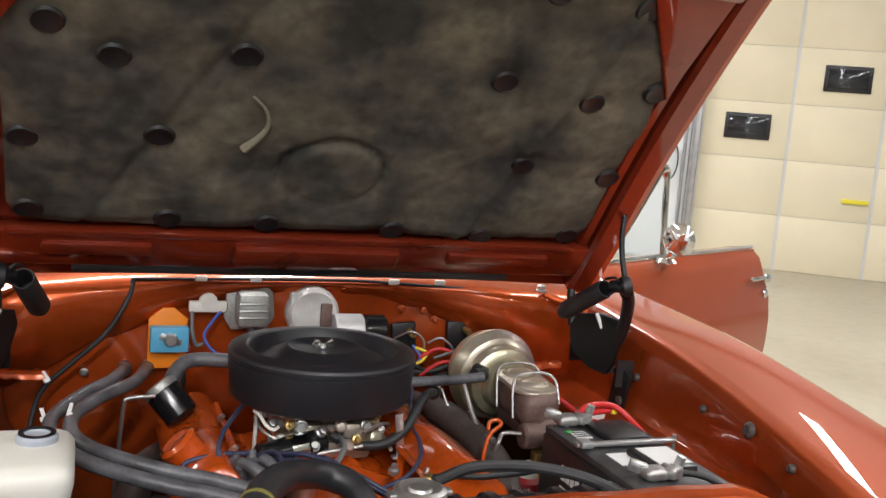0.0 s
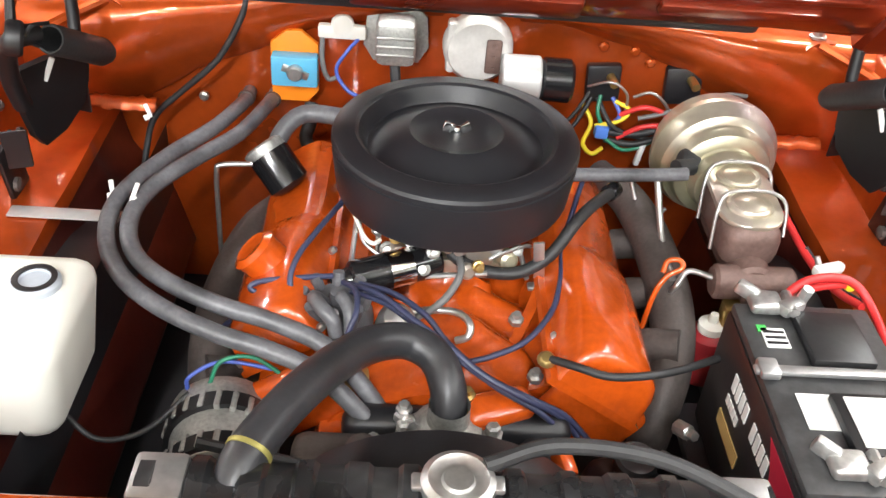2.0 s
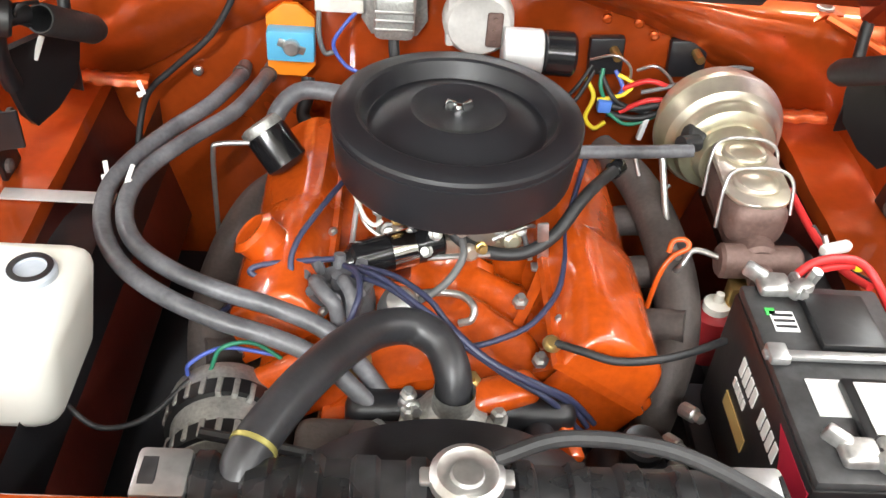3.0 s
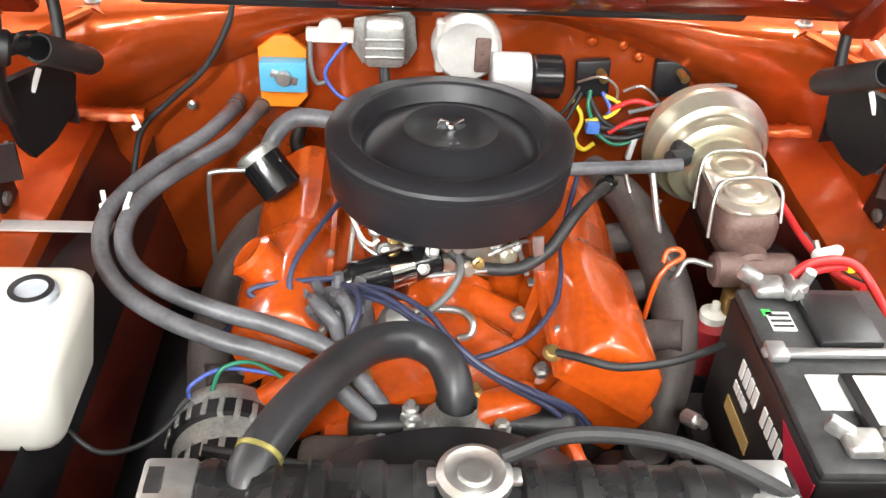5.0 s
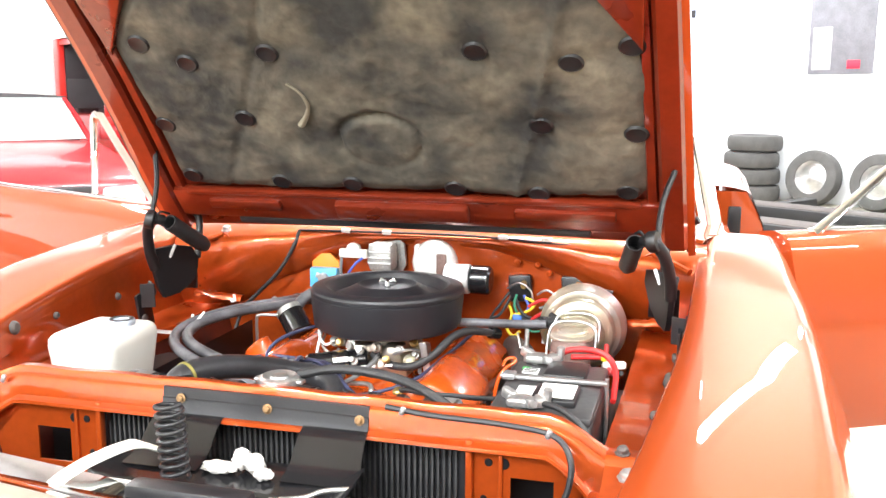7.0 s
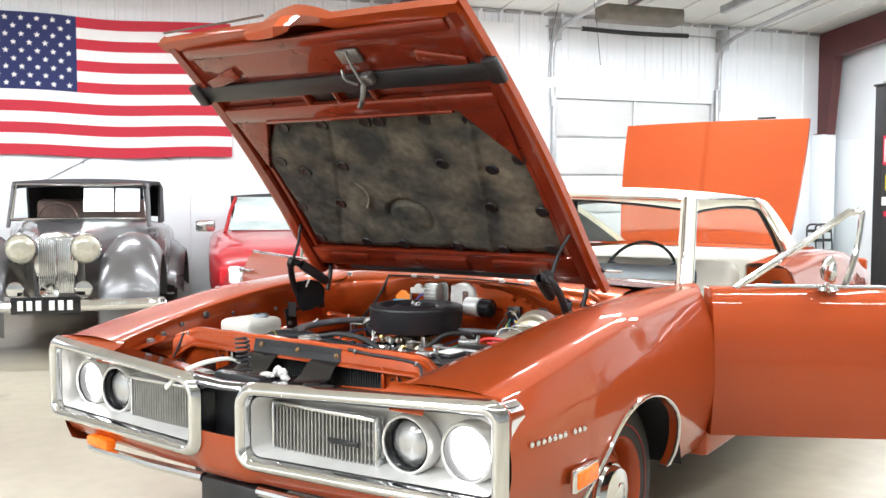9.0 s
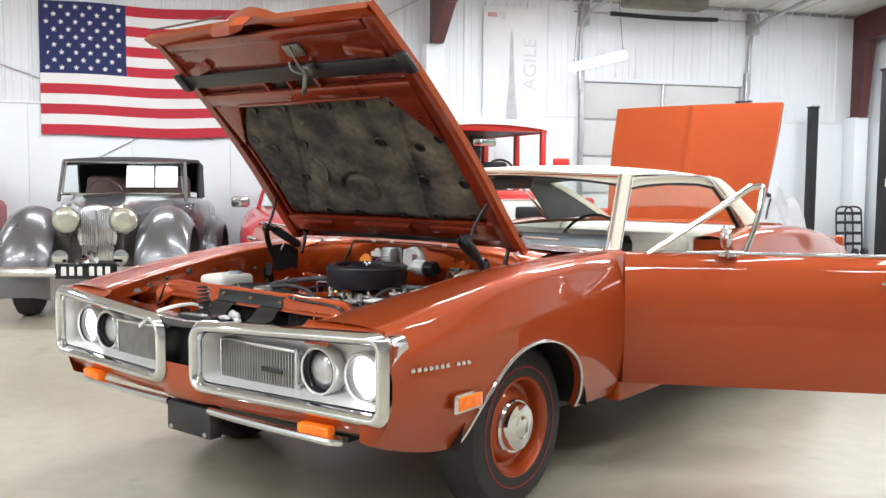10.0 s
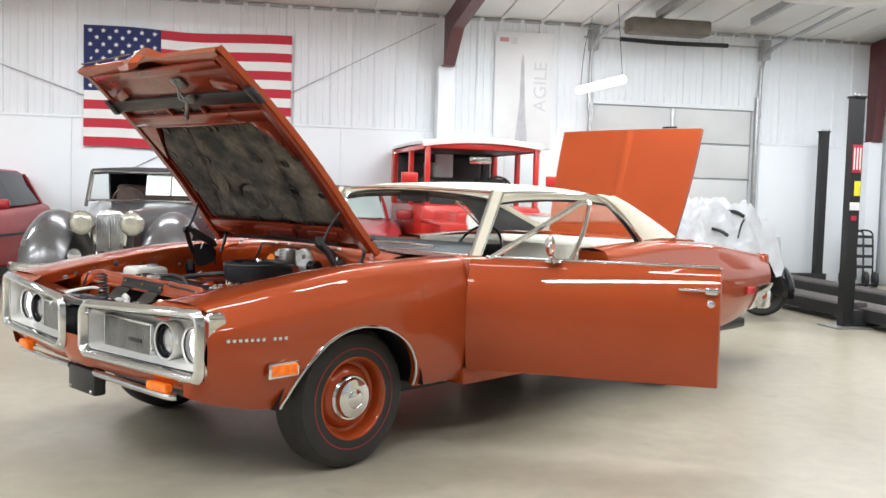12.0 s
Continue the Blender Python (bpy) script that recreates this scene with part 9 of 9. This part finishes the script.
    prism(bm, [(-0.14, 0.5), (0.14, 0.5), (0.165, 0.72), (0.16, 0.93), (0.1, 0.99), (0, 1.01), (-0.1, 0.99), (-0.16, 0.93), (-0.165, 0.72)], (0, -0.14, 0), (1, 0, 0), (0, 0, 1), 0.06, 0.02)
    g = part("grille_shell", bm, chrome, c, "chrome radiator shell")
    for k in range(17):
        part("grille_bar", box(bmesh.new(), (-0.128 + 0.016 * k, -0.208, 0.73), (0.012 if k == 8 else 0.006, 0.03 if k == 8 else 0.014, 0.45), 0.002), chrome if k == 8 else steel, g)
    bm = bmesh.new()
    tube(bm, [(-0.84, -0.5, 0.45), (-0.7, -0.58, 0.45), (0, -0.62, 0.45), (0.7, -0.58, 0.45), (0.84, -0.5, 0.45)], 0.045, 10, 5)
    part("front_bumper", bm, chrome, c, "chrome front bumper")
    part("horn", lathe(bmesh.new(), [(0.03, 0.1), (0.03, 0.02), (0.07, 0)], (0.0, -0.5, 0.55), (0, 1, 0), 18), chrome, c)
    pl = part("number_plate", box(bmesh.new(), (0.0, -0.66, 0.46), (0.5, 0.015, 0.13), 0.006), gloss_black, c, "black number plate")
    for k in range(6):
        part("plate_bar", box(bmesh.new(), (-0.18 + 0.065 * k + (0.03 if k > 2 else 0), -0.669, 0.46), (0.04, 0.004, 0.075), 0.001), label_white, pl, "plain pale bar")
    top = greenhouse(c, [(1.1, 0.59, 1.41), (1.25, 0.63, 1.45), (1.9, 0.65, 1.46), (2.5, 0.64, 1.4), (2.95, 0.58, 1.1)], soft_top, "dark fabric hood")
    bm = bmesh.new()
    for side in (1, -1):
        sheet(bm, [[(side * 0.64, 1.95, 1.0), (side * 0.64, 2.6, 1.0), (side * 0.6, 2.95, 1.0)], [(side * 0.655, 1.95, 1.4), (side * 0.64, 2.45, 1.37), (side * 0.58, 2.93, 1.1)]], 0.02, (-side, 0, 0))
    part("hood_side", bm, soft_top, top)
    bm = bmesh.new()
    sheet(bm, [[(-0.575, 1.0, 1.08), (0.575, 1.0, 1.08)], [(-0.55, 1.1, 1.38), (0.55, 1.1, 1.38)]], 0.006, (0, 1, 0))
    sc = part("windscreen", bm, glass, c, "flat windscreen")
    sc.visible_shadow = False
    bm = bmesh.new()
    tube(bm, [(-0.59, 0.99, 1.07), (0.59, 0.99, 1.07), (0.56, 1.1, 1.39), (-0.56, 1.1, 1.39), (-0.59, 0.99, 1.07)], 0.014, 8, 0)
    part("screen_frame", bm, chrome, sc, "chrome screen frame")
    for x, w in ((0.16, 0.27), (0.42, 0.22)):
        part("paper", box(bmesh.new(), (x, 1.08, 1.25), (w, 0.004, 0.23), 0.001, pose(0, 0, 0, -16)), label_white, c, "white paper sheet in the window")
    bm = bmesh.new()
    tube(bm, [(-0.26 + 0.18 * math.cos(a), 1.4, 1.06 + 0.16 * math.sin(a)) for a in np.linspace(0, 2 * math.pi, 25)], 0.012, 6, 0, cap=False)
    part("steering_wheel", bm, brown_cast, c)
    part("seat_back", box(bmesh.new(), (0, 1.95, 1.0), (1.1, 0.16, 0.5), 0.06), brown_cast, c, "dark seat back")
    return c


vintage_car(pose(-4.87, 1.78, 0, 0, 0, 47))


def red_roadster(m):
    c = thing("roadster", "bright red roadster with a thin dark roof", "car", m)
    hull(c, "body", [(-0.82, 0.74, 0.35, 0.62, 0.68), (-0.78, 0.8, 0.28, 0.68, 0.74), (-0.4, 0.86, 0.24, 0.74, 0.83), (0.3, 0.88, 0.22, 0.8, 0.89), (0.85, 0.88, 0.22, 0.85, 0.93), (1.5, 0.88, 0.22, 0.86, 0.9), (2.4, 0.88, 0.24, 0.84, 0.9), (3.2, 0.84, 0.3, 0.8, 0.86), (3.55, 0.76, 0.4, 0.7, 0.76)], car_red, label="bright red body")
    for side in (1, -1):
        simple_wheel(c, side * 0.76, 0, 0.315, side, steel)
        simple_wheel(c, side * 0.76, 2.46, 0.315, side, steel)
        bm = bmesh.new()
        box(bm, (side * 0.56, -0.805, 0.6), (0.3, 0.05, 0.16), 0.03)
        hl = part("headlight", bm, lens, c, "wide rectangular headlight")
        part("indicator", box(bmesh.new(), (side * 0.745, -0.78, 0.6), (0.08, 0.08, 0.15), 0.02), tail_red, hl, "orange-red indicator lens")
        part("fog_lamp", box(bmesh.new(), (side * 0.5, -0.86, 0.37), (0.14, 0.03, 0.07), 0.01), label_yellow, c, "yellow fog lamp")
        bm = bmesh.new()
        tube(bm, [(side * 0.72, 0.82, 0.9), (side * 0.66, 1.1, 1.12), (side * 0.6, 1.26, 1.26)], 0.02, 8, 3)
        part("screen_post", bm, car_red, c)
        bm = bmesh.new()
        box(bm, (side * 0.92, 0.98, 0.97), (0.2, 0.09, 0.12), 0.03)
        part("door_mirror", bm, chrome if side < 0 else car_red, c)
    bm = bmesh.new()
    box(bm, (0, -0.84, 0.46), (1.66, 0.14, 0.12), 0.04)
    part("front_bumper", bm, chrome, c, "chrome front bumper")
    part("lower_apron", box(bmesh.new(), (0, -0.8, 0.32), (1.6, 0.1, 0.2), 0.04), satin_black, c, "black lower apron")
    part("grille", box(bmesh.new(), (0, -0.815, 0.61), (0.72, 0.04, 0.16), 0.02), satin_black, c, "dark grille")
    bm = bmesh.new()
    sheet(bm, [[(x * 0.68, 0.84 - 0.08 * (1 - x * x), 0.93) for x in np.linspace(-1, 1, 7)], [(x * 0.58, 1.26 - 0.06 * (1 - x * x), 1.27) for x in np.linspace(-1, 1, 7)]], 0.006, (0, 1, 0))
    part("windscreen", bm, pale_reflection_glass, c, "raked windscreen, pale reflections painted into the glass colour").visible_shadow = False
    greenhouse(c, [(1.22, 0.6, 1.27), (1.35, 0.64, 1.31), (1.75, 0.65, 1.31), (2.05, 0.62, 1.26)], soft_top, "dark roof panel")
    part("rear_screen_frame", tube(bmesh.new(), [(-0.62, 2.05, 1.25), (-0.62, 2.4, 0.92), (0.62, 2.4, 0.92), (0.62, 2.05, 1.25)], 0.025, 8, 0), soft_top, c, "dark rear screen frame")
    part("paper", box(bmesh.new(), (-0.3, 1.07, 1.09), (0.5, 0.004, 0.22), 0.001, pose(0, 0, 0, -50)), label_white, c, "white paper sheet in the window")
    for x in (-0.34, 0.34):
        bm = bmesh.new()
        box(bm, (x, 1.95, 0.95), (0.42, 0.16, 0.4), 0.06)
        box(bm, (x, 1.98, 1.17), (0.24, 0.1, 0.14), 0.04)
        part("seat", bm, dash_black, c, "dark seat with headrest")
    part("dashboard", box(bmesh.new(), (0, 1.1, 0.92), (1.3, 0.4, 0.08), 0.03), dash_black, c)
    return c


red_roadster(pose(-4.15, 3.9, 0, 0, 0, 48))


def red_coupe(m):
    c = thing("red_coupe", "red two-door coupe parked by the wall", "car", m)
    hull(c, "body", [(-0.85, 0.72, 0.35, 0.6, 0.65), (-0.6, 0.82, 0.24, 0.68, 0.76), (0.3, 0.86, 0.22, 0.82, 0.9), (0.9, 0.86, 0.2, 0.88, 0.94), (2.2, 0.87, 0.22, 0.92, 0.97), (3.0, 0.85, 0.26, 0.94, 1.02), (3.6, 0.78, 0.36, 0.92, 1.0), (3.75, 0.72, 0.45, 0.8, 0.9)], car_red, label="red body")
    greenhouse(c, [(1.25, 0.58, 1.36), (1.6, 0.62, 1.42), (2.2, 0.61, 1.41), (2.6, 0.58, 1.33), (3.2, 0.55, 1.02)], car_red, "red roof")
    for side in (1, -1):
        simple_wheel(c, side * 0.76, 0, 0.31, side, steel)
        simple_wheel(c, side * 0.76, 2.6, 0.31, side, steel)
        bm = bmesh.new()
        sheet(bm, [[(side * 0.78, 0.8, 0.93), (side * 0.79, 1.6, 0.95), (side * 0.78, 2.2, 0.96), (side * 0.74, 2.75, 0.99)], [(side * 0.6, 1.28, 1.32), (side * 0.64, 1.6, 1.37), (side * 0.63, 2.2, 1.36), (side * 0.6, 2.45, 1.31)]], 0.01, (-side, 0, 0))
        part("side_window", bm, black_glass, c, "dark side glass")
        bm = bmesh.new()
        sheet(bm, [[(side * 0.765, 2.6, 0.97), (side * 0.74, 3.15, 1.0)], [(side * 0.62, 2.42, 1.345), (side * 0.58, 2.66, 1.29)]], 0.03, (-side, 0, 0))
        part("rear_pillar", bm, car_red, c)
        part("rub_strip", box(bmesh.new(), (side * 0.872, 1.5, 0.62), (0.02, 3.2, 0.03), 0.006), satin_black, c)
        part("door_mirror", box(bmesh.new(), (side * 0.93, 1.0, 0.99), (0.16, 0.1, 0.11), 0.04), car_red, c)
    bm = bmesh.new()
    sheet(bm, [[(-0.7, 0.72, 0.93), (0.7, 0.72, 0.93)], [(-0.58, 1.27, 1.33), (0.58, 1.27, 1.33)]], 0.006, (0, 1, 0))
    part("windscreen", bm, black_glass, c)
    return c


red_coupe(pose(-6.86, 0.1, 0, 0, 0, 46.6))


def off_roader(m):
    c = thing("off_roader", "bright red boxy off-road truck with white roof", "truck", m)
    part("body", boxes([((0, 0.25, 0.82), (1.16, 1.3, 0.44)), ((0, 1.9, 0.8), (1.5, 2.1, 0.62)), ((0, -0.42, 0.86), (1.3, 0.16, 0.42))], 0.05), truck_red, c, "bright red body")
    for side in (1, -1):
        bm = bmesh.new()
        box(bm, (side * 0.68, 0.02, 0.93), (0.3, 1.05, 0.06), 0.025)
        box(bm, (side * 0.68, -0.5, 0.84), (0.3, 0.06, 0.22), 0.025)
        part("front_wing", bm, truck_red, c)
        simple_wheel(c, side * 0.68, 0.05, 0.38, side, roof_paint)
        simple_wheel(c, side * 0.68, 2.35, 0.38, side, roof_paint)
        bm = bmesh.new()
        lathe(bm, [(0.1, 0), (0.1, 0.02), (0.085, 0.03), (0.08, 0.015), (0.05, 0.03), (0, 0.035)], (side * 0.42, -0.5, 0.95), (0, -1, 0), 24)
        part("headlight", bm, lens, c, "round headlight in a white bezel")
        part("screen_pillar", box(bmesh.new(), (side * 0.68, 0.9, 1.46), (0.06, 0.07, 0.74), 0.01), truck_red, c)
        part("rear_pillar", box(bmesh.new(), (side * 0.72, 2.88, 1.46), (0.07, 0.12, 0.74), 0.01), truck_red, c)
        part("door_post", box(bmesh.new(), (side * 0.71, 1.75, 1.46), (0.06, 0.08, 0.74), 0.01), truck_red, c)
        part("roof_rail", box(bmesh.new(), (side * 0.71, 1.9, 1.8), (0.05, 2.0, 0.06), 0.01), truck_red, c)
        part("door_mirror", box(bmesh.new(), (side * 0.9, 0.86, 1.42), (0.2, 0.06, 0.14), 0.02), truck_red, c)
    part("grille_panel", box(bmesh.new(), (0, -0.51, 0.92), (1.1, 0.03, 0.26), 0.04), roof_paint, c, "white grille panel")
    part("grille_mesh", box(bmesh.new(), (0, -0.53, 0.92), (0.5, 0.02, 0.12), 0.02), satin_black, c)
    part("front_bumper", box(bmesh.new(), (0, -0.66, 0.6), (1.5, 0.12, 0.14), 0.02), roof_paint, c, "white bumper")
    part("screen_header", box(bmesh.new(), (0, 0.92, 1.82), (1.42, 0.06, 0.07), 0.01), truck_red, c)
    bm = bmesh.new()
    sheet(bm, [[(x * 0.75, y, 1.87 + 0.06 * (1 - x * x) + dz) for x in np.linspace(-1, 1, 9)] for y, dz in ((0.84, -0.03), (0.9, 0.0), (1.9, 0.015), (2.9, 0.0), (2.98, -0.03))], 0.04, (0, 0, -1))
    part("roof", bm, roof_paint, c, "white roof", smooth=60)
    part("windscreen", box(bmesh.new(), (0, 0.9, 1.46), (1.3, 0.006, 0.66)), glass, c, "upright windscreen").visible_shadow = False
    part("rear_door", boxes([((-0.45, 2.9, 1.46), (0.2, 0.05, 0.7)), ((0.1, 2.9, 1.46), (0.1, 0.05, 0.7)), ((0.6, 2.9, 1.46), (0.12, 0.05, 0.7)), ((0, 2.9, 1.74), (1.4, 0.05, 0.14))], 0.01), satin_black, c, "dark rear window frames")
    part("headlining", box(bmesh.new(), (0, 1.9, 1.8), (1.34, 1.9, 0.03), 0.01), dash_black, c, "dark headlining")
    # added dark panels stand in for the dim cab interior
    part("cab_dark_panels", boxes([((0, 2.84, 1.3), (1.36, 0.03, 0.3)), ((-0.5, 2.84, 1.6), (0.36, 0.03, 0.32)), ((0.28, 2.84, 1.6), (0.42, 0.03, 0.32))], 0.01), dash_black, c, "dark panels added to darken the view through the cab")
    part("rear_view_mirror", box(bmesh.new(), (0, 1.0, 1.66), (0.28, 0.03, 0.09), 0.02), chrome, c)
    bm = bmesh.new()
    tube(bm, [(0.33 + 0.19 * math.cos(a), 1.35, 1.3 + 0.17 * math.sin(a)) for a in np.linspace(0, 2 * math.pi, 25)], 0.014, 6, 0, cap=False)
    part("steering_wheel", bm, satin_black, c)
    for x in (-0.35, 0.35):
        part("seat", box(bmesh.new(), (x, 1.75, 1.2), (0.46, 0.14, 0.5), 0.05), dash_black, c)
    return c


off_roader(pose(-2.66, 5.23, 0, 0, 0, 57))
